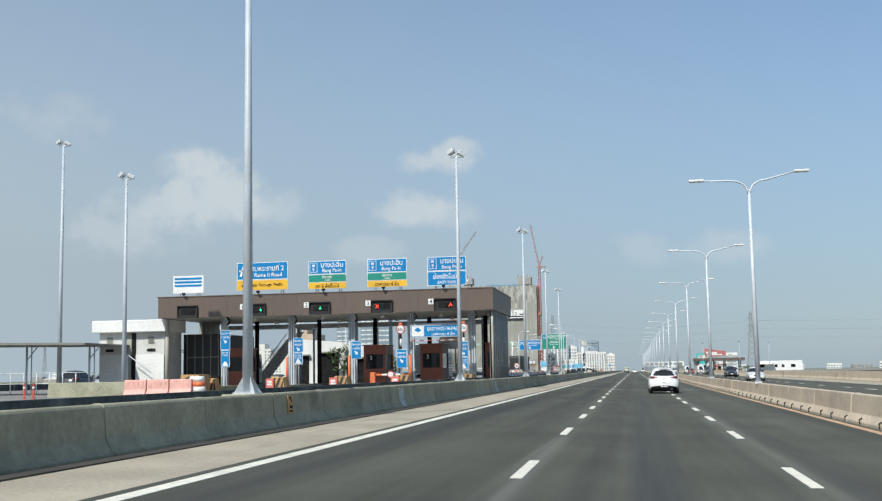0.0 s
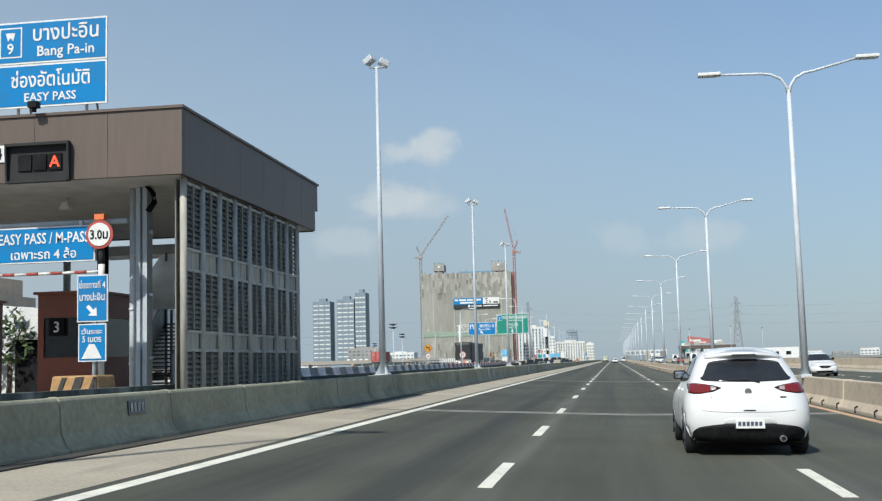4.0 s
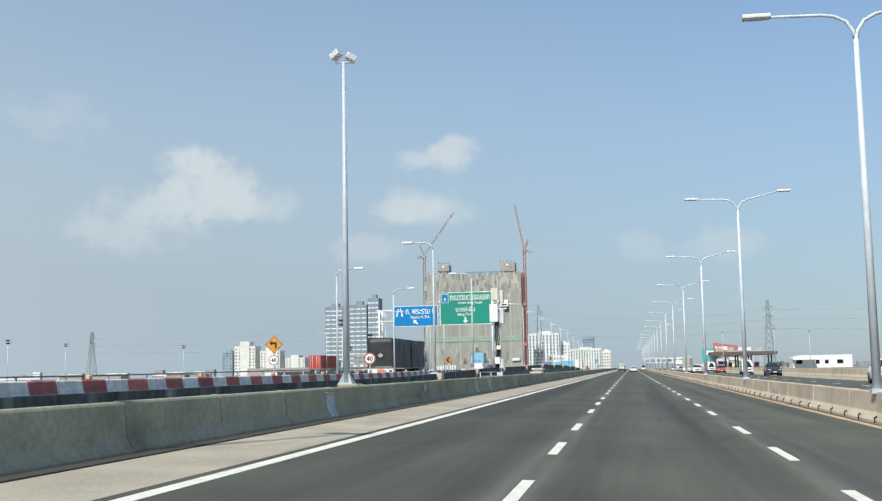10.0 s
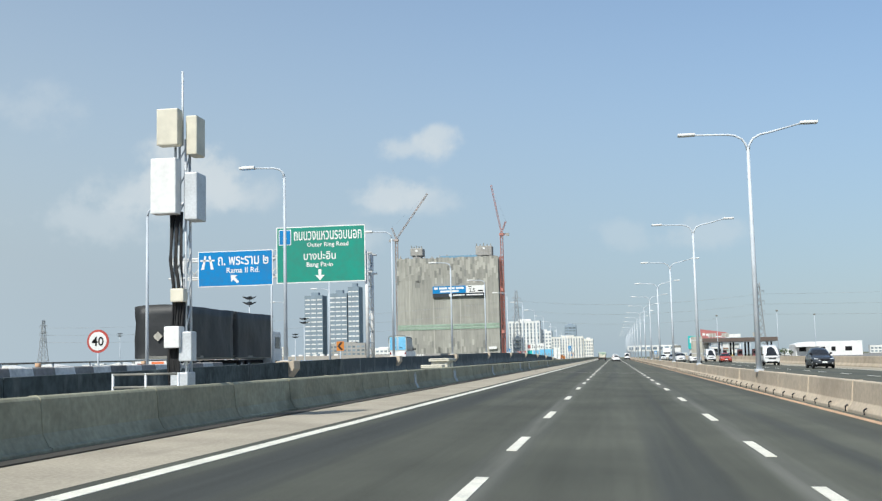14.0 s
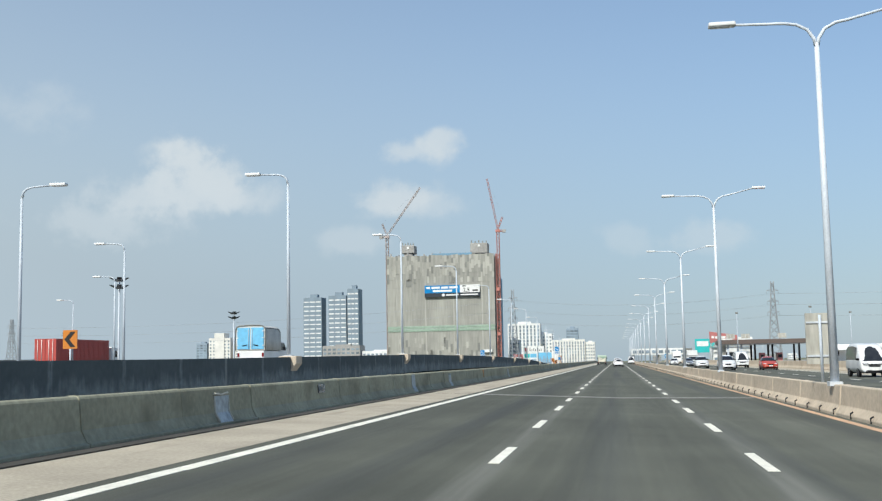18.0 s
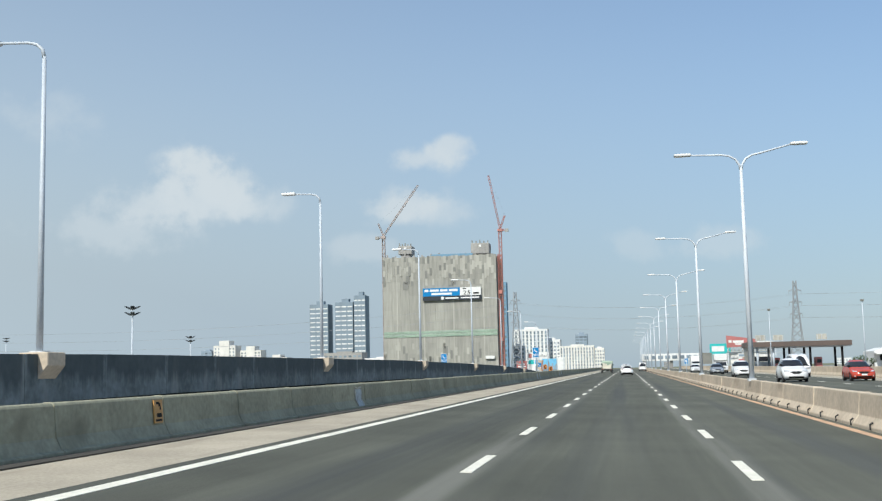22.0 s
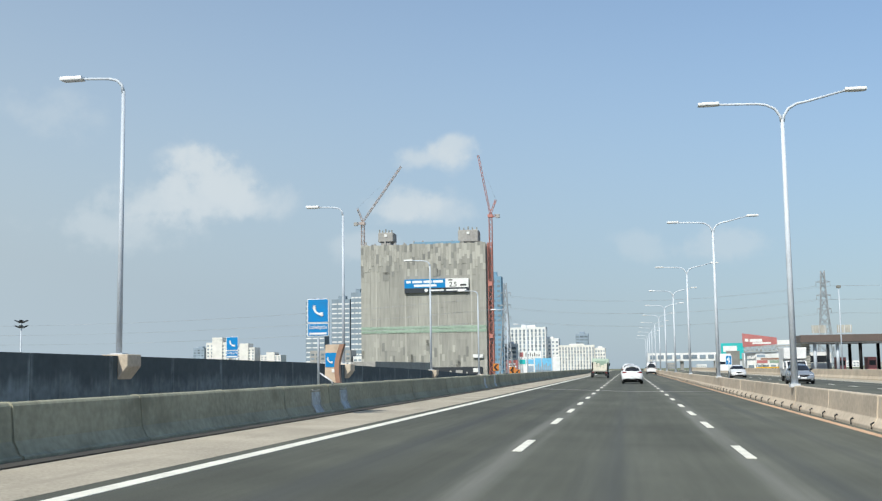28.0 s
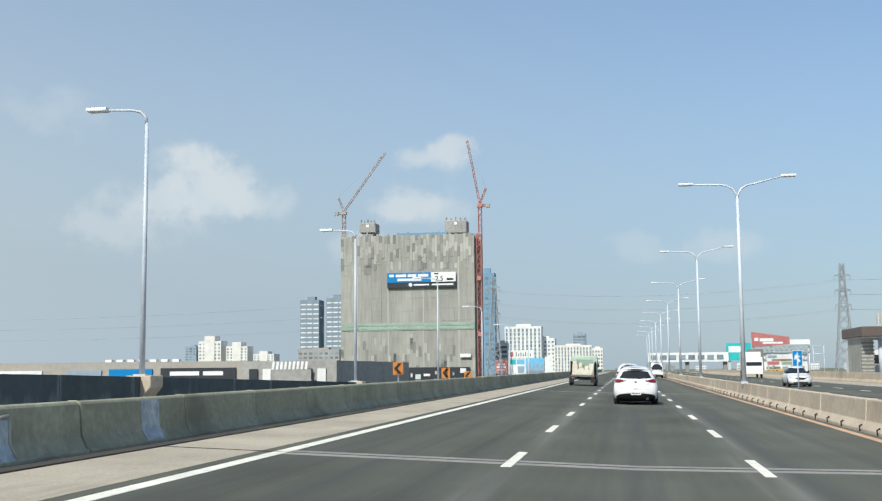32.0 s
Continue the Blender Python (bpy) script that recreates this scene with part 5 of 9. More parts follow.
part("door_panel", bm, M_LPANEL, e)
for x in (-34.24, -31.2):
    bars(e, x - 0.3, x + 0.3, 47.36, 3.21, 3.4, M_PLASTIC, 1)
    bars(e, x - 0.22, x + 0.22, 47.36, 3.77, 4.22, M_LOUVRE, 2)
bm = B()
tube(bm, [(-32.49, 46.6, 2.95), (-30.82, 46.6, 1.72)], 0.03, 6)
part("handrail", bm, M_POLEW, e)
e = thing("kiosk_block", "dark panelled kiosk block behind the end lane", "building")
bm = B()
box(bm, -30.2, -27.64, 50.6, 54.3, PZ, 4.43)
part("wall", bm, M_CARD, e)
for k in range(5):
    bm = B()
    x = -30.05 + 0.462 * k
    box(bm, x, x + 0.342, 50.54, 50.596, PZ + 0.3, 4.13)
    part("dark_panel", bm, M_PLASTIC, e)
e = thing("white_shed", "low white service shed with dark openings behind the toll lanes", "building")
bm = B()
prism(bm, [(-27.6, PZ), (-19.4, PZ), (-19.4, 3.5), (-21.5, 4.0), (-27.6, 4.55)], "y", 66.0, 72.0)
part("wall", bm, M_WHITE, e)
# openings are black sheets on the closed wall, their inner shade painted
for x0, x1, z1 in ((-26.6, -25.5, 3.0), (-24.4, -22.9, 3.2), (-22.2, -20.3, 2.7)):
    bm = B()
    box(bm, x0, x1, 65.93, 65.998, PZ, z1)
    part("opening", bm, M_PLASTIC, e)
    bm = B()
    box(bm, x0 - 0.12, x1 + 0.12, 65.6, 65.93, z1, z1 + 0.12)
    part("canopy", bm, M_LOUVRE, e)
bm = B()
box(bm, -28.6, -26.9, 72.5, 76, PZ, 5.1)
box(bm, -28.6, -27.6, 72.5, 76, 5.1, 6.0)
part("ochre_block", bm, M_TAN, e)
e = thing("toll_barrier", "orange and white lane barrier arm with a round stop disc", "barrier arm")
bm = B()
box(bm, -15.75, -15.4, 47.3, 47.65, PZ, 1.5)
bevel(bm, 0.03, 1)
part("housing", bm, M_ORANGE, e)
for k in range(5):
    bm = B()
    box(bm, -15.4 + 0.46 * k, -15.4 + 0.46 * (k + 1), 47.42, 47.5, 1.28, 1.4)
    part("arm", bm, M_WHITE if k % 2 else M_ORANGE, e)
bm = B()
tube(bm, [(-14.35, 47.36, 1.34), (-14.35, 47.4, 1.34)], 0.24, 18)
disc = part("disc_rim", bm, M_REDBOX, e)
bm = B()
tube(bm, [(-14.35, 47.34, 1.34), (-14.35, 47.358, 1.34)], 0.18, 18)
part("disc_face", bm, M_WHITE, disc)
e = thing("car_shelter", "long dark shelter roof on slim braced posts", "shelter")
bm = B()
prism(bm, [(-58.0, 3.95), (-32.8, 3.55), (-32.8, 3.68), (-58.0, 4.2)], "y", 41.0, 47.5)
part("roof", bm, M_LOUVRE, e)
for x in (-56, -50, -44, -38.5, -34.0):
    bm = B()
    tube(bm, [(x, 44.0, PZ), (x, 44.0, 3.7)], 0.07, 8)
    tube(bm, [(x, 44.0, 2.7), (x + 0.8, 44.0, 3.62)], 0.04, 8)
    tube(bm, [(x + 0.35, 44.0, PZ), (x + 0.35, 44.0, 3.6)], 0.04, 8)
    part("post", bm, M_POLE, e)
e = thing("plaza_fence", "thin grey railing along the plaza's edge", "fence")
for k in range(24):
    bm = B()
    x = -56 + 1.05 * k
    tube(bm, [(x, 52, PZ), (x, 52, 1.9)], 0.035, 6)
    part("post", bm, M_STEEL, e)
for z in (1.1, 1.88):
    bm = B()
    tube(bm, [(-56, 52, z), (-31.5, 52, z)], 0.03, 6)
    part("rail", bm, M_STEEL, e)
for k in range(3):
    e = thing("water_barrier", "faded pink plastic water-filled barrier on the plaza", "barrier", "water-filled barriers", at=(-24.2 + 1.25 * k, 30.2, PZ))
    bm = B()
    prism(bm, [(-0.28, 0), (0.28, 0), (0.28, 0.22), (0.14, 0.45), (0.12, 0.95), (-0.12, 0.95), (-0.14, 0.45), (-0.28, 0.22)], "y", -0.6, 0.6)
    bevel(bm, 0.04, 2)
    part("shell", bm, M_PINK, e, "", pose(0, 0, 0, 0, 0, 90))
    for q in range(4):
        bm = B()
        box(bm, -0.5 + 0.27 * q, -0.35 + 0.27 * q, -0.145, 0.145, 0.55, 0.86)
        part("rib", bm, M_PINK, e)
for x, y in ((-21.3, 31.0), (-20.7, 30.2)):
    e = thing("traffic_barrel", "orange and white striped plastic barrel", "traffic barrel", "traffic barrels", at=(x, y, PZ))
    for q in range(4):
        bm = B()
        tube(bm, [(0, 0, 0.27 * q), (0, 0, 0.27 * (q + 1))], [0.36 - 0.03 * q, 0.34 - 0.03 * q], 14)
        part("band", bm, M_WHITE if q % 2 else M_ORANGE, e)
e = thing("crash_cushion", "worn yellow and black striped crash cushion before the first island", "crash cushion", at=(-26.4, 43.2, PZ))
bm = B()
prism(bm, [(-0.7, 0), (0.7, 0), (0.62, 1.2), (-0.62, 1.2)], "y", -0.6, 1.2)
bevel(bm, 0.06, 2)
part("body", bm, M_NOSE, e)
for s in (-1, 1):
    for q in range(3):
        bm = B()
        a = 0.08 + q * 0.36
        prism(bm, [(s * 0.02, a + 0.3), (s * 0.56, a), (s * 0.55, a + 0.14), (s * 0.02, a + 0.44)] if q < 2 else [(s * 0.02, a + 0.2), (s * 0.4, a), (s * 0.4, a + 0.12), (s * 0.02, a + 0.32)], "y", -0.62, -0.603)
        part("stripe", bm, M_STRIPE, e)
for k, x in enumerate((-29.9, -30.6)):
    e = thing("safety_post", "red flexible safety post with a white collar", "bollard", "safety posts", at=(x, 30.0 + 0.3 * k, PZ))
    bm = B()
    tube(bm, [(0, 0, 0.0), (0, 0, 0.06), (0, 0, 0.08), (0, 0, 0.85)], [0.14, 0.12, 0.06, 0.05], 10)
    part("post", bm, M_REDBOX, e)
    bm = B()
    tube(bm, [(0, 0, 0.55), (0, 0, 0.68)], 0.062, 10)
    part("collar", bm, M_WHITE, e)
e = thing("concrete_block", "long grey concrete block on the plaza", "barrier", at=(-28.6, 34, PZ))
bm = B()
prism(bm, [(-0.3, 0), (0.3, 0), (0.18, 0.85), (-0.18, 0.85)], "y", -2.6, 2.6)
bevel(bm, 0.03, 1)
part("block", bm, M_BARRIER, e, "", pose(0, 0, 0, 0, 0, 90))
for x in (-17.55, -13.5, -21.8):
    e = thing("warning_board", "faded red warning board with yellow strip on an island nose", "warning sign", "island warning boards", at=(x, 44.72, PZ))
    bm = B()
    box(bm, -0.26, 0.26, -0.02, 0.02, 0.0, 0.86)
    bevel(bm, 0.008, 1)
    part("board", bm, M_WARN, e)
    bm = B()
    box(bm, -0.24, 0.24, -0.03, -0.021, 0.06, 0.24)
    part("yellow_strip", bm, M_YELLOW, e)
    bars(e, -0.16, 0.16, -0.02, 0.42, 0.72, M_WHITE, 2)

# ---- things along the barrier and the ramp ----
JOINT_COVERS = (89.4, 228.3, 368.2)


def barrier_plate(y, big):
    e = thing("barrier_plate", "grey steel cover plate bolted over a joint of the barrier", "steel plate", "barrier cover plates")
    w = 0.34 if big else 0.2
    off = 0.012
    cover = y in JOINT_COVERS
    path = [(EDGE_L - 0.246 + off, ZL + 0.69) if cover else (EDGE_L - 0.238 + off, ZL + 0.56), (EDGE_L - 0.215 + off, ZL + 0.25), (EDGE_L - 0.12 + off, ZL + 0.085), (EDGE_L - 0.09 + off, ZL + 0.02)]
    bm = B()
    rows = [[bm.verts.new((x, y + s * w, z)) for s in (-1, 1)] + [bm.verts.new((x - 0.01, y + s * w, z - 0.004)) for s in (1, -1)] for x, z in path]
    for a, b in zip(rows, rows[1:]):
        for i in range(4):
            bm.faces.new((a[i], a[(i + 1) % 4], b[(i + 1) % 4], b[i]))
    bm.faces.new(rows[0])
    bm.faces.new(rows[-1][::-1])
    part("plate", bm, M_PATCH, e)
    if cover:
        return e
    for q in (-1, 1):
        bm = B()
        tube(bm, [(x - 0.006, y + q * (w + 0.03), z) for x, z in path[:3]], 0.024, 6)
        part("mortar_rim", bm, M_MORTAR, e)
    x, z = path[0][0] - 0.012, path[0][1]
    bm = B()
    tube(bm, [(x, y - w - 0.03, z + 0.05), (x, y - w * 0.45, z + 0.035), (x, y, z + 0.012), (x, y + w * 0.5, z + 0.03), (x, y + w + 0.03, z + 0.05)], 0.024, 6)
    part("mortar_top", bm, M_MORTAR, e)
    return e


for y, big in ((10.4, True), (35.0, True), (89.4, True), (92.1, False), (120.1, True), (145.5, True), (150.4, True), (181.2, False), (191.6, True), (207.9, True), (228.3, True), (237.4, True), (264.6, True), (331.2, True), (333.9, True), (363.7, True), (368.2, True)):
    barrier_plate(y, big)
for y in (40.9, 132.4, 215.2):
    e = thing("marker_plate", "small dark distance marker plate on the barrier", "marker plate", "distance markers")
    bm = B()
    v = [bm.verts.new(p) for p in ((EDGE_L - 0.222, y - 0.3, ZL + 0.40), (EDGE_L - 0.222, y + 0.3, ZL + 0.40), (EDGE_L - 0.239, y + 0.3, ZL + 0.62), (EDGE_L - 0.239, y - 0.3, ZL + 0.62))]
    w = [bm.verts.new(p.co + Vector((0.02, 0, 0.003))) for p in v]
    bm.faces.new(v)
    bm.faces.new(w[::-1])
    for i in range(4):
        bm.faces.new((v[i], v[(i + 1) % 4], w[(i + 1) % 4], w[i]))
    part("plate", bm, M_CARD, e)
    for k in range(4):
        bm = B()
        a = y - 0.24 + 0.13 * k
        v = [bm.verts.new(p) for p in ((EDGE_L - 0.198, a, ZL + 0.45), (EDGE_L - 0.198, a + 0.08, ZL + 0.45), (EDGE_L - 0.21, a + 0.08, ZL + 0.59), (EDGE_L - 0.21, a, ZL + 0.59))]
        bm.faces.new(v)
        bmesh.ops.solidify(bm, geom=bm.faces[:], thickness=0.004)
        part("text_bar", bm, M_WHITE, e)
for y in (82.6,):
    e = thing("rust_patch", "orange rust-stained repair on the barrier face", "stain", "barrier stains")
    bm = B()
    v = [bm.verts.new(p) for p in ((EDGE_L - 0.213, y - 0.09, ZL + 0.26), (EDGE_L - 0.211, y + 0.12, ZL + 0.26), (EDGE_L - 0.237, y + 0.06, ZL + 0.6), (EDGE_L - 0.239, y - 0.07, ZL + 0.62))]
    bm.faces.new(v)
    bmesh.ops.solidify(bm, geom=bm.faces[:], thickness=0.012)
    part("patch", bm, M_OCHRE, e)

# telephone marker on the barrier
for y in (-1.3, 250.3):
    e = thing("phone_marker", "ochre plate with a black telephone symbol fixed to the barrier", "marker plate", "telephone markers", at=(EDGE_L - 0.212, y, ZL + 0.28))
    bm = B()
    prism(bm, [(0.0, 0.0), (0.022, 0.003), (-0.003, 0.393), (-0.025, 0.39)], "y", -0.17, 0.17)
    part("plate", bm, M_OCHRE, e)
    for z0, z1, ya, yb in ((0.03, 0.07, -0.12, 0.12), (0.1, 0.17, -0.07, 0.12), (0.22, 0.3, 0.05, 0.09), (0.28, 0.34, 0.0, 0.07), (0.32, 0.36, -0.09, 0.03)):
        bm = B()
        prism(bm, [(0.018 - 0.064 * z0, z0), (0.027 - 0.064 * z0, z0), (0.027 - 0.064 * z1, z1), (0.018 - 0.064 * z1, z1)], "y", ya, yb)
        part("symbol", bm, M_PLASTIC, e)

# antenna post with radio boxes
AX, AY, AZ = -6.5, 160.2, 0.26
e = thing("antenna_post", "lattice post hung with white radio boxes and thick black cables", "antenna", at=(AX, AY, AZ))
for s in (-1, 1):
    for q in (-1, 1):
        bm = B()
        tube(bm, [(0.13 * s, 0.13 * q, 0), (0.1 * s, 0.1 * q, 5.4)], 0.025, 6)
        part("leg", bm, M_STEEL, e)
for k in range(10):
    bm = B()
    z = 0.3 + 0.5 * k
    tube(bm, [(-0.12, -0.12, z), (0.12, -0.12, z + 0.45)], 0.014, 5)
    tube(bm, [(0.12, -0.12, z), (0.12, 0.12, z + 0.45)], 0.014, 5)
    part("brace", bm, M_STEEL, e)
bm = B()
tube(bm, [(0, 0, 5.3), (0, 0, 6.75)], 0.022, 6)
part("rod", bm, M_STEEL, e)
for x0, x1, y0, y1, z0, z1, m in ((-0.36, 0.06, -0.4, -0.14, 5.25, 5.95, M_CREAM), (0.12, 0.34, -0.15, 0.3, 5.1, 5.85, M_CREAM), (-0.46, 0.04, -0.44, -0.14, 3.95, 5.0, M_WHITE), (0.1, 0.36, -0.2, 0.3, 3.85, 4.75, M_STEEL), (-0.1, 0.16, -0.36, -0.14, 2.3, 2.55, M_CREAM), (-0.2, 0.1, -0.42, -0.14, 1.45, 1.85, M_WHITE), (0.05, 0.3, -0.32, -0.05, 1.2, 1.75, M_STEEL), (-0.12, 0.22, -0.3, 0.1, 0.6, 1.0, M_STEEL)):
    bm = B()
    box(bm, x0, x1, y0, y1, z0, z1)
    bevel(bm, 0.025, 2)
    part("radio_box", bm, m, e)
for k in range(5):
    bm = B()
    dx = -0.15 + 0.05 * k
    tube(bm, [(dx, -0.17, 4.0), (dx - 0.06 * (k % 2), -0.2, 3.1), (dx + 0.05, -0.18, 2.2), (dx - 0.05, -0.2, 1.2), (dx, -0.16, 0.1)], 0.032, 7)
    part("cable", bm, M_BLACK, e)
e = thing("guard_rail", "low grey tubular guard frame round the antenna's foot", "railing", at=(AX, AY, AZ))
for x in (-1.05, -0.42, 0.2):
    bm = B()
    tube(bm, [(x, -0.7, 0), (x, -0.7, 1.0)], 0.025, 6)
    part("post", bm, M_STEEL, e)
for z in (0.75, 0.98):
    bm = B()
    tube(bm, [(-1.05, -0.7, z), (0.2, -0.7, z)], 0.025, 6)
    part("rail", bm, M_LOUVRE, e)
for y0, y1, z1, x0 in ((195.1, 197.4, 1.44, -7.55), (192.2, 193.0, 1.14, -7.45)):
    e = thing("roadside_cabinet", "white metal equipment cabinet with an overhanging lid behind the barrier", "cabinet", "roadside cabinets")
    bm = B()
    box(bm, x0, x0 + 0.8, y0 + 0.15, y1 - 0.15, 0.26, z1 - 0.16)
    part("body", bm, M_CREAM, e)
    bm = B()
    box(bm, x0 - 0.12, x0 + 0.92, y0, y1, z1 - 0.158, z1)
    bevel(bm, 0.03, 1)
    part("lid", bm, M_CREAM, e)
    bm = B()
    box(bm, x0 + 0.8, x0 + 0.815, (y0 + y1) / 2 - 0.012, (y0 + y1) / 2 + 0.012, 0.4, z1 - 0.22)
    part("door_gap", bm, M_BLACK, e)
    bm = B()
    box(bm, x0 - 0.123, x0 + 0.923, y0 - 0.003, y1 + 0.003, z1 - 0.06, z1 - 0.045)
    part("lid_seam", bm, M_BLACK, e)
    for x in (x0 + 0.06, x0 + 0.74):
        bm = B()
        box(bm, x - 0.015, x + 0.015, y0 + 0.125, y0 + 0.149, z1 - 0.32, z1 - 0.2)
        part("latch", bm, M_STEEL, e)


# emergency telephones
def handset(e, x, y, z, s, material):
    pts = []
    for k in range(9):
        a = radians(165 + 120 * k / 8)
        pts.append((x + s * (0.3 + 0.62 * math.cos(a)), y - 0.02, z + s * (0.3 + 0.62 * math.sin(a))))
    bm = B()
    tube(bm, pts, [s * v for v in (0.17, 0.17, 0.11, 0.09, 0.085, 0.09, 0.11, 0.17, 0.17)], 8)
    for v in bm.verts:
        v.co.y = y - 0.012 + (v.co.y - (y - 0.02)) * 0.05
    part("handset_mark", bm, material, e)


def phone(x, y, z, size):
    e = thing("telephone_sign", "blue emergency telephone sign with a white handset on a slim post", "road sign", "telephone signs", at=(x, y, z))
    bm = B()
    tube(bm, [(0, 0.05, 0), (0, 0.05, 2.6)], 0.035, 8)
    part("post", bm, M_POLE, e)
    framed(e, -0.33, 0.33, 0, 1.86, 2.58, M_BLUE, 0.02)
    handset(e, 0.0, -0.008, 2.22, 0.36, M_WHITE)
    framed(e, -0.33, 0.33, 0, 1.45, 1.84, M_BLUE, 0.02)
    lettering("โทรศัพท์ฉุกเฉิน", 0.15, M_WHITE, e, (0, -0.008, 1.71), 0.56)
    bars(e, -0.27, 0.27, -0.0, 1.5, 1.56, M_WHITE, 1)
    k = thing("emergency_phone", "curved tan emergency telephone kiosk with a blue handset panel", "telephone", "emergency telephones", at=(x + 0.38, y + 0.15, z))
    bm = B()
    rows = []
    for i in range(9):
        u = i / 8
        zz = 0.05 + 1.15 * u
        bow = 0.10 * math.sin(math.pi * u) - 0.12 * u
        rows.append((zz, bow))
    prof = [(0.28 - b * 1.0, zz) for zz, b in rows]
    prism(bm, [(-0.24, 0.25), (0.05, 0.05)] + prof + [(-0.24 + 0.02, 1.2)], "y", -0.02, 0.04)
    part("back_shell", bm, M_TAN, k)
    bm = B()
    prism(bm, [(0.16 - (b) * 1.0, zz) for zz, b in rows] + [(0.3 - b * 1.0, zz) for zz, b in reversed(rows)], "y", -0.24, -0.02)
    part("hood", bm, M_HOOD, k)
    bm = B()
    panel(bm, -0.22, 0.12, -0.032, 0.52, 0.95, 0.012)
    part("blue_panel", bm, M_BLUE, k)
    handset(k, -0.08, -0.034, 0.72, 0.2, M_WHITE)
    bm = B()
    panel(bm, -0.02, 0.12, -0.034, 0.36, 0.46, 0.014)
    part("keypad", bm, M_WHITE, k)
    bm = B()
    tube(bm, [(-0.38, -0.1, 0.35), (0.0, -0.1, 0.1), (0.02, -0.1, -0.02)], 0.025, 6)
    part("bracket", bm, M_STEEL, k)
    for o, dx, dy in ((e, 0.0, 0.0), (k, 0.34, 0.15)):
        o.matrix_basis = pose(x + dx, y + dy, z) @ Matrix.Scale(size, 4)
    return e


phone(EDGE_L - 0.33, 331.8, ZL + 0.73, 0.84)
phone(-19.2, 361.5, ramp_z(361.5), 1.0)

# overhead gantry
e = thing("sign_gantry", "white lattice gantry carrying a green and a blue direction sign", "sign gantry")
GY = 198.9
for x, zb in ((-11.6, wall_top(199.5)), (-22.6, ramp_z(199.5))):
    for y in (GY, GY + 1.3):
        bm = B()
        tube(bm, [(x, y, zb), (x, y, 7.35)], 0.1, 10)
        part("post", bm, M_WHITE, e)
    n = 9
    for k in range(n):
        a, b = zb + 0.2 + (7.1 - zb) * k / n, zb + 0.2 + (7.1 - zb) * (k + 1) / n
        ya, yb = (GY, GY + 1.3) if k % 2 else (GY + 1.3, GY)
        for q in ([(x, ya, a), (x, yb, b)], [(x, GY, a), (x, GY + 1.3, a)]):
            bm = B()
            tube(bm, q, 0.033, 6)
            part("lacing_bar", bm, M_WHITE, e)
for y in (GY, GY + 1.3):
    for z in (6.2, 7.25):
        bm = B()
        tube(bm, [(-22.9, y, z), (-11.3, y, z)], 0.06, 8)
        part("chord", bm, M_WHITE, e)
for y in (GY, GY + 1.3):
    for k in range(11):
        a, b = -22.6 + k, -21.6 + k
        bm = B()
        tube(bm, [(a, y, 6.2 if k % 2 else 7.25), (b, y, 7.25 if k % 2 else 6.2)], 0.03, 5)
        part("lacing_bar", bm, M_WHITE, e)
g = thing("direction_sign", "large green direction sign for the Outer Ring Road", "road sign")
x0, x1, z0, z1, y = -16.6, -11.6, 5.7, 8.8, GY - 0.24
framed(g, x0, x1, y, z0, z1, M_GREEN, 0.06)
bm = B()
box(bm, x0 + 0.6, x0 + 0.72, y + 0.04, y + 0.17, z0 + 0.1, z1 - 0.1)
box(bm, x1 - 0.72, x1 - 0.6, y + 0.04, y + 0.17, z0 + 0.1, z1 - 0.1)
part("bracket", bm, M_STEEL, g)
bm = B()
panel(bm, x0 + 0.15, x0 + 0.85, y - 0.016, z1 - 1.0, z1 - 0.15, 0.006)
part("route_border", bm, M_WHITE, g)
bm = B()
panel(bm, x0 + 0.19, x0 + 0.81, y - 0.022, z1 - 0.96, z1 - 0.19, 0.006)
part("route_field", bm, M_BLUE, g)
lettering("9", 0.34, M_WHITE, g, (x0 + 0.5, y - 0.018, z1 - 0.68))
lettering("ถนนวงแหวนรอบนอก", 0.5, M_WHITE, g, (x0 + 2.9, y - 0.008, z1 - 0.52), 3.8)
lettering("Outer Ring Road", 0.32, M_WHITE, g, (x0 + 2.9, y - 0.008, z1 - 1.05), 2.7)
lettering("บางปะอิน", 0.46, M_WHITE, g, (x0 + 2.45, y - 0.008, z1 - 1.62), 1.8)
lettering("Bang Pa-in", 0.34, M_WHITE, g, (x0 + 2.45, y - 0.008, z1 - 2.14), 1.8)
arrow(g, x0 + 2.45, y, z0 + 0.42, 0.62, 180, M_WHITE)
g = thing("direction_sign", "blue direction sign for Rama II Road with a slanting arrow", "road sign")
x0, x1, z0, z1 = -21.1, -16.8, 5.65, 7.62
framed(g, x0, x1, y, z0, z1, M_BLUE, 0.05)
bm = B()
box(bm, x0 + 0.6, x0 + 0.72, y + 0.04, y + 0.17, z0 + 0.1, z1 - 0.1)
box(bm, x1 - 0.72, x1 - 0.6, y + 0.04, y + 0.17, z0 + 0.1, z1 - 0.1)
part("bracket", bm, M_STEEL, g)
bm = B()
for s in (-1, 1):
    prism(bm, [(x0 + 0.55 + s * 0.36, z1 - 1.0), (x0 + 0.55 + s * 0.2, z1 - 1.0), (x0 + 0.55 + s * 0.06, z1 - 0.25), (x0 + 0.55 + s * 0.17, z1 - 0.25)], "y", y - 0.018, y - 0.009)
box(bm, x0 + 0.14, x0 + 0.96, y - 0.018, y - 0.009, z1 - 0.55, z1 - 0.46)
part("motorway_mark", bm, M_WHITE, g)
lettering("ถ. พระราม ๒", 0.5, M_WHITE, g, (x0 + 2.6, y - 0.008, z1 - 0.55), 2.9)
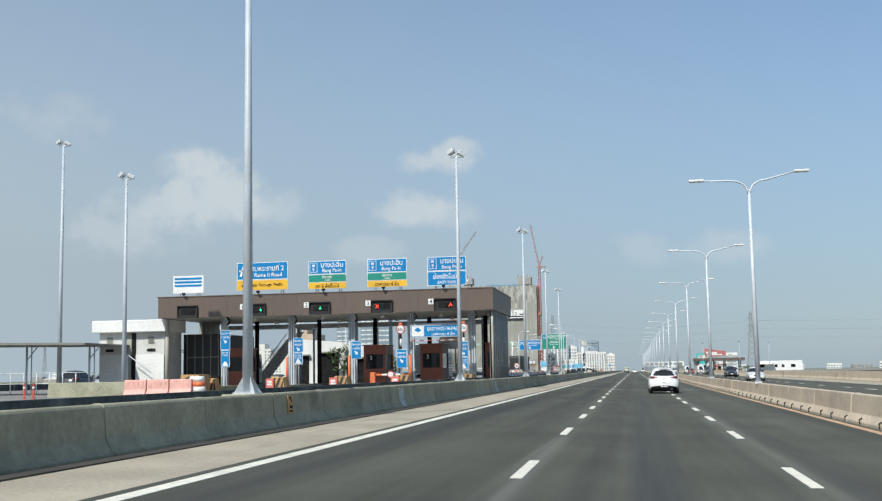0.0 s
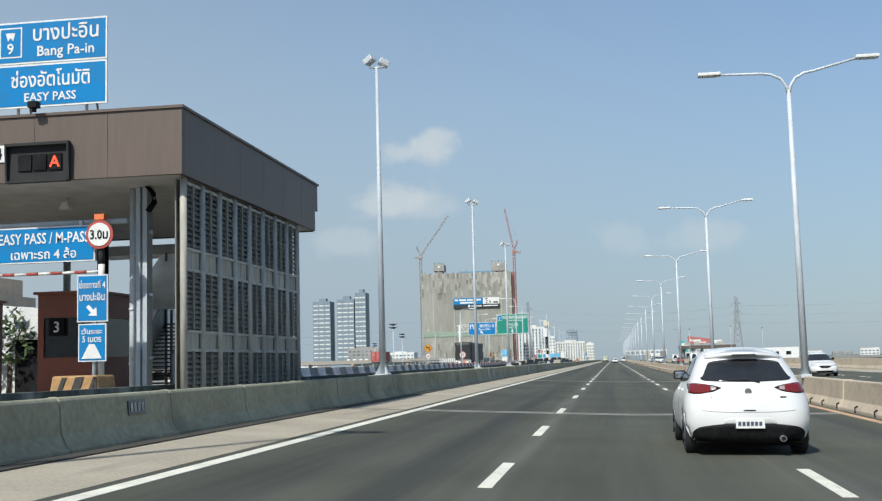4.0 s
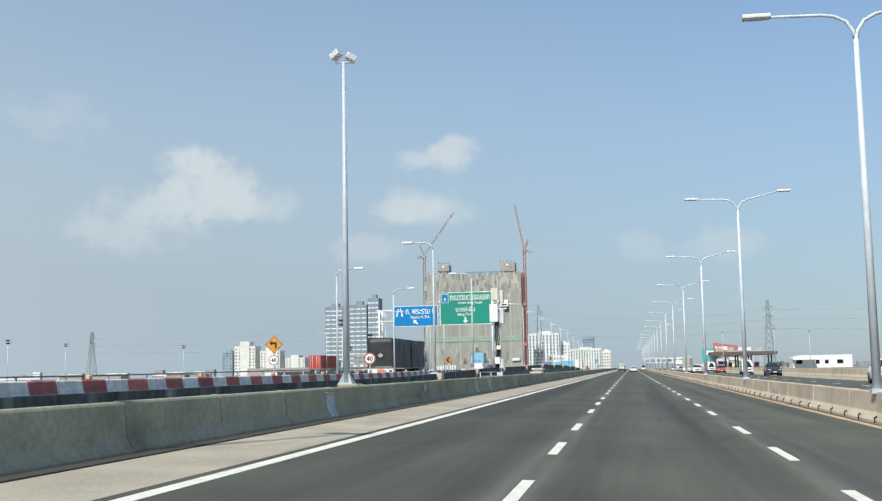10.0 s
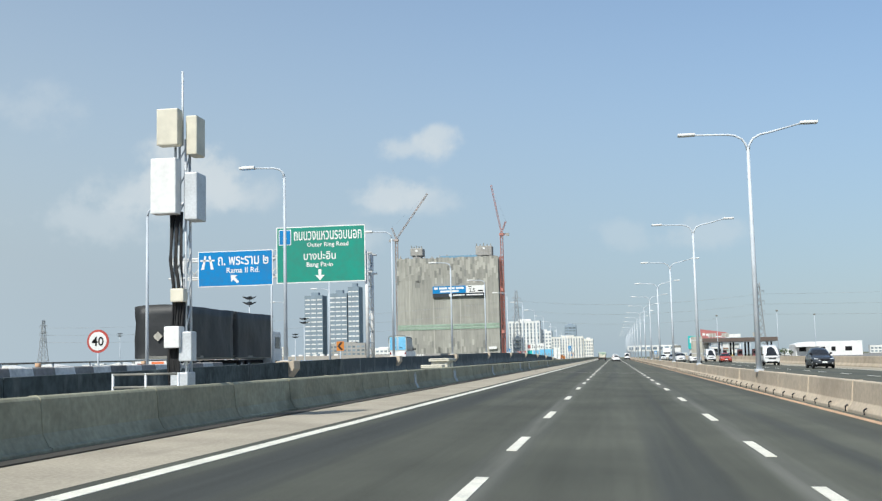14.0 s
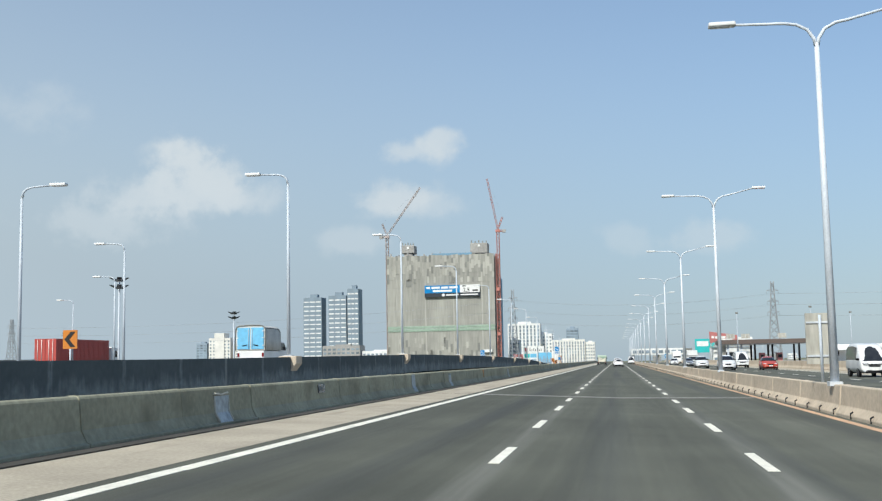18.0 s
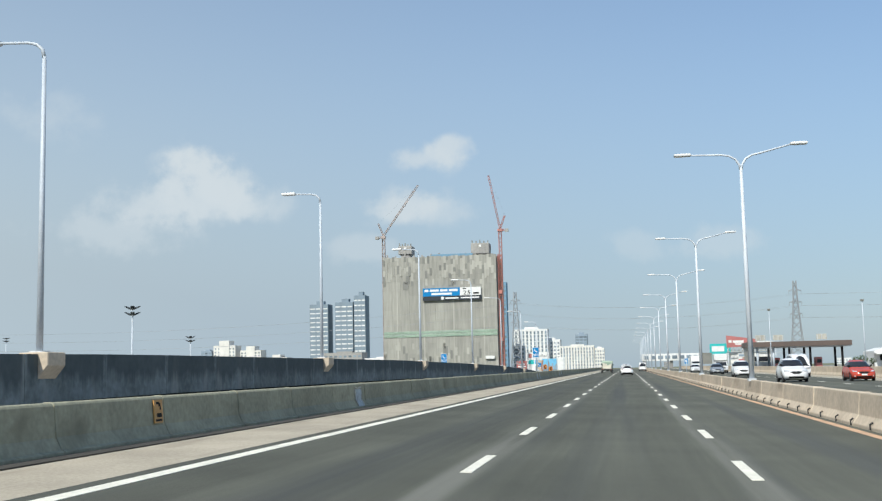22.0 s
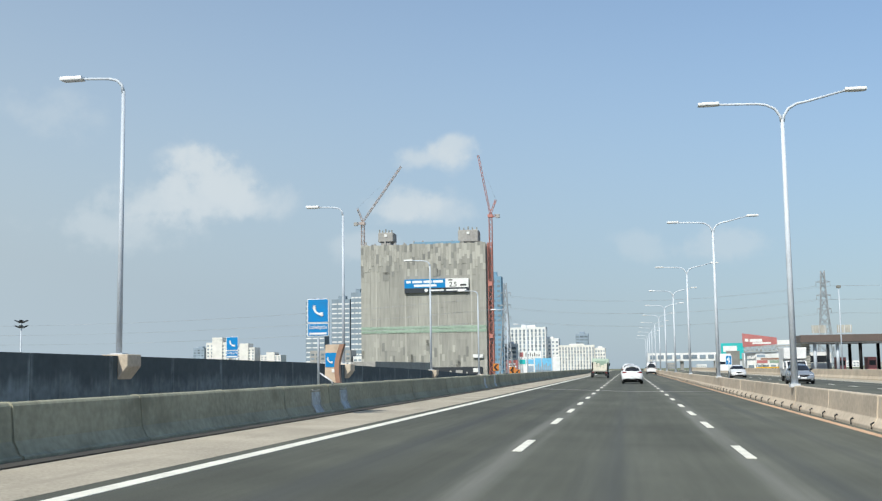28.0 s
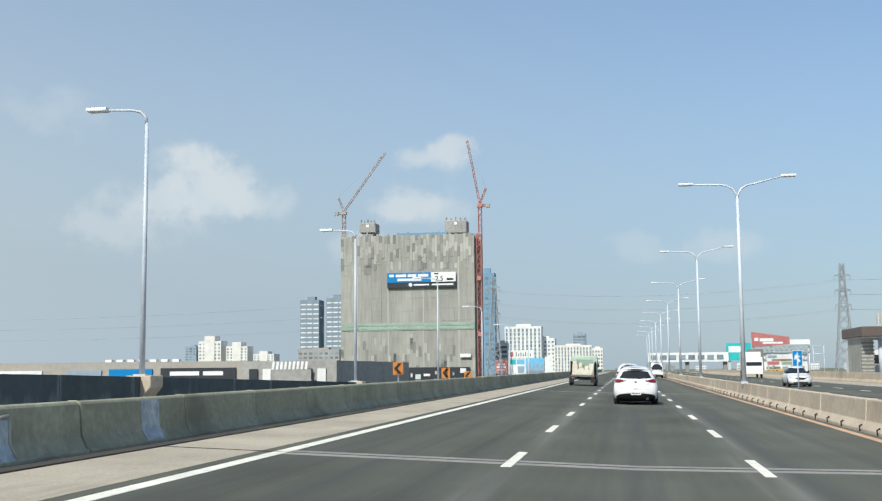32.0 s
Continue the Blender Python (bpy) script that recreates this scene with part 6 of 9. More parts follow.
lettering("Rama II Rd.", 0.3, M_WHITE, g, (x0 + 2.6, y - 0.008, z1 - 1.08), 1.9)
arrow(g, x0 + 2.1, y, z0 + 0.42, 0.6, 45, M_WHITE)

# warning and speed signs on the ramp
e = thing("warning_sign", "amber diamond curve warning sign above a round speed sign", "road sign", at=(-22.0, 164.8, ramp_z(164.8)))
bm = B()
tube(bm, [(0, 0.05, 0), (0, 0.05, 3.2)], 0.045, 8)
part("post", bm, M_POLE, e)
bm = B()
prism(bm, [(-0.6, 2.82), (0, 2.22), (0.6, 2.82), (0, 3.42)], "y", 0.004, 0.03)
diamond = part("diamond", bm, M_BLACK, e)
bm = B()
prism(bm, [(-0.56, 2.82), (0, 2.26), (0.56, 2.82), (0, 3.38)], "y", -0.004, 0.003)
part("sheet", bm, M_AMBER, diamond, "amber reflective sheet")
bm = B()
box(bm, 0.08, 0.2, -0.014, -0.006, 2.56, 2.86)
box(bm, -0.14, 0.2, -0.014, -0.006, 2.86, 2.98)
prism(bm, [(-0.32, 2.92), (-0.13, 3.08), (-0.13, 2.76)], "y", -0.014, -0.006)
part("arrow", bm, M_BLACK, e)
bm = B()
tube(bm, [(0, 0.0, 1.8), (0, 0.03, 1.8)], 0.335, 20)
part("disc_rim", bm, M_REDBOX, e)
bm = B()
tube(bm, [(0, -0.012, 1.8), (0, -0.002, 1.8)], 0.29, 20)
part("disc_face", bm, M_WHITE, e)
lettering("40", 0.26, M_PLASTIC, e, (0, -0.012, 1.8))
e = thing("speed_sign", "round white speed limit sign with a red rim", "road sign", at=(-20.3, 185.0, ramp_z(185.0)))
bm = B()
tube(bm, [(0, 0.05, 0), (0, 0.05, 2.2)], 0.045, 8)
part("post", bm, M_POLE, e)
bm = B()
tube(bm, [(0, 0.0, 1.9), (0, 0.03, 1.9)], 0.5, 24)
part("disc_rim", bm, M_REDBOX, e)
bm = B()
tube(bm, [(0, -0.012, 1.9), (0, -0.002, 1.9)], 0.4, 24)
part("disc_face", bm, M_WHITE, e)
lettering("40", 0.4, M_PLASTIC, e, (0, -0.012, 1.9))


def chevron(x, y, z, s, h):
    e = thing("chevron_sign", "orange chevron board with a black arrow at the ramp's bend", "road sign", "chevron boards", at=(x, y, z))
    bm = B()
    tube(bm, [(0, 0.05, 0), (0, 0.05, h + s * 0.8)], 0.045, 8)
    part("post", bm, M_POLE, e)
    bm = B()
    panel(bm, -s * 0.45, s * 0.45, 0, h, h + s * 1.1, 0.03)
    part("board", bm, M_ORANGE_SIGN, e)
    bm = B()
    c = h + s * 0.55
    prism(bm, [(-0.36 * s, c), (0.04 * s, c + 0.45 * s), (0.34 * s, c + 0.45 * s), (-0.05 * s, c), (0.34 * s, c - 0.45 * s), (0.04 * s, c - 0.45 * s)], "y", -0.014, -0.006)
    part("arrow", bm, M_BLACK, e)


chevron(-21.3, 231.6, ramp_z(231.6), 0.72, 2.3 - ramp_z(231.6))
for x, y, size, mid in ((-11.1, 413, 0.66, 1.5), (-11.47, 432, 0.70, 1.17), (-13.12, 455, 0.76, 0.8)):
    chevron(x, y, ramp_z(y), size, mid - 0.55 * size - ramp_z(y))
e = thing("route_sign", "blue sign with a white arrow beyond the median", "road sign", at=(11.7, 420, -0.07))
bm = B()
tube(bm, [(0, -0.05, 0), (0, -0.05, 2.3)], 0.045, 8)
part("post", bm, M_POLE, e)
framed(e, -0.3, 0.3, 0, 1.5, 2.45, M_BLUE, 0.03)
arrow(e, 0, 0, 1.98, 0.5, 30, M_WHITE)
e = thing("median_sign", "grey back of an upright sign on the median barrier", "road sign", at=(7.2, 219.2, ZR + 0.735))
bm = B()
tube(bm, [(0, -0.04, 0), (0, -0.04, 1.85)], 0.04, 8)
part("post", bm, M_POLE, e)
bm = B()
panel(bm, -0.38, 0.38, 0.02, 0.5, 1.9, 0.04)
part("board", bm, M_LPANEL, e)
bm = B()
for z in (0.7, 1.62):
    box(bm, -0.36, 0.36, -0.012, 0.018, z, z + 0.05)
part("brace", bm, M_STEEL, e)

# ---- vehicles ----
# stations from the rear bumper forwards: y, floor z, sill half-width, waist z, waist half-width, belt z, belt half-width, top z, top half-width
VAN = ((0.00, 0.40, 0.74, 0.70, 0.83, 1.05, 0.83, 1.12, 0.78), (0.05, 0.28, 0.82, 0.70, 0.87, 1.10, 0.86, 1.60, 0.80), (0.16, 0.24, 0.83, 0.70, 0.88, 1.12, 0.87, 2.02, 0.78), (0.50, 0.22, 0.84, 0.70, 0.88, 1.12, 0.87, 2.20, 0.78),
       (1.60, 0.22, 0.84, 0.70, 0.88, 1.12, 0.87, 2.24, 0.78), (2.80, 0.22, 0.84, 0.70, 0.88, 1.12, 0.87, 2.22, 0.78), (3.55, 0.22, 0.84, 0.70, 0.88, 1.12, 0.87, 2.08, 0.76), (4.18, 0.22, 0.84, 0.68, 0.87, 1.10, 0.85, 1.52, 0.78),
       (4.55, 0.24, 0.83, 0.66, 0.86, 1.02, 0.82, 1.16, 0.74), (4.72, 0.28, 0.80, 0.62, 0.83, 0.92, 0.80, 1.00, 0.70), (4.80, 0.34, 0.72, 0.56, 0.76, 0.80, 0.74, 0.88, 0.64))


def loft(stations):
    """Rings of points from the sill over the roof to the other sill."""
    rings = []
    for y, zb, wb, zm, wm, ze, we, zt, wt in stations:
        half = [(wb, zb), (wm, zm), (we, ze), (wt + (we - wt) * 0.12, zt - (zt - ze) * 0.14), (wt * 0.86, zt), (0, zt + 0.018)]
        rings.append([(x, y, z) for x, z in half] + [(-x, y, z) for x, z in reversed(half[:-1])])
    return rings


def skin(rings, faces=None, sharp=0.0):
    bm = B()
    rows = [[bm.verts.new(p) for p in r] for r in rings]
    n = len(rings[0])
    for i in range(len(rows) - 1):
        for j in range(n - 1):
            if faces is None or (i, j) in faces:
                bm.faces.new((rows[i][j], rows[i][j + 1], rows[i + 1][j + 1], rows[i + 1][j]))
    if faces is None:
        for i in range(len(rows) - 1):
            bm.faces.new((rows[i][n - 1], rows[i][0], rows[i + 1][0], rows[i + 1][n - 1]))
        bm.faces.new(rows[0])
        bm.faces.new(rows[-1][::-1])
        crease = bm.edges.layers.float.new("crease_edge")
        for e in bm.edges:
            for a, b in zip(rows, rows[1:]):
                for j in (2, 4, 6, 8):
                    if e.verts[0] in (a[j], b[j]) and e.verts[1] in (a[j], b[j]):
                        e[crease] = sharp
    for v in [v for v in bm.verts if not v.link_faces]:
        bm.verts.remove(v)
    for f in bm.faces:
        f.smooth = True
    bmesh.ops.recalc_face_normals(bm, faces=bm.faces)
    return bm


def pushed(bm, d):
    bm.normal_update()
    for v, n in [(v, v.normal.copy()) for v in bm.verts]:
        v.co += n * d
    return bm


def wheel(e, x, y, r, rim=M_RIM):
    s = 1 if x > 0 else -1
    bm = B()
    tube(bm, [(x - s * 0.2, y, r), (x - s * 0.17, y, r), (x - s * 0.02, y, r), (x, y, r)], [r * 0.9, r, r, r * 0.9], 22)
    w = part("wheel", bm, M_BLACK, e)
    bm = B()
    tube(bm, [(x - s * 0.01, y, r), (x + s * 0.006, y, r)], [r * 0.66, r * 0.6], 18)
    part("rim", bm, rim, w)
    for k in range(5):
        bm = B()
        a = 2 * math.pi * k / 5
        tube(bm, [(x + s * 0.008, y, r), (x + s * 0.008, y + r * 0.6 * math.cos(a), r + r * 0.6 * math.sin(a))], r * 0.07, 5)
        part("spoke", bm, M_BLACK, w)


def van_car(name, label, stations, paint, axles, r=0.31, cat="van"):
    e = thing(name, label, cat)
    rings = loft(stations)
    n = len(stations)
    body = part("body", skin(rings, None, 0.75), paint, e)
    mod = body.modifiers.new("round", "SUBSURF")
    mod.levels = mod.render_levels = 2
    tops = [s[7] for s in stations]
    roof = [i for i in range(n) if tops[i] > max(tops) * 0.93]
    r0, r1 = roof[0], roof[-1]
    back0 = max(i for i in range(n) if i < r0 and tops[i] < stations[i][5] * 1.2)
    front1 = min(i for i in range(n) if i > r1 and tops[i] < stations[i][5] * 1.12)

    def glass(nm, i0, i1, j_list, inset, parent=e, mtl=M_GLASS):
        bm = skin(rings, {(i, j) for i in range(i0, i1) for j in j_list})
        mid = Vector((0, 0, 0))
        for v in bm.verts:
            mid += v.co
        mid /= max(1, len(bm.verts))
        pushed(bm, 0.012)
        for v in bm.verts:
            v.co = mid + (v.co - mid) * inset + Vector((0, 0, 0))
        ob = part(nm, bm, mtl, parent)
        md = ob.modifiers.new("round", "SUBSURF")
        md.levels = md.render_levels = 2
        md.boundary_smooth = "PRESERVE_CORNERS"
        return ob

    glass("rear_window", back0, r0, (3, 4, 5, 6), 0.93)
    glass("windscreen", r1, front1, (3, 4, 5, 6), 0.94)
    for js in ((2,), (7,)):
        glass("side_window", r0 - 1 if r0 > 1 else r0, r1 + 1, js, 0.95)
    L = stations[-1][0]
    for y in axles:
        for s in (-1, 1):
            wm = max(st[4] for st in stations)
            # black disc paints the shade of the wheel arch, which isn't hollowed out
            bm = B()
            tube(bm, [(s * (wm - 0.14), y, r + 0.01), (s * (wm - 0.028), y, r + 0.01)], r * 1.14, 22)
            part("wheel_arch", bm, M_PLASTIC, e)
            wheel(e, s * (wm - 0.02), y, r)
    st = stations[1]
    wb, ze = st[4], st[5]
    for s in (-1, 1):
        bm = B()
        prism(bm, [(s * 0.47, ze - 0.10), (s * 0.76, ze - 0.145), (s * 0.80, ze - 0.04), (s * 0.80, ze + 0.0), (s * 0.60, ze - 0.01)], "y", st[0] - 0.06, 0.34)
        bevel(bm, 0.015, 2)
        t = part("tail_light", bm, M_TAIL, e)
        bm = B()
        prism(bm, [(s * 0.49, ze - 0.092), (s * 0.57, ze - 0.105), (s * 0.585, ze - 0.035), (s * 0.555, ze - 0.045)], "y", st[0] - 0.066, 0.02)
        part("reverse_lamp", bm, M_LENS, t)
        f = stations[-2]
        bm = B()
        prism(bm, [(s * 0.40, f[5] - 0.1), (s * 0.68, f[5] - 0.08), (s * 0.72, f[5] + 0.03), (s * 0.46, f[5] - 0.0)], "y", f[0] - 0.12, f[0] + 0.13)
        bevel(bm, 0.015, 2)
        light = part("headlight", bm, M_LENS, e)
        bm = B()
        prism(bm, [(s * 0.36, f[5] - 0.12), (s * 0.70, f[5] - 0.105), (s * 0.75, f[5] + 0.04), (s * 0.44, f[5] + 0.012)], "y", f[0] - 0.14, f[0] + 0.1)
        part("housing", bm, M_PLASTIC, light)
        mi = min(range(n), key=lambda i: abs(stations[i][0] - (stations[front1][0] - 0.45)))
        sm = stations[mi]
        bm = B()
        box(bm, min(s * (sm[6] - 0.02), s * (sm[6] + 0.19)), max(s * (sm[6] - 0.02), s * (sm[6] + 0.19)), sm[0] - 0.07, sm[0] + 0.07, sm[5] + 0.0, sm[5] + 0.15)
        bevel(bm, 0.035, 2)
        part("mirror", bm, M_PLASTIC if paint is M_CARW else paint, e)
    # lower rear bumper, plate, exhaust, grille
    bm = B()
    prism(bm, [(-0.70, 0.20), (0.70, 0.20), (0.79, 0.30), (0.70, 0.45), (0.46, 0.515), (-0.46, 0.515), (-0.70, 0.45), (-0.79, 0.30)], "y", -0.03, 0.35)
    bevel(bm, 0.03, 2)
    part("lower_bumper", bm, M_PLASTIC, e)
    bm = B()
    panel(bm, -0.19, 0.19, -0.05, 0.47, 0.60, 0.018)
    plate = part("number_plate", bm, M_WHITE, e)
    for q in range(6):
        bars(plate, -0.165 + 0.056 * q, -0.125 + 0.056 * q, -0.05, 0.505, 0.565, M_CARD, 1)
    bm = B()
    tube(bm, [(0.46, -0.05, 0.34), (0.46, 0.1, 0.34)], 0.045, 12)
    part("exhaust", bm, M_RIM, e)
    zf = stations[-2][5]
    bm = B()
    prism(bm, [(-0.52, 0.26), (0.52, 0.26), (0.60, 0.36), (0.46, 0.46), (-0.46, 0.46), (-0.60, 0.36)], "y", L - 0.2, L + 0.02)
    bevel(bm, 0.02, 1)
    part("lower_intake", bm, M_PLASTIC, e)
    bm = B()
    prism(bm, [(-0.34, zf - 0.24), (0.34, zf - 0.24), (0.42, zf - 0.05), (-0.42, zf - 0.05)], "y", L - 0.25, L + 0.012)
    part("grille", bm, M_PLASTIC, e)
    bm = B()
    box(bm, -0.37, 0.37, L + 0.012, L + 0.022, zf - 0.14, zf - 0.115)
    part("grille_bar", bm, M_RIM, e)
    for s in (-1, 1):
        bm = B()
        tube(bm, [(s * 0.62, L - 0.2, 0.4), (s * 0.62, L - 0.02, 0.4)], 0.055, 10)
        part("fog_light", bm, M_LENS, e)
    bm = B()
    panel(bm, -0.2, 0.2, 0, 0, 0.12, 0.015)
    part("number_plate", bm, M_WHITE, e, "", pose(0, L + 0.035, 0.44, 0, 0, 180))
    return e


# ---- rounded car bodies: half-width, rear and front end at each height ----
HATCH_SIDE = ((0.18, 0.72), (0.24, 0.79), (0.34, 0.83), (0.48, 0.85), (0.62, 0.85), (0.76, 0.835), (0.88, 0.80), (0.96, 0.772), (1.02, 0.745), (1.12, 0.705), (1.22, 0.66), (1.32, 0.61), (1.39, 0.55), (1.44, 0.47), (1.475, 0.34), (1.492, 0.18), (1.497, 0.05))
HATCH_REAR = ((0.18, 0.16), (0.24, 0.08), (0.34, 0.03), (0.44, 0.0), (0.60, 0.0), (0.72, 0.03), (0.84, 0.075), (0.92, 0.12), (0.98, 0.17), (1.04, 0.24), (1.14, 0.36), (1.24, 0.47), (1.32, 0.55), (1.39, 0.62), (1.44, 0.74), (1.475, 0.95), (1.492, 1.2), (1.497, 1.38))
HATCH_NOSE = ((0.18, 3.88), (0.30, 4.03), (0.45, 4.06), (0.58, 4.03), (0.68, 3.95), (0.76, 3.80), (0.84, 3.50), (0.90, 3.18), (0.95, 2.98), (1.04, 2.82), (1.18, 2.54), (1.30, 2.30), (1.39, 2.08), (1.44, 1.90), (1.475, 1.72), (1.492, 1.55), (1.497, 1.45))


def curve(table, z):
    """Smooth value of a table at height z."""
    n = len(table)
    k = max(0, min(n - 2, sum(1 for q in table if q[0] <= z) - 1))
    slope_at = lambda i: (table[min(i + 1, n - 1)][1] - table[max(i - 1, 0)][1]) / (table[min(i + 1, n - 1)][0] - table[max(i - 1, 0)][0])
    (a, p), (b, q) = table[k], table[k + 1]
    h = b - a
    t = max(0.0, min(1.0, (z - a) / h))
    return p * (1 + 2 * t) * (1 - t) ** 2 + slope_at(k) * h * t * (1 - t) ** 2 + q * t * t * (3 - 2 * t) + slope_at(k + 1) * h * t * t * (t - 1)


def rear_at(x, z):
    w = curve(HATCH_SIDE, z)
    return curve(HATCH_REAR, z) + min(0.55, w) * (1 - (1 - min(0.9999, abs(x) / w) ** 3.0) ** (1 / 3.0))


def nose_at(x, z):
    w = curve(HATCH_SIDE, z)
    return curve(HATCH_NOSE, z) - min(0.7, w) * (1 - (1 - min(0.9999, abs(x) / w) ** 2.6) ** (1 / 2.6))


def side_at(y, z):
    w, a, b = curve(HATCH_SIDE, z), curve(HATCH_REAR, z), curve(HATCH_NOSE, z)
    c, d = min(0.55, w), min(0.7, w)
    if y < a + c:
        return w * max(0.0, 1 - (1 - max(0.0, y - a) / c) ** 3.0) ** (1 / 3.0)
    if y > b - d:
        return w * max(0.0, 1 - (1 - max(0.0, b - y) / d) ** 2.6) ** (1 / 2.6)
    return w


def on_rear(x, z):
    return Vector((x, rear_at(x, z), z))


def on_nose(x, z):
    return Vector((x, nose_at(x, z), z))


def patch(where, rows, rise=0.006, deep=0.03):
    """A shaped piece lying on the body: rows of the two surface coordinates, with a turned-in rim."""
    bm = B()
    grid = []
    for row in rows:
        line = []
        for u, v in row:
            e = 0.004
            p = where(u, v)
            n = (where(u + e, v) - where(u - e, v)).cross(where(u, v + e) - where(u, v - e)).normalized()
            if n.dot(p - Vector((0, 1.9, 0.7))) < 0:
                n = -n
            line.append((p + n * rise, p - n * deep))
        grid.append(line)
    top = [[bm.verts.new(p) for p, q in line] for line in grid]
    for a, b in zip(top, top[1:]):
        for k in range(len(a) - 1):
            bm.faces.new((a[k], a[k + 1], b[k + 1], b[k])).smooth = True
    m, n = len(grid), len(grid[0])
    loop = [(0, k) for k in range(n)] + [(i, n - 1) for i in range(1, m)] + [(m - 1, k) for k in range(n - 2, -1, -1)] + [(i, 0) for i in range(m - 2, 0, -1)]
    low = [bm.verts.new(grid[i][k][1]) for i, k in loop]
    for k in range(len(loop)):
        (i0, k0), (i1, k1) = loop[k], loop[(k + 1) % len(loop)]
        bm.faces.new((top[i0][k0], top[i1][k1], low[(k + 1) % len(loop)], low[k]))
    bmesh.ops.recalc_face_normals(bm, faces=bm.faces)
    return bm


def spread(low, high, a, b, n, m):
    """Rows between two bounding curves low(u) and high(u), u from a to b."""
    us = [a + (b - a) * k / n for k in range(n + 1)]
    return [[(u, low(u) + (high(u) - low(u)) * i / m) for u in us] for i in range(m + 1)]


def line_of(*pts):
    return lambda u: curve(pts, u)


def car_body(axles, r):
    bm = B()
    levels = [0.18, 0.21, 0.24, 0.29, 0.34] + [0.34 + 0.035 * k for k in range(1, 30)] + [1.385, 1.41, 1.435, 1.455, 1.47, 1.482, 1.49, 1.495, 1.497]
    arcs = [math.sin(math.radians(90 * k / 12)) for k in range(13)]
    rows = []
    for z in levels:
        w = curve(HATCH_SIDE, z)
        a, b = rear_at(w * 0.9999, z), nose_at(w * 0.9999, z)
        half = [(w * q, rear_at(w * q, z)) for q in arcs] + [(w, a + (b - a) * k / 56) for k in range(1, 56)] + [(w * q, nose_at(w * q, z)) for q in reversed(arcs)]
        row = []
        for s, pts in ((1, half), (-1, half[-2:0:-1])):
            for x, y in pts:
                for ya in axles:
                    if math.hypot(y - ya, z - r) < r * 1.17 and x > 0.6:
                        x = 0.6
                row.append(bm.verts.new((s * x, y, z)))
        rows.append(row)
    n = len(rows[0])
    for p, q in zip(rows, rows[1:]):
        for k in range(n):
            bm.faces.new((p[k], p[(k + 1) % n], q[(k + 1) % n], q[k])).smooth = True
    for row in (rows[0], rows[-1]):
        bm.faces.new(row)
    bmesh.ops.recalc_face_normals(bm, faces=bm.faces)
    return bm


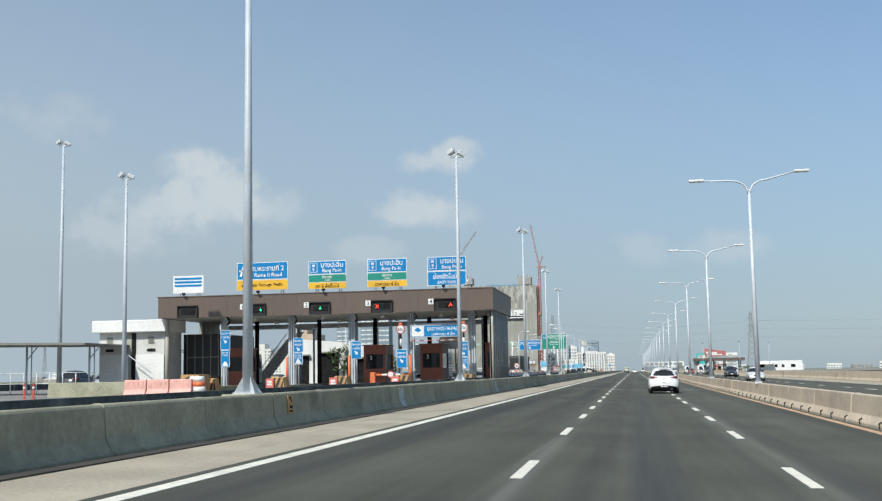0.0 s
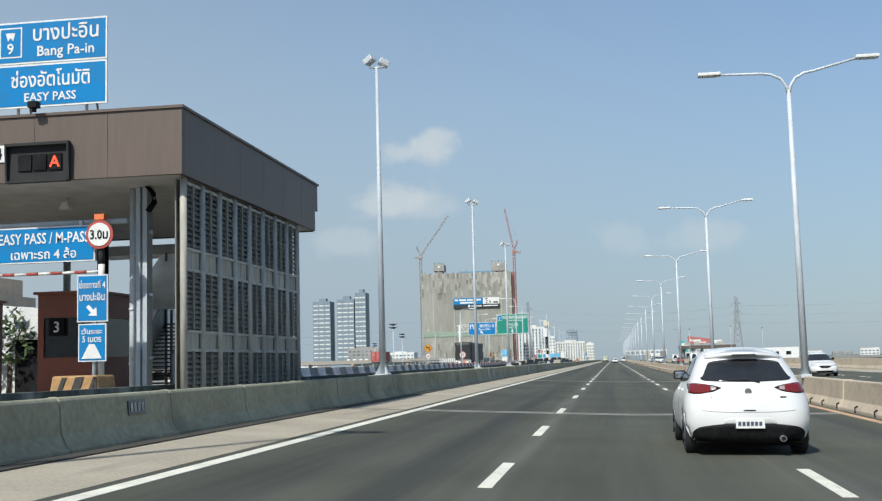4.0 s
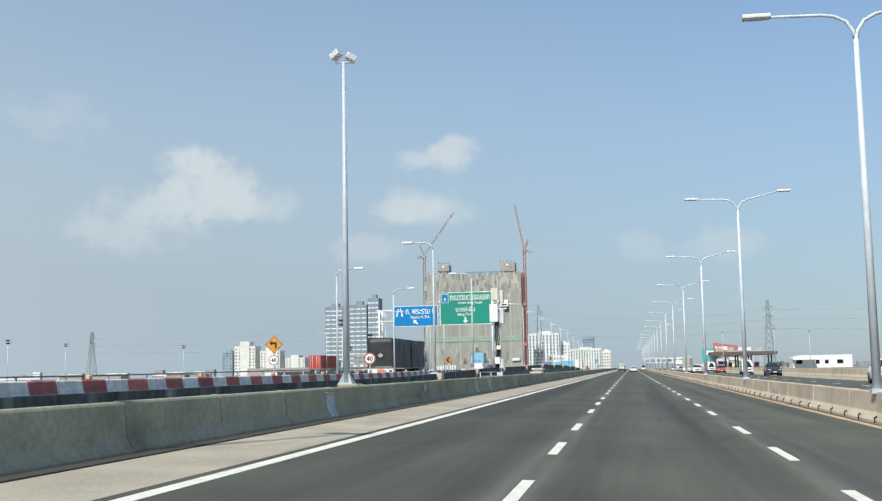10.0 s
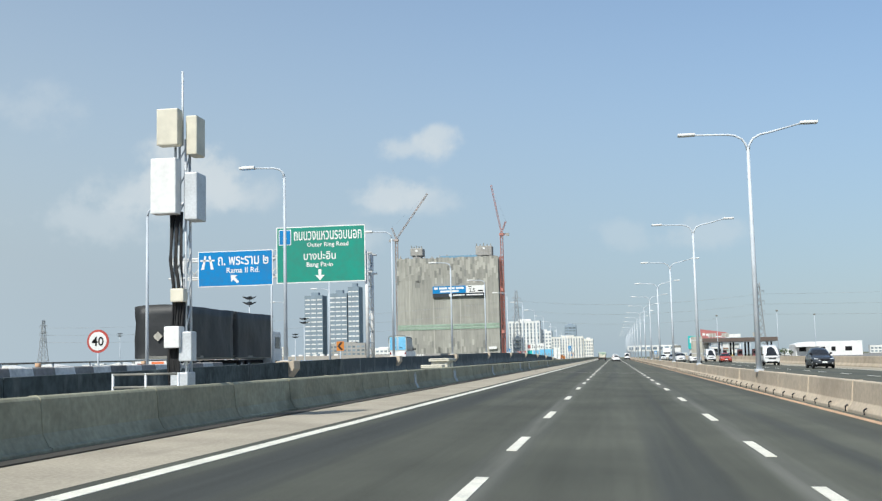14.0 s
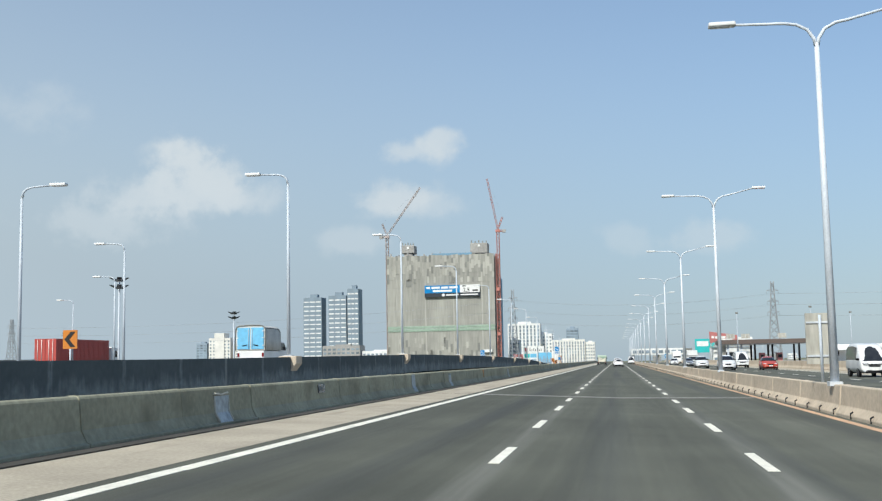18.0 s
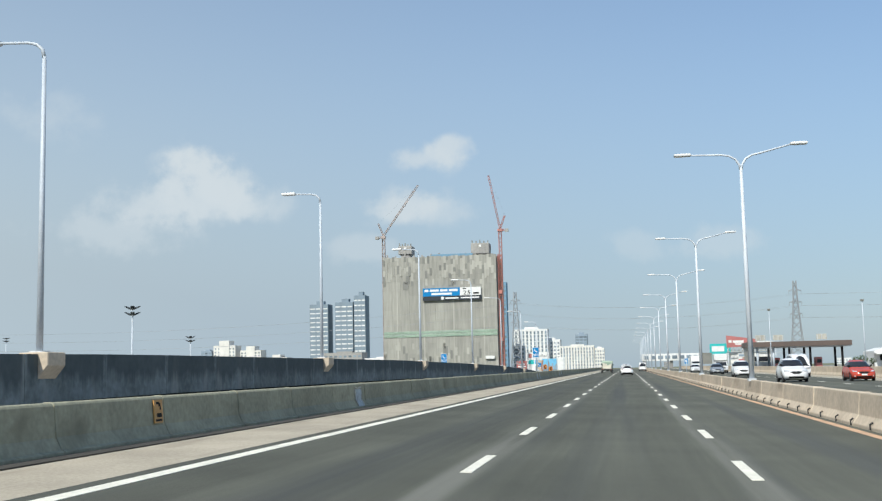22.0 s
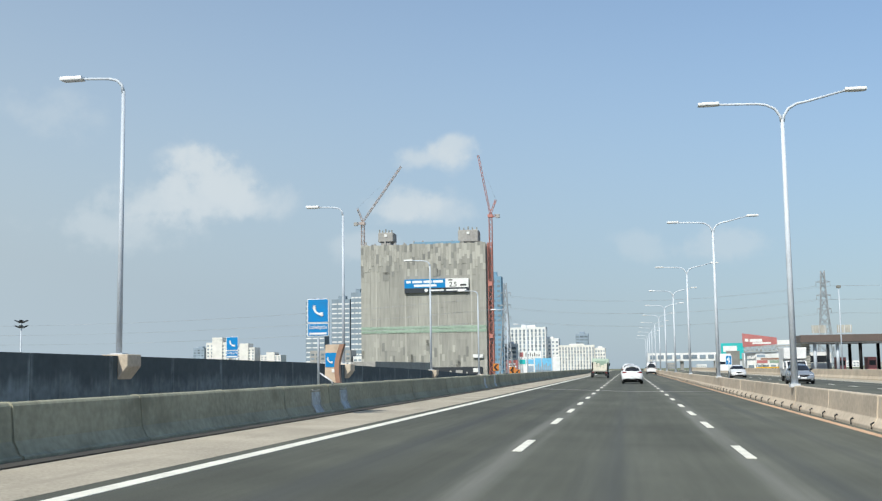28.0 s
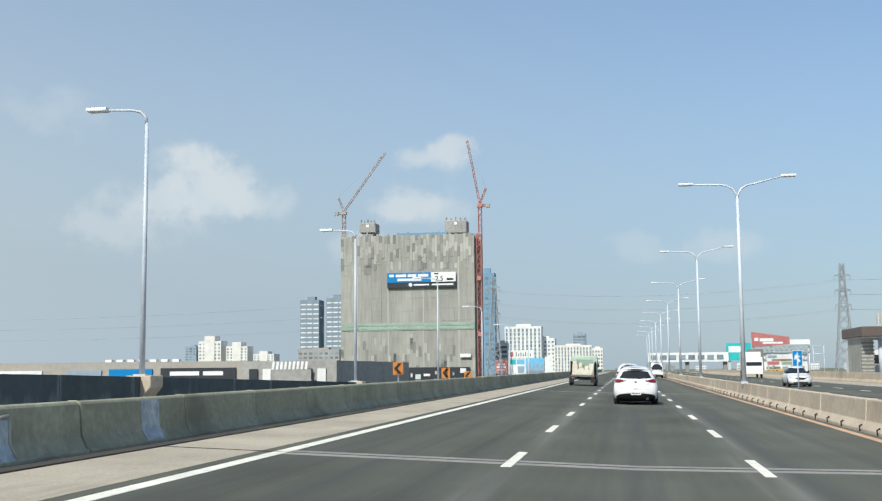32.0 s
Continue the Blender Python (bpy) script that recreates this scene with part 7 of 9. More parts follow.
def car(name, label, paint, size=(1, 1, 1), cat="car"):
    e = thing(name, label, cat)
    r, axles = 0.30, (0.74, 3.26)
    made = []

    def add(nm, bm, mtl, parent=e, lab=""):
        for v in bm.verts:
            v.co = Vector((v.co.x * size[0], v.co.y * size[1], v.co.z * size[2]))
        ob = part(nm, bm, mtl, parent, lab)
        made.append(ob)
        return ob

    body = add("body", car_body(axles, r), paint)
    # rear window between the shoulders, round at its corners
    ends = lambda x: max(0.0, 1 - (abs(x) / 0.615) ** 26) ** 0.5
    low = lambda x: 1.07 - (0.065 - 0.02 * (x / 0.6) ** 2) * ends(x)
    high = lambda x: 1.07 + (0.25 - 0.045 * (x / 0.6) ** 2) * ends(x)
    rows = [[(x * (1 - 0.15 * (i / 8)), low(x) + (high(x) - low(x)) * i / 8) for x in [0.614 * math.sin(math.radians(90 * k / 16)) for k in range(-16, 17)]] for i in range(9)]
    glass = add("rear_window", patch(on_rear, rows, 0.004), M_GLASS)
    bm = B()
    tube(bm, [(-0.26, rear_at(-0.26, 1.03) - 0.02, 1.03), (-0.02, rear_at(0, 1.045) - 0.025, 1.045), (0.17, rear_at(0.17, 1.005) - 0.02, 1.0)], [0.008, 0.013, 0.016], 6)
    add("wiper", bm, M_BLACK, glass)
    # roof spoiler over the window
    bm = B()
    ring_pts = []
    for k in range(-10, 11):
        x = 0.052 * k
        y = 0.47 + 0.30 * (x / 0.6) ** 2
        ring_pts.append([bm.verts.new((x, y + dy, z - 0.05 * (x / 0.55) ** 2)) for dy, z in ((0.30, 1.455), (0.0, 1.405), (-0.012, 1.392), (0.0, 1.372), (0.05, 1.352), (0.30, 1.36))])
    for a, b in zip(ring_pts, ring_pts[1:]):
        for k in range(6):
            bm.faces.new((a[k], a[(k + 1) % 6], b[(k + 1) % 6], b[k])).smooth = True
    bm.faces.new(ring_pts[0])
    bm.faces.new(ring_pts[-1])
    bmesh.ops.recalc_face_normals(bm, faces=bm.faces)
    spoiler = add("roof_spoiler", bm, paint)
    bm = B()
    prism(bm, [(-0.17, 1.368), (0.17, 1.368), (0.155, 1.388), (-0.155, 1.388)], "y", 0.44, 0.50)
    add("brake_light", bm, M_PLASTIC, spoiler)
    # lamps round the rear corners
    for s in (-1, 1):
        top = line_of((0.36, 0.930), (0.45, 0.955), (0.60, 0.978), (0.70, 0.986), (0.775, 0.975))
        foot = line_of((0.36, 0.926), (0.45, 0.886), (0.60, 0.858), (0.70, 0.850), (0.775, 0.86))
        turned = lambda u, v, s=s: on_rear(s * u, v)
        rim = add("tail_light", patch(turned, spread(lambda u: foot(u) - 0.004, lambda u: top(u) + 0.004, 0.356, 0.780, 16, 4), 0.004), M_PLASTIC)
        add("lens", patch(turned, spread(foot, top, 0.50, 0.775, 12, 4), 0.009, 0.0), M_TAIL, rim, "red lens")
        add("reverse_lamp", patch(turned, spread(lambda u: foot(u) + 0.012, lambda u: top(u) - 0.012, 0.42, 0.495, 6, 3), 0.009, 0.0), M_SMOKE, rim, "clear lens")
    # black valance arching over the exhaust
    top = line_of((-0.79, 0.22), (-0.775, 0.28), (-0.73, 0.35), (-0.66, 0.395), (-0.5, 0.425), (-0.36, 0.44), (0.0, 0.44), (0.36, 0.44), (0.5, 0.425), (0.66, 0.395), (0.73, 0.35), (0.775, 0.28), (0.79, 0.22))
    bumper = add("lower_bumper", patch(on_rear, spread(lambda u: 0.181, top, -0.785, 0.785, 40, 6), 0.005), M_PLASTIC)
    bm = B()
    tube(bm, [(0.43, -0.005, 0.245), (0.43, 0.3, 0.245)], 0.042, 16)
    pipe = add("exhaust", bm, M_RIM)
    bm = B()
    tube(bm, [(0.43, -0.008, 0.245), (0.43, 0.0, 0.245)], 0.032, 16)
    add("bore", bm, M_PLASTIC, pipe)
    # plate, latch, round badge, model letters as bars; the recess's shade is a greyer patch
    recess = add("plate_recess", patch(on_rear, spread(lambda u: 0.442, line_of((-0.36, 0.45), (-0.31, 0.515), (-0.24, 0.527), (0.0, 0.53), (0.24, 0.527), (0.31, 0.515), (0.36, 0.45)), -0.355, 0.355, 24, 3), 0.0025, 0.0), M_WHITESHADE)
    bm = B()
    panel(bm, -0.19, 0.19, -0.02, 0.385, 0.505, 0.018)
    plate = add("number_plate", bm, M_WHITE)
    for q in range(6):
        bm = B()
        box(bm, -0.16 + 0.055 * q, -0.122 + 0.055 * q, -0.024, -0.0205, 0.42, 0.475)
        add("bar", bm, M_BLUEDK, plate)
    add("latch", patch(on_rear, spread(lambda u: 0.615, lambda u: 0.632, -0.08, 0.08, 6, 1), 0.003, 0.0), M_PLASTIC)
    bm = B()
    tube(bm, [(0, rear_at(0, 0.87) - 0.012, 0.87), (0, rear_at(0, 0.87) + 0.03, 0.875)], [0.045, 0.052], 18)
    add("badge", bm, M_RIM)
    for x0, x1, mtl in ((-0.50, -0.41, M_RIM), (0.42, 0.50, M_PLASTIC)):
        add("model_mark", patch(on_rear, spread(lambda u: 0.79, lambda u: 0.808, x0, x1, 4, 1), 0.003, 0.0), mtl)
    # seam of the tailgate above the bumper
    add("tailgate_gap", patch(on_rear, spread(lambda u: 0.597 + 0.1 * abs(u) ** 3, lambda u: 0.602 + 0.1 * abs(u) ** 3, -0.62, 0.62, 20, 1), 0.0015, 0.0), M_SEAM)
    # glass of the sides, with the pillars between
    for s in (-1, 1):
        flank = lambda y, z, s=s: Vector((s * side_at(y, z), y, z))
        sill = line_of((0.84, 1.085), (0.95, 1.045), (1.4, 1.02), (2.0, 1.0), (2.75, 0.985))
        head = line_of((0.84, 1.11), (1.0, 1.27), (1.25, 1.345), (1.6, 1.365), (2.0, 1.345), (2.3, 1.25), (2.72, 1.02), (2.75, 1.0))
        for a, b in ((0.86, 1.18), (1.20, 1.70), (1.77, 2.70)):
            add("side_window", patch(flank, spread(sill, head, a, b, 14, 6), 0.004), M_GLASS)
        for y, z0 in ((1.735, 0.30), (2.80, 0.34)):
            add("door_gap", patch(flank, [[(y - 0.004, z0 + (0.97 - z0) * k / 12) for k in range(13)], [(y + 0.004, z0 + (0.97 - z0) * k / 12) for k in range(13)]], 0.0015, 0.0), M_SEAM)
        add("waist_strip", patch(flank, spread(lambda u: sill(u) - 0.014, lambda u: sill(u) - 0.002, 0.9, 2.72, 24, 1), 0.005, 0.0), M_PLASTIC)
        for y in (1.24, 2.02):
            add("door_handle", patch(flank, spread(lambda u: 0.865, lambda u: 0.893, y, y + 0.19, 5, 2), 0.026, 0.0), paint)
        add("sill_trim", patch(flank, spread(lambda u: 0.195, lambda u: 0.265, 1.12, 2.86, 20, 2), 0.004), M_PLASTIC)
        for y in axles:
            bm = B()
            pts = []
            for k in range(25):
                a = math.radians(-14 + 208 * k / 24)
                yy, zz = y + r * 1.19 * math.cos(a), r + r * 1.19 * math.sin(a)
                pts.append((s * (side_at(yy, max(0.19, zz)) - 0.016), yy, zz))
            tube(bm, pts, 0.018, 8)
            add("wheel_arch", bm, paint)
        # mirror on its foot
        x = s * (side_at(2.62, 1.0) + 0.11)
        bm = B()
        tube(bm, [(x - s * 0.16, 2.6, 0.985), (x - s * 0.02, 2.58, 1.02)], 0.03, 8)
        mirror = add("mirror", bm, M_PLASTIC)
        bm = B()
        box(bm, x - 0.10, x + 0.10, 2.53, 2.68, 1.01, 1.155)
        for v in bm.verts:
            if v.co.y > 2.6:
                v.co = Vector((x + (v.co.x - x) * 0.7, v.co.y, 1.08 + (v.co.z - 1.08) * 0.65))
        bevel(bm, 0.03, 3)
        add("housing", bm, M_PLASTIC, mirror)
        bm = B()
        box(bm, x - 0.075, x + 0.075, 2.524, 2.531, 1.035, 1.13)
        bevel(bm, 0.015, 2)
        add("glass", bm, M_MIRROR, mirror)
        # headlamp
        ahead = lambda u, v, s=s: on_nose(s * u, v)
        lamp = add("headlight", patch(ahead, spread(line_of((0.40, 0.68), (0.55, 0.645), (0.74, 0.66)), line_of((0.40, 0.70), (0.55, 0.725), (0.74, 0.765)), 0.40, 0.74, 10, 3), 0.004), M_PLASTIC)
        add("lens", patch(ahead, spread(line_of((0.43, 0.682), (0.55, 0.656), (0.73, 0.672)), line_of((0.43, 0.696), (0.55, 0.716), (0.73, 0.75)), 0.43, 0.73, 8, 2), 0.009, 0.0), M_LENS, lamp, "clear lens")
        bm = B()
        tube(bm, [(s * 0.6, nose_at(0.6, 0.36) - 0.1, 0.36), (s * 0.6, nose_at(0.6, 0.36) + 0.008, 0.36)], 0.045, 12)
        add("fog_light", bm, M_LENS)
    rows = [[(x * (1 - 0.16 * (i / 8)), z) for x in [0.64 * math.sin(math.radians(86 * k / 12)) for k in range(-12, 13)]] for i, z in enumerate([0.985 + 0.05 * q - 0.006 * (q == 8) for q in range(9)])]
    add("windscreen", patch(on_nose, rows, 0.004), M_GLASS)
    add("grille", patch(on_nose, spread(line_of((-0.42, 0.62), (0, 0.46), (0.42, 0.62)), lambda u: 0.69 - 0.1 * abs(u), -0.4, 0.4, 12, 3), 0.004), M_PLASTIC)
    add("lower_intake", patch(on_nose, spread(lambda u: 0.24, lambda u: 0.36, -0.5, 0.5, 14, 3), 0.004), M_PLASTIC)
    bm = B()
    panel(bm, -0.19, 0.19, 0, 0.40, 0.51, 0.015)
    for v in bm.verts:
        v.co.y = 4.075 - v.co.y
    add("number_plate", bm, M_WHITE)
    # underbody, a black box set low to deepen the shadow on the road
    bm = B()
    prism(bm, [(0.16, 0.19), (0.4, 0.125), (3.6, 0.125), (3.86, 0.19)], "x", -0.70, 0.70)
    add("underbody", bm, M_PLASTIC)
    for y in axles:
        for s in (-1, 1):
            wheel(e, s * 0.835 * size[0], y * size[1], r * size[2])
    return e


def stand(ob, x, y, z, turn=0.0):
    ob.matrix_basis = pose(x, y, z, 0, 0, turn)
    return ob


def slope(ob, x, y, turn=0.0):
    """On the leaning carriageway."""
    a = -math.degrees(math.atan(0.04 if x < 1.8 else 0.012))
    ob.matrix_basis = pose(x, y, road_z(x), 0, -a, turn)
    return ob


hatch = car("hatchback", "white five-door hatchback with dark rear window and black lower bumper", M_CARW)
slope(hatch, 3.15, 40.4)
copy = copy_thing(hatch, pose(2.0, 395.0, road_z(2.0), 0, 0.5, 0))
suv = car("suv", "white sport utility vehicle driving ahead in the middle lane", M_CARW, (1.06, 1.12, 1.16))
slope(suv, 1.75, 428)
van = van_car("van", "white minibus van in the lane beside the median", VAN, M_CARW, (0.9, 3.7), 0.33)
slope(van, 5.75, 509)
# oncoming traffic
OPP = -0.07
dark = car("suv", "dark grey sport utility vehicle on the opposite carriageway", M_CARD, (1.06, 1.12, 1.16))
stand(dark, 16.4, 157.5, OPP, 180)
for ob, x, y in ((suv, 18.3, 176), (hatch, 14.2, 100), (dark, 18.6, 240), (suv, 13.9, 319), (van, 18.6, 348), (hatch, 14.2, 440)):
    copy_thing(ob, pose(x, y, OPP, 0, 0, 180))
silver = van_car("van", "silver-white minibus van on the opposite carriageway", VAN, M_CARW, (0.9, 3.7), 0.33)
stand(silver, 18.2, 268, OPP, 180)
copy_thing(suv, pose(13.5, 351, OPP, 0, 0, 180))
silver = car("hatchback", "silver hatchback on the opposite carriageway", M_CARS)
stand(silver, 14.3, 393, OPP, 180)
red = car("hatchback", "red hatchback on the opposite carriageway", M_CARR)
stand(red, 18.4, 318, OPP, 180)
copy_thing(dark, pose(-42.2, 56.0, 0.35, 0, 0, 0))
tagged(copy_thing(silver, pose(-39.6, 56.5, 0.35, 0, 0, 0)), "silver hatchback parked beside the service building")


# ---- lorries ----
def lorry_base(e, L, cab, wheels, z=1.0):
    bm = B()
    for x in (-0.45, 0.45):
        box(bm, x - 0.06, x + 0.06, 0.1, L - 0.3, z - 0.25, z - 0.05)
    part("chassis", bm, M_PLASTIC, e)
    for y in wheels:
        for x in (-1.15, 1.15):
            wheel(e, x, y, 0.48)
    bm = B()
    prism(bm, [(L - 2.0, 0.5), (L, 0.5), (L + 0.02, 1.5), (L - 0.25, 2.75), (L - 2.0, 2.8)], "x", -1.15, 1.15)
    bevel(bm, 0.08, 2)
    part("cab", bm, cab, e)
    bm = B()
    prism(bm, [(L + 0.012, 1.62), (L - 0.235, 2.6), (L - 0.28, 2.6), (L - 0.05, 1.62)], "x", -1.0, 1.0)
    part("windscreen", bm, M_GLASS, e)
    bm = B()
    box(bm, -1.17, 1.17, L - 1.5, L - 0.5, 1.65, 2.4)
    part("side_window", bm, M_GLASS, e)


def folds(bm, amount, seed):
    for v in bm.verts:
        p = v.co * 0.9 + Vector((seed, 0, 0))
        v.co += Vector((1, 0, 0.3)) * (noise.noise(p) * amount) + Vector((0, 1, 0)) * (noise.noise(p * 1.7) * amount)


truck = thing("covered_truck", "articulated truck with two loads under black tarpaulin on the ramp", "truck", at=(-21.4, 194.0, ramp_z(200)))
lorry_base(truck, 17.5, M_WHITE, (1.2, 2.4, 3.6, 9.5, 10.8, 16.2))
for a, b in ((0.0, 7.6), (8.1, 15.0)):
    bm = B()
    box(bm, -1.25, 1.25, a, b, 1.05, 1.2)
    part("bed", bm, M_LOUVRE, truck)
    bm = B()
    n = 14
    rows = []
    for i in range(n + 1):
        y = a + (b - a) * i / n
        rows.append([bm.verts.new(p) for p in [(-1.28, y, 1.1 + (3.75 - 1.1) * k / 6) for k in range(7)] + [(-1.28 + 2.56 * k / 6, y, 3.78 + 0.05 * math.sin(math.pi * k / 6)) for k in range(1, 6)] + [(1.28, y, 3.75 - (3.75 - 1.1) * k / 6) for k in range(7)]])
    for r, q in zip(rows, rows[1:]):
        for j in range(len(r) - 1):
            f = bm.faces.new((r[j], r[j + 1], q[j + 1], q[j]))
            f.smooth = True
    for r in (rows[0], rows[-1]):
        m = [r[:7], r[7:12], r[12:]]
        left, right = r[:7], r[12:][::-1]
        grid = []
        for k in range(7):
            z = left[k].co.z
            line = [left[k]] + [bm.verts.new((-1.28 + 2.56 * i / 6, left[k].co.y, z)) for i in range(1, 6)] + [right[k]]
            grid.append(line)
        for i in range(1, 6):
            bm.verts.remove(grid[6][i])
            grid[6][i] = r[6 + i]
        for k in range(6):
            for i in range(6):
                bm.faces.new((grid[k][i], grid[k][i + 1], grid[k + 1][i + 1], grid[k + 1][i])).smooth = True
    folds(bm, 0.1, a)
    part("tarpaulin", bm, M_TARP, truck)
bm = B()
prism(bm, [(-0.25, 2.2), (0.0, 1.95), (0.25, 2.2), (0.0, 2.45)], "y", -0.12, -0.1)
part("mark", bm, M_LPANEL, truck)
bm = B()
box(bm, -1.2, 1.2, -0.15, -0.05, 0.55, 0.95)
part("rear_bumper", bm, M_WHITE, truck)
bm = B()
box(bm, -0.3, 0.35, -0.18, -0.152, 0.58, 0.92)
part("rear_plate", bm, M_ORANGE, truck)
for s in (-1, 1):
    bm = B()
    box(bm, s * 0.95 - 0.12, s * 0.95 + 0.12, -0.18, -0.152, 0.66, 0.84)
    part("tail_light", bm, M_TAIL, truck)

cont = thing("container_truck", "truck with a red corrugated shipping container on the ramp", "truck", at=(-57.0, 295.0, ramp_z(297)))
lorry_base(cont, 15.0, M_WHITE, (1.2, 2.4, 8.0, 13.5))
bm = B()
box(bm, -1.2, 1.2, 0.02, 12.2, 1.08, 3.55)
part("container", bm, M_REDBOX, cont)
for k in range(40):
    bm = B()
    y = 0.25 + 0.3 * k
    box(bm, -1.235, 1.235, y, y + 0.14, 1.25, 3.42)
    part("rib", bm, M_REDBOX, cont)
for x in (-0.85, -0.4, 0.4, 0.85):
    bm = B()
    tube(bm, [(x, -0.02, 1.15), (x, -0.02, 3.45)], 0.03, 6)
    part("lock_bar", bm, M_WHITE, cont)
bm = B()
box(bm, -0.01, 0.01, -0.01, 0.02, 1.1, 3.5)
part("door_gap", bm, M_PLASTIC, cont)

pick = thing("box_pickup", "white pickup with a grey canvas box and pale blue doors", "pickup truck", at=(-20.55, 253.0, ramp_z(254)))
bm = B()
prism(bm, [(0.0, 0.5), (5.6, 0.5), (5.7, 0.8), (5.6, 1.2), (4.75, 1.32), (4.2, 1.9), (3.35, 1.92), (3.3, 1.32), (0, 1.32)], "x", -0.86, 0.86)
bevel(bm, 0.06, 2)
part("body", bm, M_CARW, pick)
bm = B()
prism(bm, [(4.66, 1.36), (4.17, 1.83), (3.42, 1.85), (3.42, 1.36)], "x", -0.87, 0.87)
part("window", bm, M_GLASS, pick)
for s in (-1, 1):
    bm = B()
    box(bm, min(s * 0.9, s * 1.08), max(s * 0.9, s * 1.08), 4.5, 4.6, 1.42, 1.62)
    bevel(bm, 0.03, 2)
    part("mirror", bm, M_PLASTIC, pick)
# canvas over hoops, sagging between them
bm = B()
rows = []
for k in range(25):
    y = 3.2 * k / 24
    sag = 0.025 * abs(math.sin(math.pi * k / 6))
    top = 2.86 - 0.22 * max(0.0, (y - 2.6) / 0.6) ** 2
    ring_pts = [(-0.95 + sag, 1.34), (-0.95 + sag * 1.5, 2.0), (-0.94 + sag, top - 0.2), (-0.86, top - 0.06), (-0.7, top), (0.0, top + 0.03 - sag), (0.7, top), (0.86, top - 0.06), (0.94 - sag, top - 0.2), (0.95 - sag * 1.5, 2.0), (0.95 - sag, 1.34)]
    rows.append([bm.verts.new((x, y, z)) for x, z in ring_pts])
for a, b in zip(rows, rows[1:]):
    for q in range(10):
        bm.faces.new((a[q], a[q + 1], b[q + 1], b[q])).smooth = True
    bm.faces.new((a[10], a[0], b[0], b[10]))
for row in (rows[0], rows[-1]):
    bm.faces.new(row)
bmesh.ops.recalc_face_normals(bm, faces=bm.faces)
part("canvas_cover", bm, M_CANVAS, pick, "grey canvas cover over hoops")
bm = B()
tube(bm, [(-0.95, -0.02, 1.36), (-0.95, -0.02, 2.62), (-0.86, -0.02, 2.8), (-0.7, -0.02, 2.87), (0.0, -0.02, 2.9), (0.7, -0.02, 2.87), (0.86, -0.02, 2.8), (0.95, -0.02, 2.62), (0.95, -0.02, 1.36)], 0.034, 8)
part("rear_hoop", bm, M_LOUVRE, pick)
for s in (-1, 1):
    bm = B()
    tube(bm, [(s * 0.93, 0.0, 2.7), (s * 0.93, 2.7, 2.7), (s * 0.93, 3.2, 2.5)], 0.022, 6)
    part("canvas_seam", bm, M_PLASTIC, pick)
    bm = B()
    box(bm, min(s * 0.04, s * 0.84), max(s * 0.04, s * 0.84), -0.05, -0.004, 1.42, 2.74)
    bevel(bm, 0.012, 1)
    d = part("rear_door", bm, M_BLUEBOX, pick)
    for z in (1.62, 2.08, 2.5):
        bm = B()
        box(bm, min(s * 0.76, s * 0.9), max(s * 0.76, s * 0.9), -0.065, -0.051, z, z + 0.06)
        part("hinge", bm, M_STEEL, d)
    bm = B()
    tube(bm, [(s * 0.12, -0.07, 1.5), (s * 0.12, -0.07, 2.68)], 0.018, 6)
    part("lock_rod", bm, M_STEEL, d)
    bm = B()
    prism(bm, [(s * 0.2, 1.66), (s * 0.5, 1.6), (s * 0.5, 1.66), (s * 0.2, 1.72)], "y", -0.075, -0.051)
    part("door_handle", bm, M_PLASTIC, d)
    bm = B()
    box(bm, s * 0.78 - 0.065, s * 0.78 + 0.065, -0.02, 0.05, 0.95, 1.2)
    part("tail_light", bm, M_TAIL, pick)
for y in (1.0, 4.6):
    for x in (-0.88, 0.88):
        wheel(pick, x, y, 0.36)

work = thing("open_truck", "small pale green and cream truck with a loaded open bed", "truck")
lorry_base(work, 5.6, M_PALEG, (1.1, 4.6), 0.9)
bm = B()
box(bm, -1.02, 1.02, 0.0, 3.5, 0.85, 1.0)
part("bed", bm, M_LOUVRE, work)
for s in (-1, 1):
    for k in range(6):
        bm = B()
        box(bm, s * 1.02 - 0.035, s * 1.02 + 0.035, 0.05 + 0.66 * k, 0.13 + 0.66 * k, 1.0, 2.25)
        part("stake", bm, M_PLASTIC, work)
    for z in (1.15, 1.6, 2.1):
        bm = B()
        box(bm, s * 1.02 - 0.02, s * 1.02 + 0.02, 0.05, 3.45, z, z + 0.12)
        part("side_rail", bm, M_PLASTIC, work)
    bm = B()
    box(bm, s * 1.16 - 0.1, s * 1.16 + 0.1, 4.9, 4.96, 1.75, 2.15)
    bevel(bm, 0.03, 2)
    part("mirror", bm, M_PLASTIC, work)
    bm = B()
    box(bm, s * 0.86 - 0.13, s * 0.86 + 0.13, -0.06, 0.0, 0.72, 0.88)
    part("tail_light", bm, M_TAIL, work)
    bm = B()
    box(bm, s * 0.9 - 0.2, s * 0.9 + 0.2, -0.02, 0.0, 0.3, 0.68)
    part("mud_flap", bm, M_BLACK, work)
bm = B()
box(bm, -0.8, 0.8, -0.04, 0.02, 1.0, 1.45)
bevel(bm, 0.02, 1)
part("tailgate", bm, M_CREAM, work)
bm = B()
box(bm, -0.75, 0.75, 3.56, 3.6, 1.8, 2.45)
part("rear_window", bm, M_GREENNET, work)
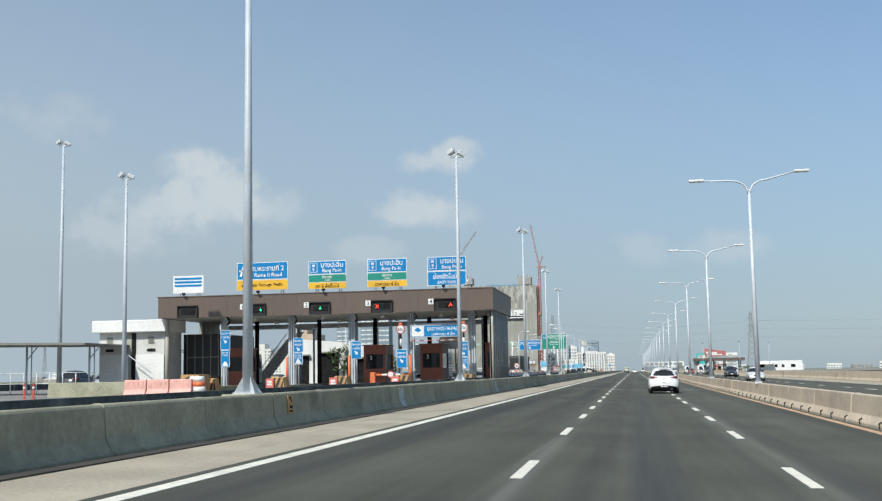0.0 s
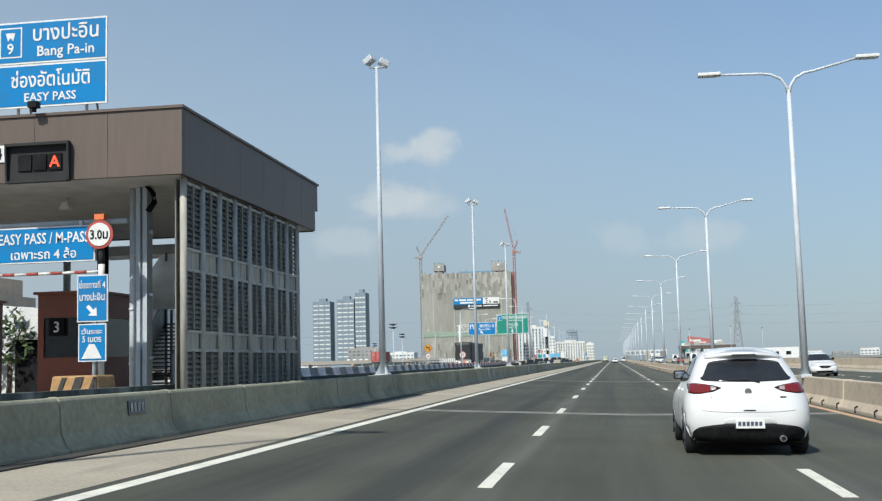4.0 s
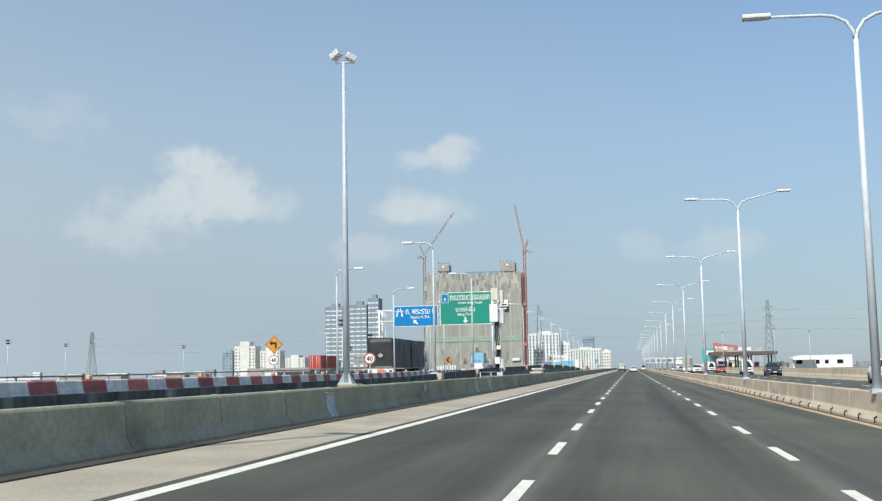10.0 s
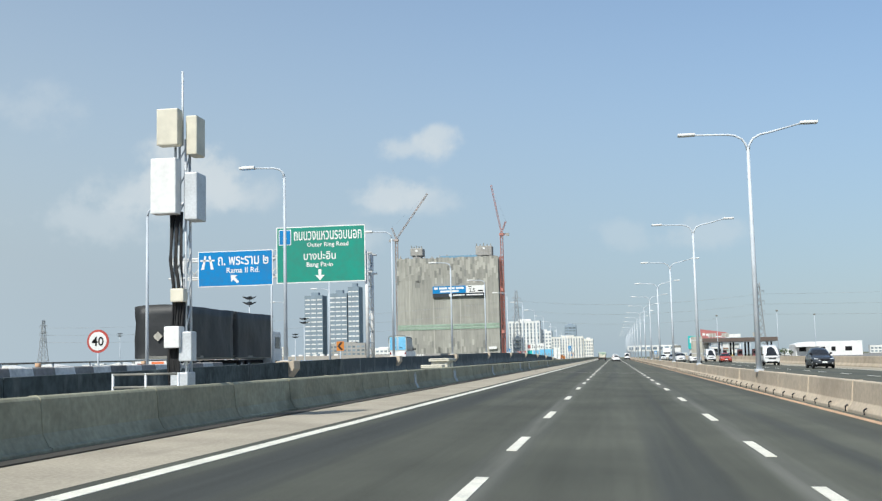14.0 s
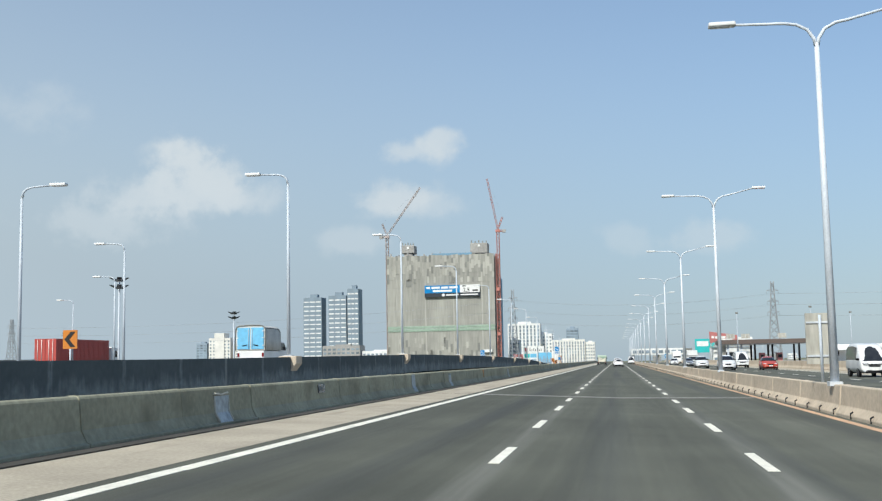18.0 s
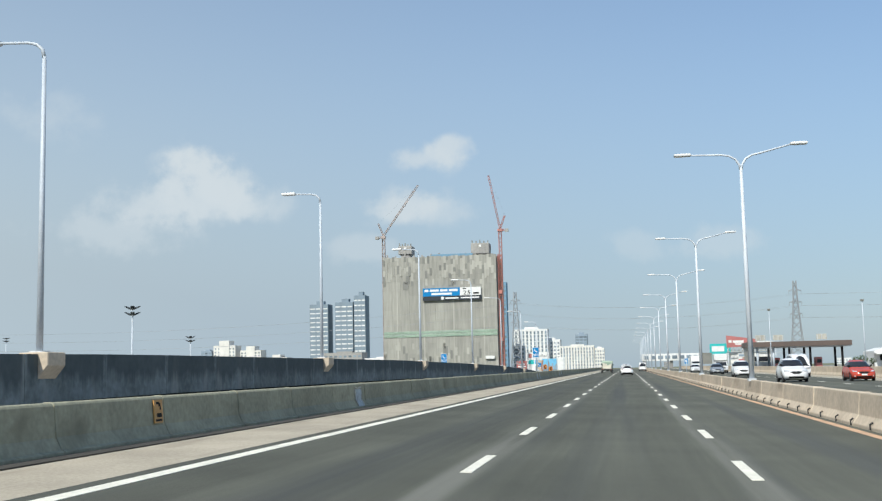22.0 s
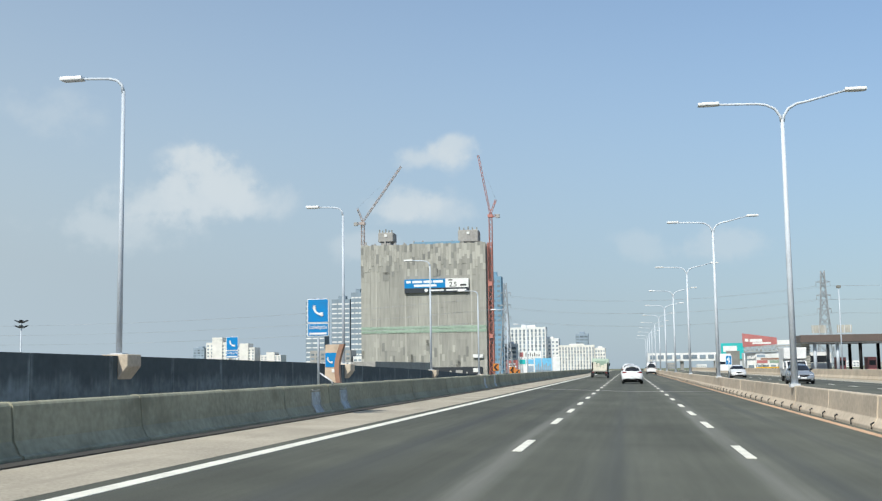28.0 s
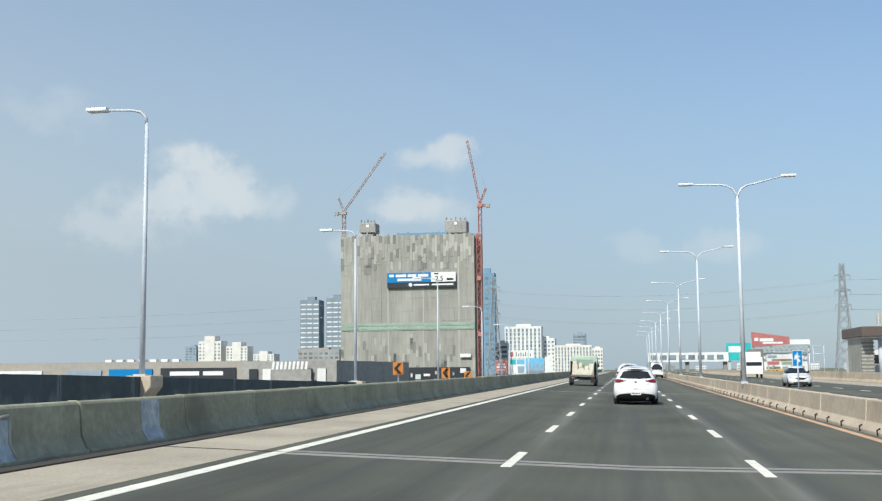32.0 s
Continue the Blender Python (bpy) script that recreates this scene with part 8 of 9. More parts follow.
# cream crates and sacks of several sizes
rnd = random.Random(17)
for x0, x1, z0, z1 in ((-0.9, -0.42, 1.0, 1.95), (-0.38, 0.1, 1.0, 1.62), (0.14, 0.5, 1.0, 1.85), (0.54, 0.94, 1.0, 2.05), (-0.36, -0.04, 1.64, 2.1), (-0.88, -0.5, 1.97, 2.25)):
    bm = B()
    y = rnd.uniform(0.06, 0.3)
    box(bm, x0, x1, y, y + 2.6, z0, z1)
    bevel(bm, 0.05, 2)
    part("load", bm, M_CREAM, work)
slope(work, -1.6, 434)
work.matrix_basis = work.matrix_basis @ Matrix.Diagonal((0.86, 0.86, 0.80, 1))
lor = thing("box_lorry", "white box lorry on the opposite carriageway", "truck", at=(18.4, 512, OPP), turn=180)
lorry_base(lor, 7.5, M_WHITE, (1.2, 6.2))
bm = B()
box(bm, -1.15, 1.15, 0.0, 5.3, 1.05, 3.5)
bevel(bm, 0.04, 1)
part("box_body", bm, M_WHITE, lor)
outer = thing("box_lorry", "tall lorry with a black panelled box in the outermost lane", "truck", at=(-28.5, 50.0, 0.35))
lorry_base(outer, 9.5, M_WHITE, (1.2, 2.4, 8.3))
bm = B()
box(bm, -1.25, 1.25, 0.0, 7.2, 1.0, 4.05)
bevel(bm, 0.04, 1)
part("box_body", bm, M_TARP, outer)
for k in range(5):
    bm = B()
    box(bm, -1.2 + 0.585 * k, -1.14 + 0.585 * k, -0.03, -0.002, 1.05, 4.0)
    part("upright", bm, M_LOUVRE, outer)
bm = B()
box(bm, -1.2, 1.2, -0.035, -0.002, 2.4, 2.46)
part("cross_rail", bm, M_LOUVRE, outer)
tanker = thing("box_lorry", "white box lorry waiting behind the toll booths", "truck", at=(-14.7, 60.5, 0.35))
lorry_base(tanker, 7.5, M_WHITE, (1.2, 6.2))
bm = B()
box(bm, -1.15, 1.15, 0.0, 5.3, 1.05, 3.3)
bevel(bm, 0.04, 1)
part("box_body", bm, M_WHITE, tanker)
carrier = thing("box_pickup", "white pickup with a tall white box on the opposite carriageway", "pickup truck", at=(16.0, 408, OPP), turn=180)
bm = B()
prism(bm, [(0.0, 0.45), (5.2, 0.45), (5.3, 0.75), (5.2, 1.0), (4.2, 1.12), (3.6, 1.75), (2.5, 1.78), (2.45, 1.05), (0, 1.05)], "x", -0.88, 0.88)
bevel(bm, 0.08, 3)
part("body", bm, M_CARW, carrier)
bm = B()
prism(bm, [(4.24, 1.16), (3.66, 1.7), (3.55, 1.7), (4.1, 1.16)], "x", -0.76, 0.76)
part("windscreen", bm, M_GLASS, carrier)
bm = B()
prism(bm, [(4.0, 1.18), (3.55, 1.66), (2.6, 1.68), (2.6, 1.18)], "x", -0.89, 0.89)
part("side_window", bm, M_GLASS, carrier)
bm = B()
prism(bm, [(0.0, 1.06), (2.4, 1.06), (2.4, 1.85), (3.3, 1.95), (3.4, 2.9), (0.0, 2.95)], "x", -0.95, 0.95)
bevel(bm, 0.06, 2)
part("box_body", bm, M_WHITE, carrier)
bm = B()
prism(bm, [(-0.45, 0.72), (0.45, 0.72), (0.5, 0.92), (-0.5, 0.92)], "y", 5.2, 5.31)
part("grille", bm, M_PLASTIC, carrier)
for s in (-1, 1):
    bm = B()
    box(bm, s * 0.68 - 0.15, s * 0.68 + 0.15, 5.1, 5.29, 0.78, 0.95)
    bevel(bm, 0.02, 1)
    part("headlight", bm, M_LENS, carrier)
for y in (0.95, 4.2):
    for x in (-0.88, 0.88):
        wheel(carrier, x, y, 0.36)

# ---- tower under construction ----
bld = thing("tower_block", "tall tower under construction wrapped in grey scaffold netting", "building")
BX0, BX1, BY0, BY1, BZ1 = -161.5, -83.0, 975.0, 1012.0, 79.0
bm = B()
box(bm, BX0 + 0.6, BX1 - 0.6, BY0 + 0.6, BY1 - 0.6, DZ, BZ1 - 1.5)
part("core", bm, M_CONC, bld)
bm = B()
box(bm, -0.5, 0.5, 0, 0.3, 0.0, 1.0)
sheet0 = part("net_sheet", bm, M_NET, bld)
pale_mesh, dark_mesh = sheet0.data.copy(), sheet0.data.copy()
for q, mtl in ((pale_mesh, M_NETP), (dark_mesh, M_NETD)):
    q.materials.clear()
    q.materials.append(mtl)
sheet0.matrix_basis = Matrix.Translation(((BX0 + BX1) / 2, BY0 + 0.2, DZ)) @ Matrix.Diagonal((BX1 - BX0 - 1, 1, BZ1 - DZ - 2, 1))


def sheet(x0, x1, z0, z1, y, mesh=None):
    o = again("net_sheet", sheet0, Matrix.Translation(((x0 + x1) / 2, BY0 - y, z0)) @ Matrix.Diagonal((x1 - x0, 1, z1 - z0, 1)), bld)
    if mesh:
        o.data = mesh


# wide storey-high lengths of netting over the middle
rnd = random.Random(61)
WIDE = [BX0 + (BX1 - BX0) * k / 13 for k in range(14)]
for a, b in zip(WIDE, WIDE[1:]):
    z = DZ
    while z < 66:
        h = rnd.choice((3.3, 6.6, 6.6, 9.9))
        sheet(a + 0.03, b - 0.03, z + 0.03, min(z + h, 67) - 0.03, rnd.uniform(0.0, 0.1))
        z += h
# short overlapping lengths round the top storeys and near the ground
NARROW = [BX0 + (BX1 - BX0) * k / 48 for k in range(49)]
for a, b in zip(NARROW, NARROW[1:]):
    z = 66 - rnd.choice((0, 0, 2, 4, 7))
    top = BZ1 + rnd.uniform(-0.5, 0.5)
    while z < top - 0.5:
        h = min(rnd.uniform(3.0, 7.0), top - z)
        d = rnd.random()
        sheet(a + 0.02, b - 0.02, z, z + h - 0.05, 0.15 + rnd.uniform(0, 0.2), pale_mesh if d < 0.42 else dark_mesh if d < 0.6 else None)
        z += h
    for k in range(2):
        if rnd.random() < 0.5:
            z = rnd.uniform(-3, 16)
            sheet(a + 0.02, b - 0.02, z, z + rnd.uniform(3, 7), 0.15, pale_mesh if rnd.random() < 0.6 else dark_mesh)
for x in (-152.2, -133.8, -113.2, -92.6):
    sheet(x, x + 0.9, DZ + 6, 66, 0.2, pale_mesh)
for x, z in ((-146.5, 60.5), (-147.5, 56.5), (-116.0, 58.0)):
    sheet(x, x + 3.6, z, z + 5.5, 0.2, dark_mesh)
for c in range(15):
    bm = B()
    a = BY0 + 0.6 + (BY1 - BY0 - 1.2) * c / 15
    box(bm, BX1 - 0.58, BX1 - 0.2, a + 0.05, a + 2.3, DZ, BZ1 - random.Random(c).uniform(0, 2))
    part("side_net", bm, M_NET, bld)
for k in range(16):
    bm = B()
    a = BX0 + (BX1 - BX0) * k / 16
    q = random.Random(k).uniform(-0.15, 0.15)
    for z in (24.4, 26.4):
        box(bm, a + 0.02, a + (BX1 - BX0) / 16, BY0 - 0.45, BY0 - 0.33, z + q, z + 1.0 + q)
    part("green_net_band", bm, M_GREENNET, bld)
for x, w, z0 in ((-146.5, 9.6, 80.8), (-94.2, 12.6, 79.2)):
    bm = B()
    box(bm, x - w / 2, x + w / 2, BY0 + 4, BY0 + 15, z0 + 0.6, 87.4)
    box(bm, x - w / 2 + 1.6, x + w / 2 - 1.6, BY0 + 5, BY0 + 14, BZ1 - 2, z0 + 0.6)
    bevel(bm, 0.4, 1)
    part("lift_core", bm, M_CONC, bld)
    for k in range(5):
        bm = B()
        q = x - w / 2 + 0.9 + (w - 1.8) * k / 4
        box(bm, q - 0.35, q + 0.35, BY0 + 4.5, BY0 + 5.2, 87.3, 88.6 + 0.9 * random.Random(k).random())
        part("starter_bar", bm, M_LOUVRE, bld)
    bm = B()
    box(bm, x - 0.8, x + 0.9, BY0 + 3.7, BY0 + 3.98, 84.6, 86.2)
    part("site_lamp", bm, M_WHITE, bld)
for k in range(11):
    bm = B()
    x = BX0 + 3 + 6.1 * k + random.Random(k + 7).uniform(-1, 1)
    h = random.Random(k).uniform(1.0, 2.6)
    box(bm, x - 0.45, x + 0.45, BY0 + 2, BY0 + 2.9, BZ1 - 2, BZ1 + h)
    box(bm, x - 0.8, x + 0.8, BY0 + 1.9, BY0 + 3.0, BZ1 - 2, BZ1 + h * 0.35)
    part("column_stub", bm, M_CONC, bld)
bm = B()
box(bm, -128, -99, BY0 + 1.0, BY0 + 1.3, BZ1 - 1, BZ1 + 1.3)
part("blue_guard_net", bm, M_BLUENET, bld)
bm = B()
box(bm, BX0 + 3, BX1 - 3, BY0 - 1.2, BY0 - 0.5, DZ, DZ + 9.7)
part("ground_floor", bm, M_CARD, bld)
rnd = random.Random(23)
x = BX0 + 2.0
while x < BX1 - 3:
    w = rnd.uniform(0.8, 4.5)
    bm = B()
    z = rnd.uniform(-4.5, -0.5)
    box(bm, x, x + w, BY0 - 1.6, BY0 - 1.25, z, z + rnd.uniform(0.8, 3.0))
    part("site_panel", bm, rnd.choice((M_BLDW, M_CONC, M_LPANEL, M_BLDT2, M_STEEL)), bld)
    x += w + rnd.uniform(0.8, 4.0)
bm = B()
box(bm, BX0 + 0.4, BX1 - 0.4, BY0 - 0.31, BY0 - 0.26, 23.9, 28.1)
part("green_net_strip", bm, M_GREENPALE, bld)
ban = thing("building_banner", "blue and white advertising banner hung on the tower", "banner")
Y = BY0 - 1.6
bm = B()
box(bm, -133.6, -107.9, Y, Y + 1.2, 51.4, 56.9)
part("blue_field", bm, M_BLUE, ban)
bm = B()
box(bm, -107.9, -93.6, Y, Y + 1.2, 51.4, 56.9)
part("white_field", bm, M_WHITE, ban)
bm = B()
box(bm, -133.6, -93.6, Y, Y + 1.2, 48.4, 51.4)
part("grey_strip", bm, M_CARD, ban)
for x0, x1, z0, z1 in ((-132.4, -129.6, 54.5, 56.0), (-128.6, -122.5, 54.5, 56.0), (-121.6, -116.5, 54.5, 56.0), (-115.6, -109.4, 54.5, 56.0), (-127.6, -113.5, 52.2, 53.6)):
    bars(ban, x0, x1, Y, z0, z1, M_WHITE, 1)
lettering("2.5", 2.9, M_PLASTIC, ban, (-103.2, Y - 0.05, 53.3))
bars(ban, -106.0, -103.6, Y, 55.6, 56.4, M_PLASTIC, 1)
bars(ban, -98.8, -94.9, Y, 52.2, 53.3, M_PLASTIC, 1)
bars(ban, -118, -109, Y, 49.4, 50.3, M_WHITE, 1)
bars(ban, -107.5, -95, Y, 49.4, 50.3, M_WHITE, 1)
bm = B()
tube(bm, [(-120.0, Y - 0.05, 49.9), (-120.0, Y + 0.1, 49.9)], 1.1, 14)
part("logo_disc", bm, M_WHITE, ban)
e = thing("small_banner", "white notice hung low on the tower's netting", "banner")
bm = B()
box(bm, -91.5, -85.5, Y, Y + 1.2, 8.2, 10.2)
part("sheet", bm, M_WHITE, e)


def lattice(bm, p0, p1, w, bays, r):
    p0, p1 = Vector(p0), Vector(p1)
    ax = (p1 - p0).normalized()
    s = ax.cross(Vector((0, 1, 0)))
    if s.length < 0.1:
        s = Vector((1, 0, 0))
    s.normalize()
    t = ax.cross(s)
    cs = [(s * a + t * b) * w / 2 for a, b in ((-1, -1), (1, -1), (1, 1), (-1, 1))]
    for c in cs:
        tube(bm, [p0 + c, p1 + c], r, 4, False)
    for k in range(bays):
        a, b = p0 + (p1 - p0) * (k / bays), p0 + (p1 - p0) * ((k + 1) / bays)
        for i in range(4):
            c, d = (cs[i], cs[(i + 1) % 4]) if k % 2 else (cs[(i + 1) % 4], cs[i])
            tube(bm, [a + c, b + d], r * 0.7, 4, False)


def tower_crane(x, y, hub, tip, base, label, steel):
    e = thing("tower_crane", label, "tower crane", "tower cranes")
    bm = B()
    lattice(bm, (x, y, base), (x, y, hub), 1.9, int((hub - base) / 3), 0.2)
    part("mast", bm, steel, e)
    bm = B()
    box(bm, x - 1.6, x + 1.6, y - 1.5, y + 1.5, hub, hub + 1.8)
    part("cab", bm, steel, e)
    bm = B()
    lattice(bm, (x, y, hub + 2), (tip[0], y, tip[1]), 1.0, 18, 0.12)
    part("jib", bm, steel, e)
    d = -1 if tip[0] > x else 1
    bm = B()
    lattice(bm, (x, y, hub + 0.9), (x + d * 5.0, y, hub + 0.9), 1.2, 4, 0.13)
    part("counter_jib", bm, steel, e)
    bm = B()
    box(bm, x + d * 4.6 - 1.2, x + d * 4.6 + 1.2, y - 1.0, y + 1.0, hub - 0.4, hub + 1.7)
    part("counterweight", bm, M_CONC, e)
    bm = B()
    lattice(bm, (x, y, hub + 2), (x + d * 3.6, y, hub + 11), 0.9, 5, 0.14)
    part("a_frame", bm, steel, e)
    bm = B()
    tube(bm, [(x + d * 3.6, y, hub + 11), (tip[0], y, tip[1])], 0.03, 4)
    part("pendant", bm, M_PYLON, e)


tower_crane(-166.2, 1000, 95.6, (-140.3, 133.1), DZ, "luffing tower crane in haze-paled steel rising beside the netted tower", M_CRANE)
tower_crane(-80.7, 985, 95.4, (-87.8, 135.2), DZ, "red luffing tower crane climbing the tower's corner", M_REDSTEEL)


hoist = thing("builders_hoist", "haze-paled red hoist mast fixed to the tower's corner", "hoist")
bm = B()
lattice(bm, (-80.6, 979, DZ), (-80.6, 979, 79), 2.6, 32, 0.3)
part("mast", bm, M_REDSTEEL, hoist)
for z in (20.0, 52.0):
    bm = B()
    box(bm, -81.6, -79.6, 976.6, 977.6, z, z + 2.6)
    part("cage", bm, M_REDSTEEL, hoist)


# ---- far buildings ----
def slab_block(name, label, x0, x1, y, z1, wall, cols, rows, depth=30.0, base=DZ, win=(0.62, 0.5), top=True, group="", glass=M_WIN):
    e = thing(name, label, "building", group)
    bm = B()
    box(bm, x0, x1, y, y + depth, base, z1)
    part("wall", bm, wall, e)
    cw_, rh_ = (x1 - x0) / cols, (z1 - base) / (rows + 0.6)
    bm = B()
    box(bm, -cw_ * win[0] / 2, cw_ * win[0] / 2, -0.25, 0.2, -rh_ * win[1] / 2, rh_ * win[1] / 2)
    w0 = part("window", bm, glass, e)
    first_ = True
    for r in range(rows):
        for c in range(cols):
            m = Matrix.Translation((x0 + cw_ * (c + 0.5), y, base + rh_ * (r + 0.6)))
            if first_:
                w0.matrix_basis = m
                first_ = False
            else:
                again("window", w0, m, e)
    if top:
        bm = B()
        w = x1 - x0
        box(bm, x0 + w * 0.3, x1 - w * 0.3, y + depth * 0.3, y + depth * 0.7, z1, z1 + max(1.5, (z1 - base) * 0.05))
        part("roof_house", bm, wall, e)
    return e


for x0, x1, z1 in ((-1036, -973, 228), (-949, -888, 233), (-884, -846, 254)):
    slab_block("tower_block", "distant blue-grey apartment tower with rows of pale windows", x0, x1, 3800, z1, M_BLDT2, 3, 15, 60, win=(0.8, 0.26), group="blue-grey towers", glass=M_BLDW)
for x0, x1, z1 in ((-1180, -1114, 100), (-1099, -1037, 82), (-1020, -960, 56)):
    e = slab_block("apartment_block", "distant cream apartment block with stepped roof", x0, x1, 3300, z1 * 0.86, M_CREAMB, 6, 9, 50, win=(0.45, 0.5), group="cream apartment blocks")
    bm = B()
    box(bm, x0 + 18, x1 - 18, 3298, 3340, DZ, z1)
    part("tall_core", bm, M_CREAMB, e)
slab_block("office_block", "distant slim grey-blue office block", -1223, -1190, 3310, 72, M_BLDT, 3, 10, 40)
slab_block("hotel", "white stepped hotel with rows of dark windows", -138.5, -96, 1640, 50.5, M_BLDW, 9, 12, 30, win=(0.45, 0.82))
slab_block("hotel_wing", "lower white wing of the hotel", -104, -81.5, 1655, 37, M_BLDW, 5, 9, 30, win=(0.5, 0.45))
slab_block("apartment_block", "long cream apartment block with regular windows", -81, -38.2, 1640, 28, M_CREAMB, 12, 8, 20, win=(0.42, 0.8))
slab_block("apartment_block", "end block of the long cream apartments", -38, -25.5, 1642, 24.6, M_CREAMB, 4, 7, 20, win=(0.5, 0.5))
slab_block("office_block", "blue glass office tower behind the apartments", -98, -74, 2450, 66, M_BLDT, 3, 12, 30, win=(0.85, 0.6))
slab_block("office_block", "low grey block behind the netted tower", -392, -340, 1650, 27, M_CONC, 8, 6, 30, group="low grey blocks")
slab_block("office_block", "low pale block behind the netted tower", -338, -292, 1655, 19, M_BLDW, 8, 5, 30, group="low grey blocks")
slab_block("office_block", "grey block with dark window bands beside the crane", -80.5, -72.5, 1050, 18, M_BLDW, 1, 8, 12, win=(0.9, 0.55))
slab_block("tower_block", "distant blue-netted high-rise beyond the netted tower", -137, -121.5, 1400, 93, M_BLUENET, 3, 20, 14)
for k in range(26):
    rnd = random.Random(k + 40)
    x = -2300 + 88 * k + rnd.uniform(-30, 30)
    if -1260 < x < -820:
        continue
    slab_block("far_block", "far low city block in the haze", x, x + rnd.uniform(20, 55), 3950 + rnd.uniform(0, 80), rnd.uniform(8, 26), M_BLDW if k % 3 else M_CONC, 5, 3, 20, top=False, group="far city blocks")
for k in range(22):
    rnd = random.Random(k + 90)
    x = 120 + 85 * k + rnd.uniform(-30, 30)
    slab_block("far_block", "far low city block in the haze", x, x + rnd.uniform(20, 60), 3300 + rnd.uniform(0, 80), rnd.uniform(3, 16), M_BLDW if k % 3 else M_CONC, 5, 2, 20, top=False, group="far city blocks")
# billboards and signs by the tower
def billboard(x0, x1, z0, z1, m, lab, fields):
    e = thing("billboard", lab + " by the roadside", "billboard", "roadside billboards")
    bm = B()
    box(bm, x0, x1, 930, 930.6, z0, z1)
    board = part("panel", bm, m, e)
    for x in (x0 + 1.2, x1 - 1.2):
        bm = B()
        tube(bm, [(x, 930.9, DZ), (x, 930.9, z0 + 1)], 0.3, 6)
        part("post", bm, M_STEEL, e)
    w, h = x1 - x0, z1 - z0
    for a, b, c, d, mtl in fields:
        bm = B()
        box(bm, x0 + w * a, x0 + w * b, 929.9, 929.996, z0 + h * c, z0 + h * d)
        part("picture", bm, mtl, board)


billboard(-59.6, -46.0, 6.9, 11.1, M_WHITE, "white roof sign with dark strokes", [(0.06, 0.2, 0.2, 0.8, M_HAZERED)] + [(0.3 + 0.09 * k, 0.33 + 0.09 * k, 0.25, (0.75, 0.55, 0.7, 0.55, 0.75, 0.55, 0.55)[k], M_CARD) for k in range(7)])
billboard(-59.6, -50.8, -1.2, 6.7, M_BLDW, "teal and white panelled billboard", [(0.05, 0.45, 0.62, 0.95, M_TEAL), (0.5, 0.97, 0.62, 0.95, M_BLUEBOX), (0.55, 0.95, 0.05, 0.5, M_BLDT)])
billboard(-50.4, -41.0, -1.2, 6.9, M_BLUEBOX, "blue skyline picture billboard", [(0.02, 0.98, 0.02, 0.2, M_BLDT2)] + [(0.06 + 0.115 * k, 0.14 + 0.115 * k, 0.2, (0.5, 0.62, 0.42, 0.72, 0.55, 0.66, 0.46, 0.58)[k], M_BLDT) for k in range(8)])
billboard(-40.6, -36.4, -2.0, 7.6, M_WHITE, "tall plain white board", [])
billboard(-66.5, -60.1, -1.0, 6.0, M_HAZERED, "red board with pale writing", [(0.2, 0.8, 0.62, 0.74, M_BLDW), (0.12, 0.88, 0.42, 0.54, M_BLDW), (0.25, 0.75, 0.22, 0.34, M_BLDW)])

rnd = random.Random(77)
for k in range(13):
    x = -395 + 15.5 * k + rnd.uniform(-4, 4)
    w, h = rnd.uniform(7, 15), rnd.uniform(0.2, 2.2)
    e = thing("shed", "low pale metal-roofed shed beyond the plaza", "shed", "low sheds")
    y = 640 + rnd.uniform(0, 60)
    bm = B()
    box(bm, x, x + w, y, y + 9, DZ, h)
    part("wall", bm, rnd.choice((M_BLDW, M_CONC, M_MALL)), e)
    bm = B()
    prism(bm, [(x - 0.4, h + 0.01), (x + w + 0.4, h + 0.01), (x + w * 0.5, h + 1.3)], "y", y - 0.4, y + 9.4)
    part("roof", bm, rnd.choice((M_BLDW, M_WHITE, M_WHITE)), e)

# shopping centre beyond the ramp
mall = thing("shopping_centre", "long flat-roofed beige shopping centre with dark sign panels", "building")
bm = B()
box(bm, -200, -107, 660, 760, DZ, 4.4)
part("beige_wall", bm, M_MALL, mall)
bm = B()
box(bm, -107, -79, 655, 760, DZ, 4.2)
part("grey_wall", bm, M_CONC, mall)
for x0, x1, z0, z1, m in ((-133.4, -110.3, -1.0, 2.5, M_CARD), (-149.6, -136.0, -1.0, 2.3, M_BLUE), (-163, -152, -1.0, 2.0, M_BLDT), (-190, -171, 0.2, 2.0, M_WHITE)):
    bm = B()
    box(bm, x0, x1, 659.5, 659.96, z0, z1)
    part("sign_panel", bm, m, mall)
for x0, x1 in ((-130.5, -121.5), (-120.3, -114.2)):
    bars(mall, x0, x1, 659.5, 0.3, 1.5, M_WHITE, 1)
for k in range(6):
    bm = B()
    x = -104.5 + 4.0 * k
    box(bm, x, x + 2.5, 654.5, 654.96, -2.5, 2.0)
    part("poster", bm, (M_CARD, M_WHITE, M_BLDT, M_CONC, M_CARD, M_BLDW)[k], mall)
for k in range(7):
    bm = B()
    x = -155 + 3.6 * k
    box(bm, x, x + 2.0, 668, 670, 4.4, 5.2)
    part("roof_vent", bm, M_WHITE, mall)
e = thing("roof_letters", "row of white slanted roof letters shown as plain shapes", "sign", at=(-92, 652, DZ))
for k in range(9):
    bm = B()
    prism(bm, [(k * 1.2 - 5, 8.8), (k * 1.2 - 4.3, 8.8), (k * 1.2 - 4.0, 11.0), (k * 1.2 - 4.7, 11.0)], "y", -0.2, 0.2)
    part("letter_shape", bm, M_WHITE, e)
bm = B()
box(bm, -5.3, 6.5, -0.15, 0.15, 0, 8.8)
part("support_wall", bm, M_CONC, e)

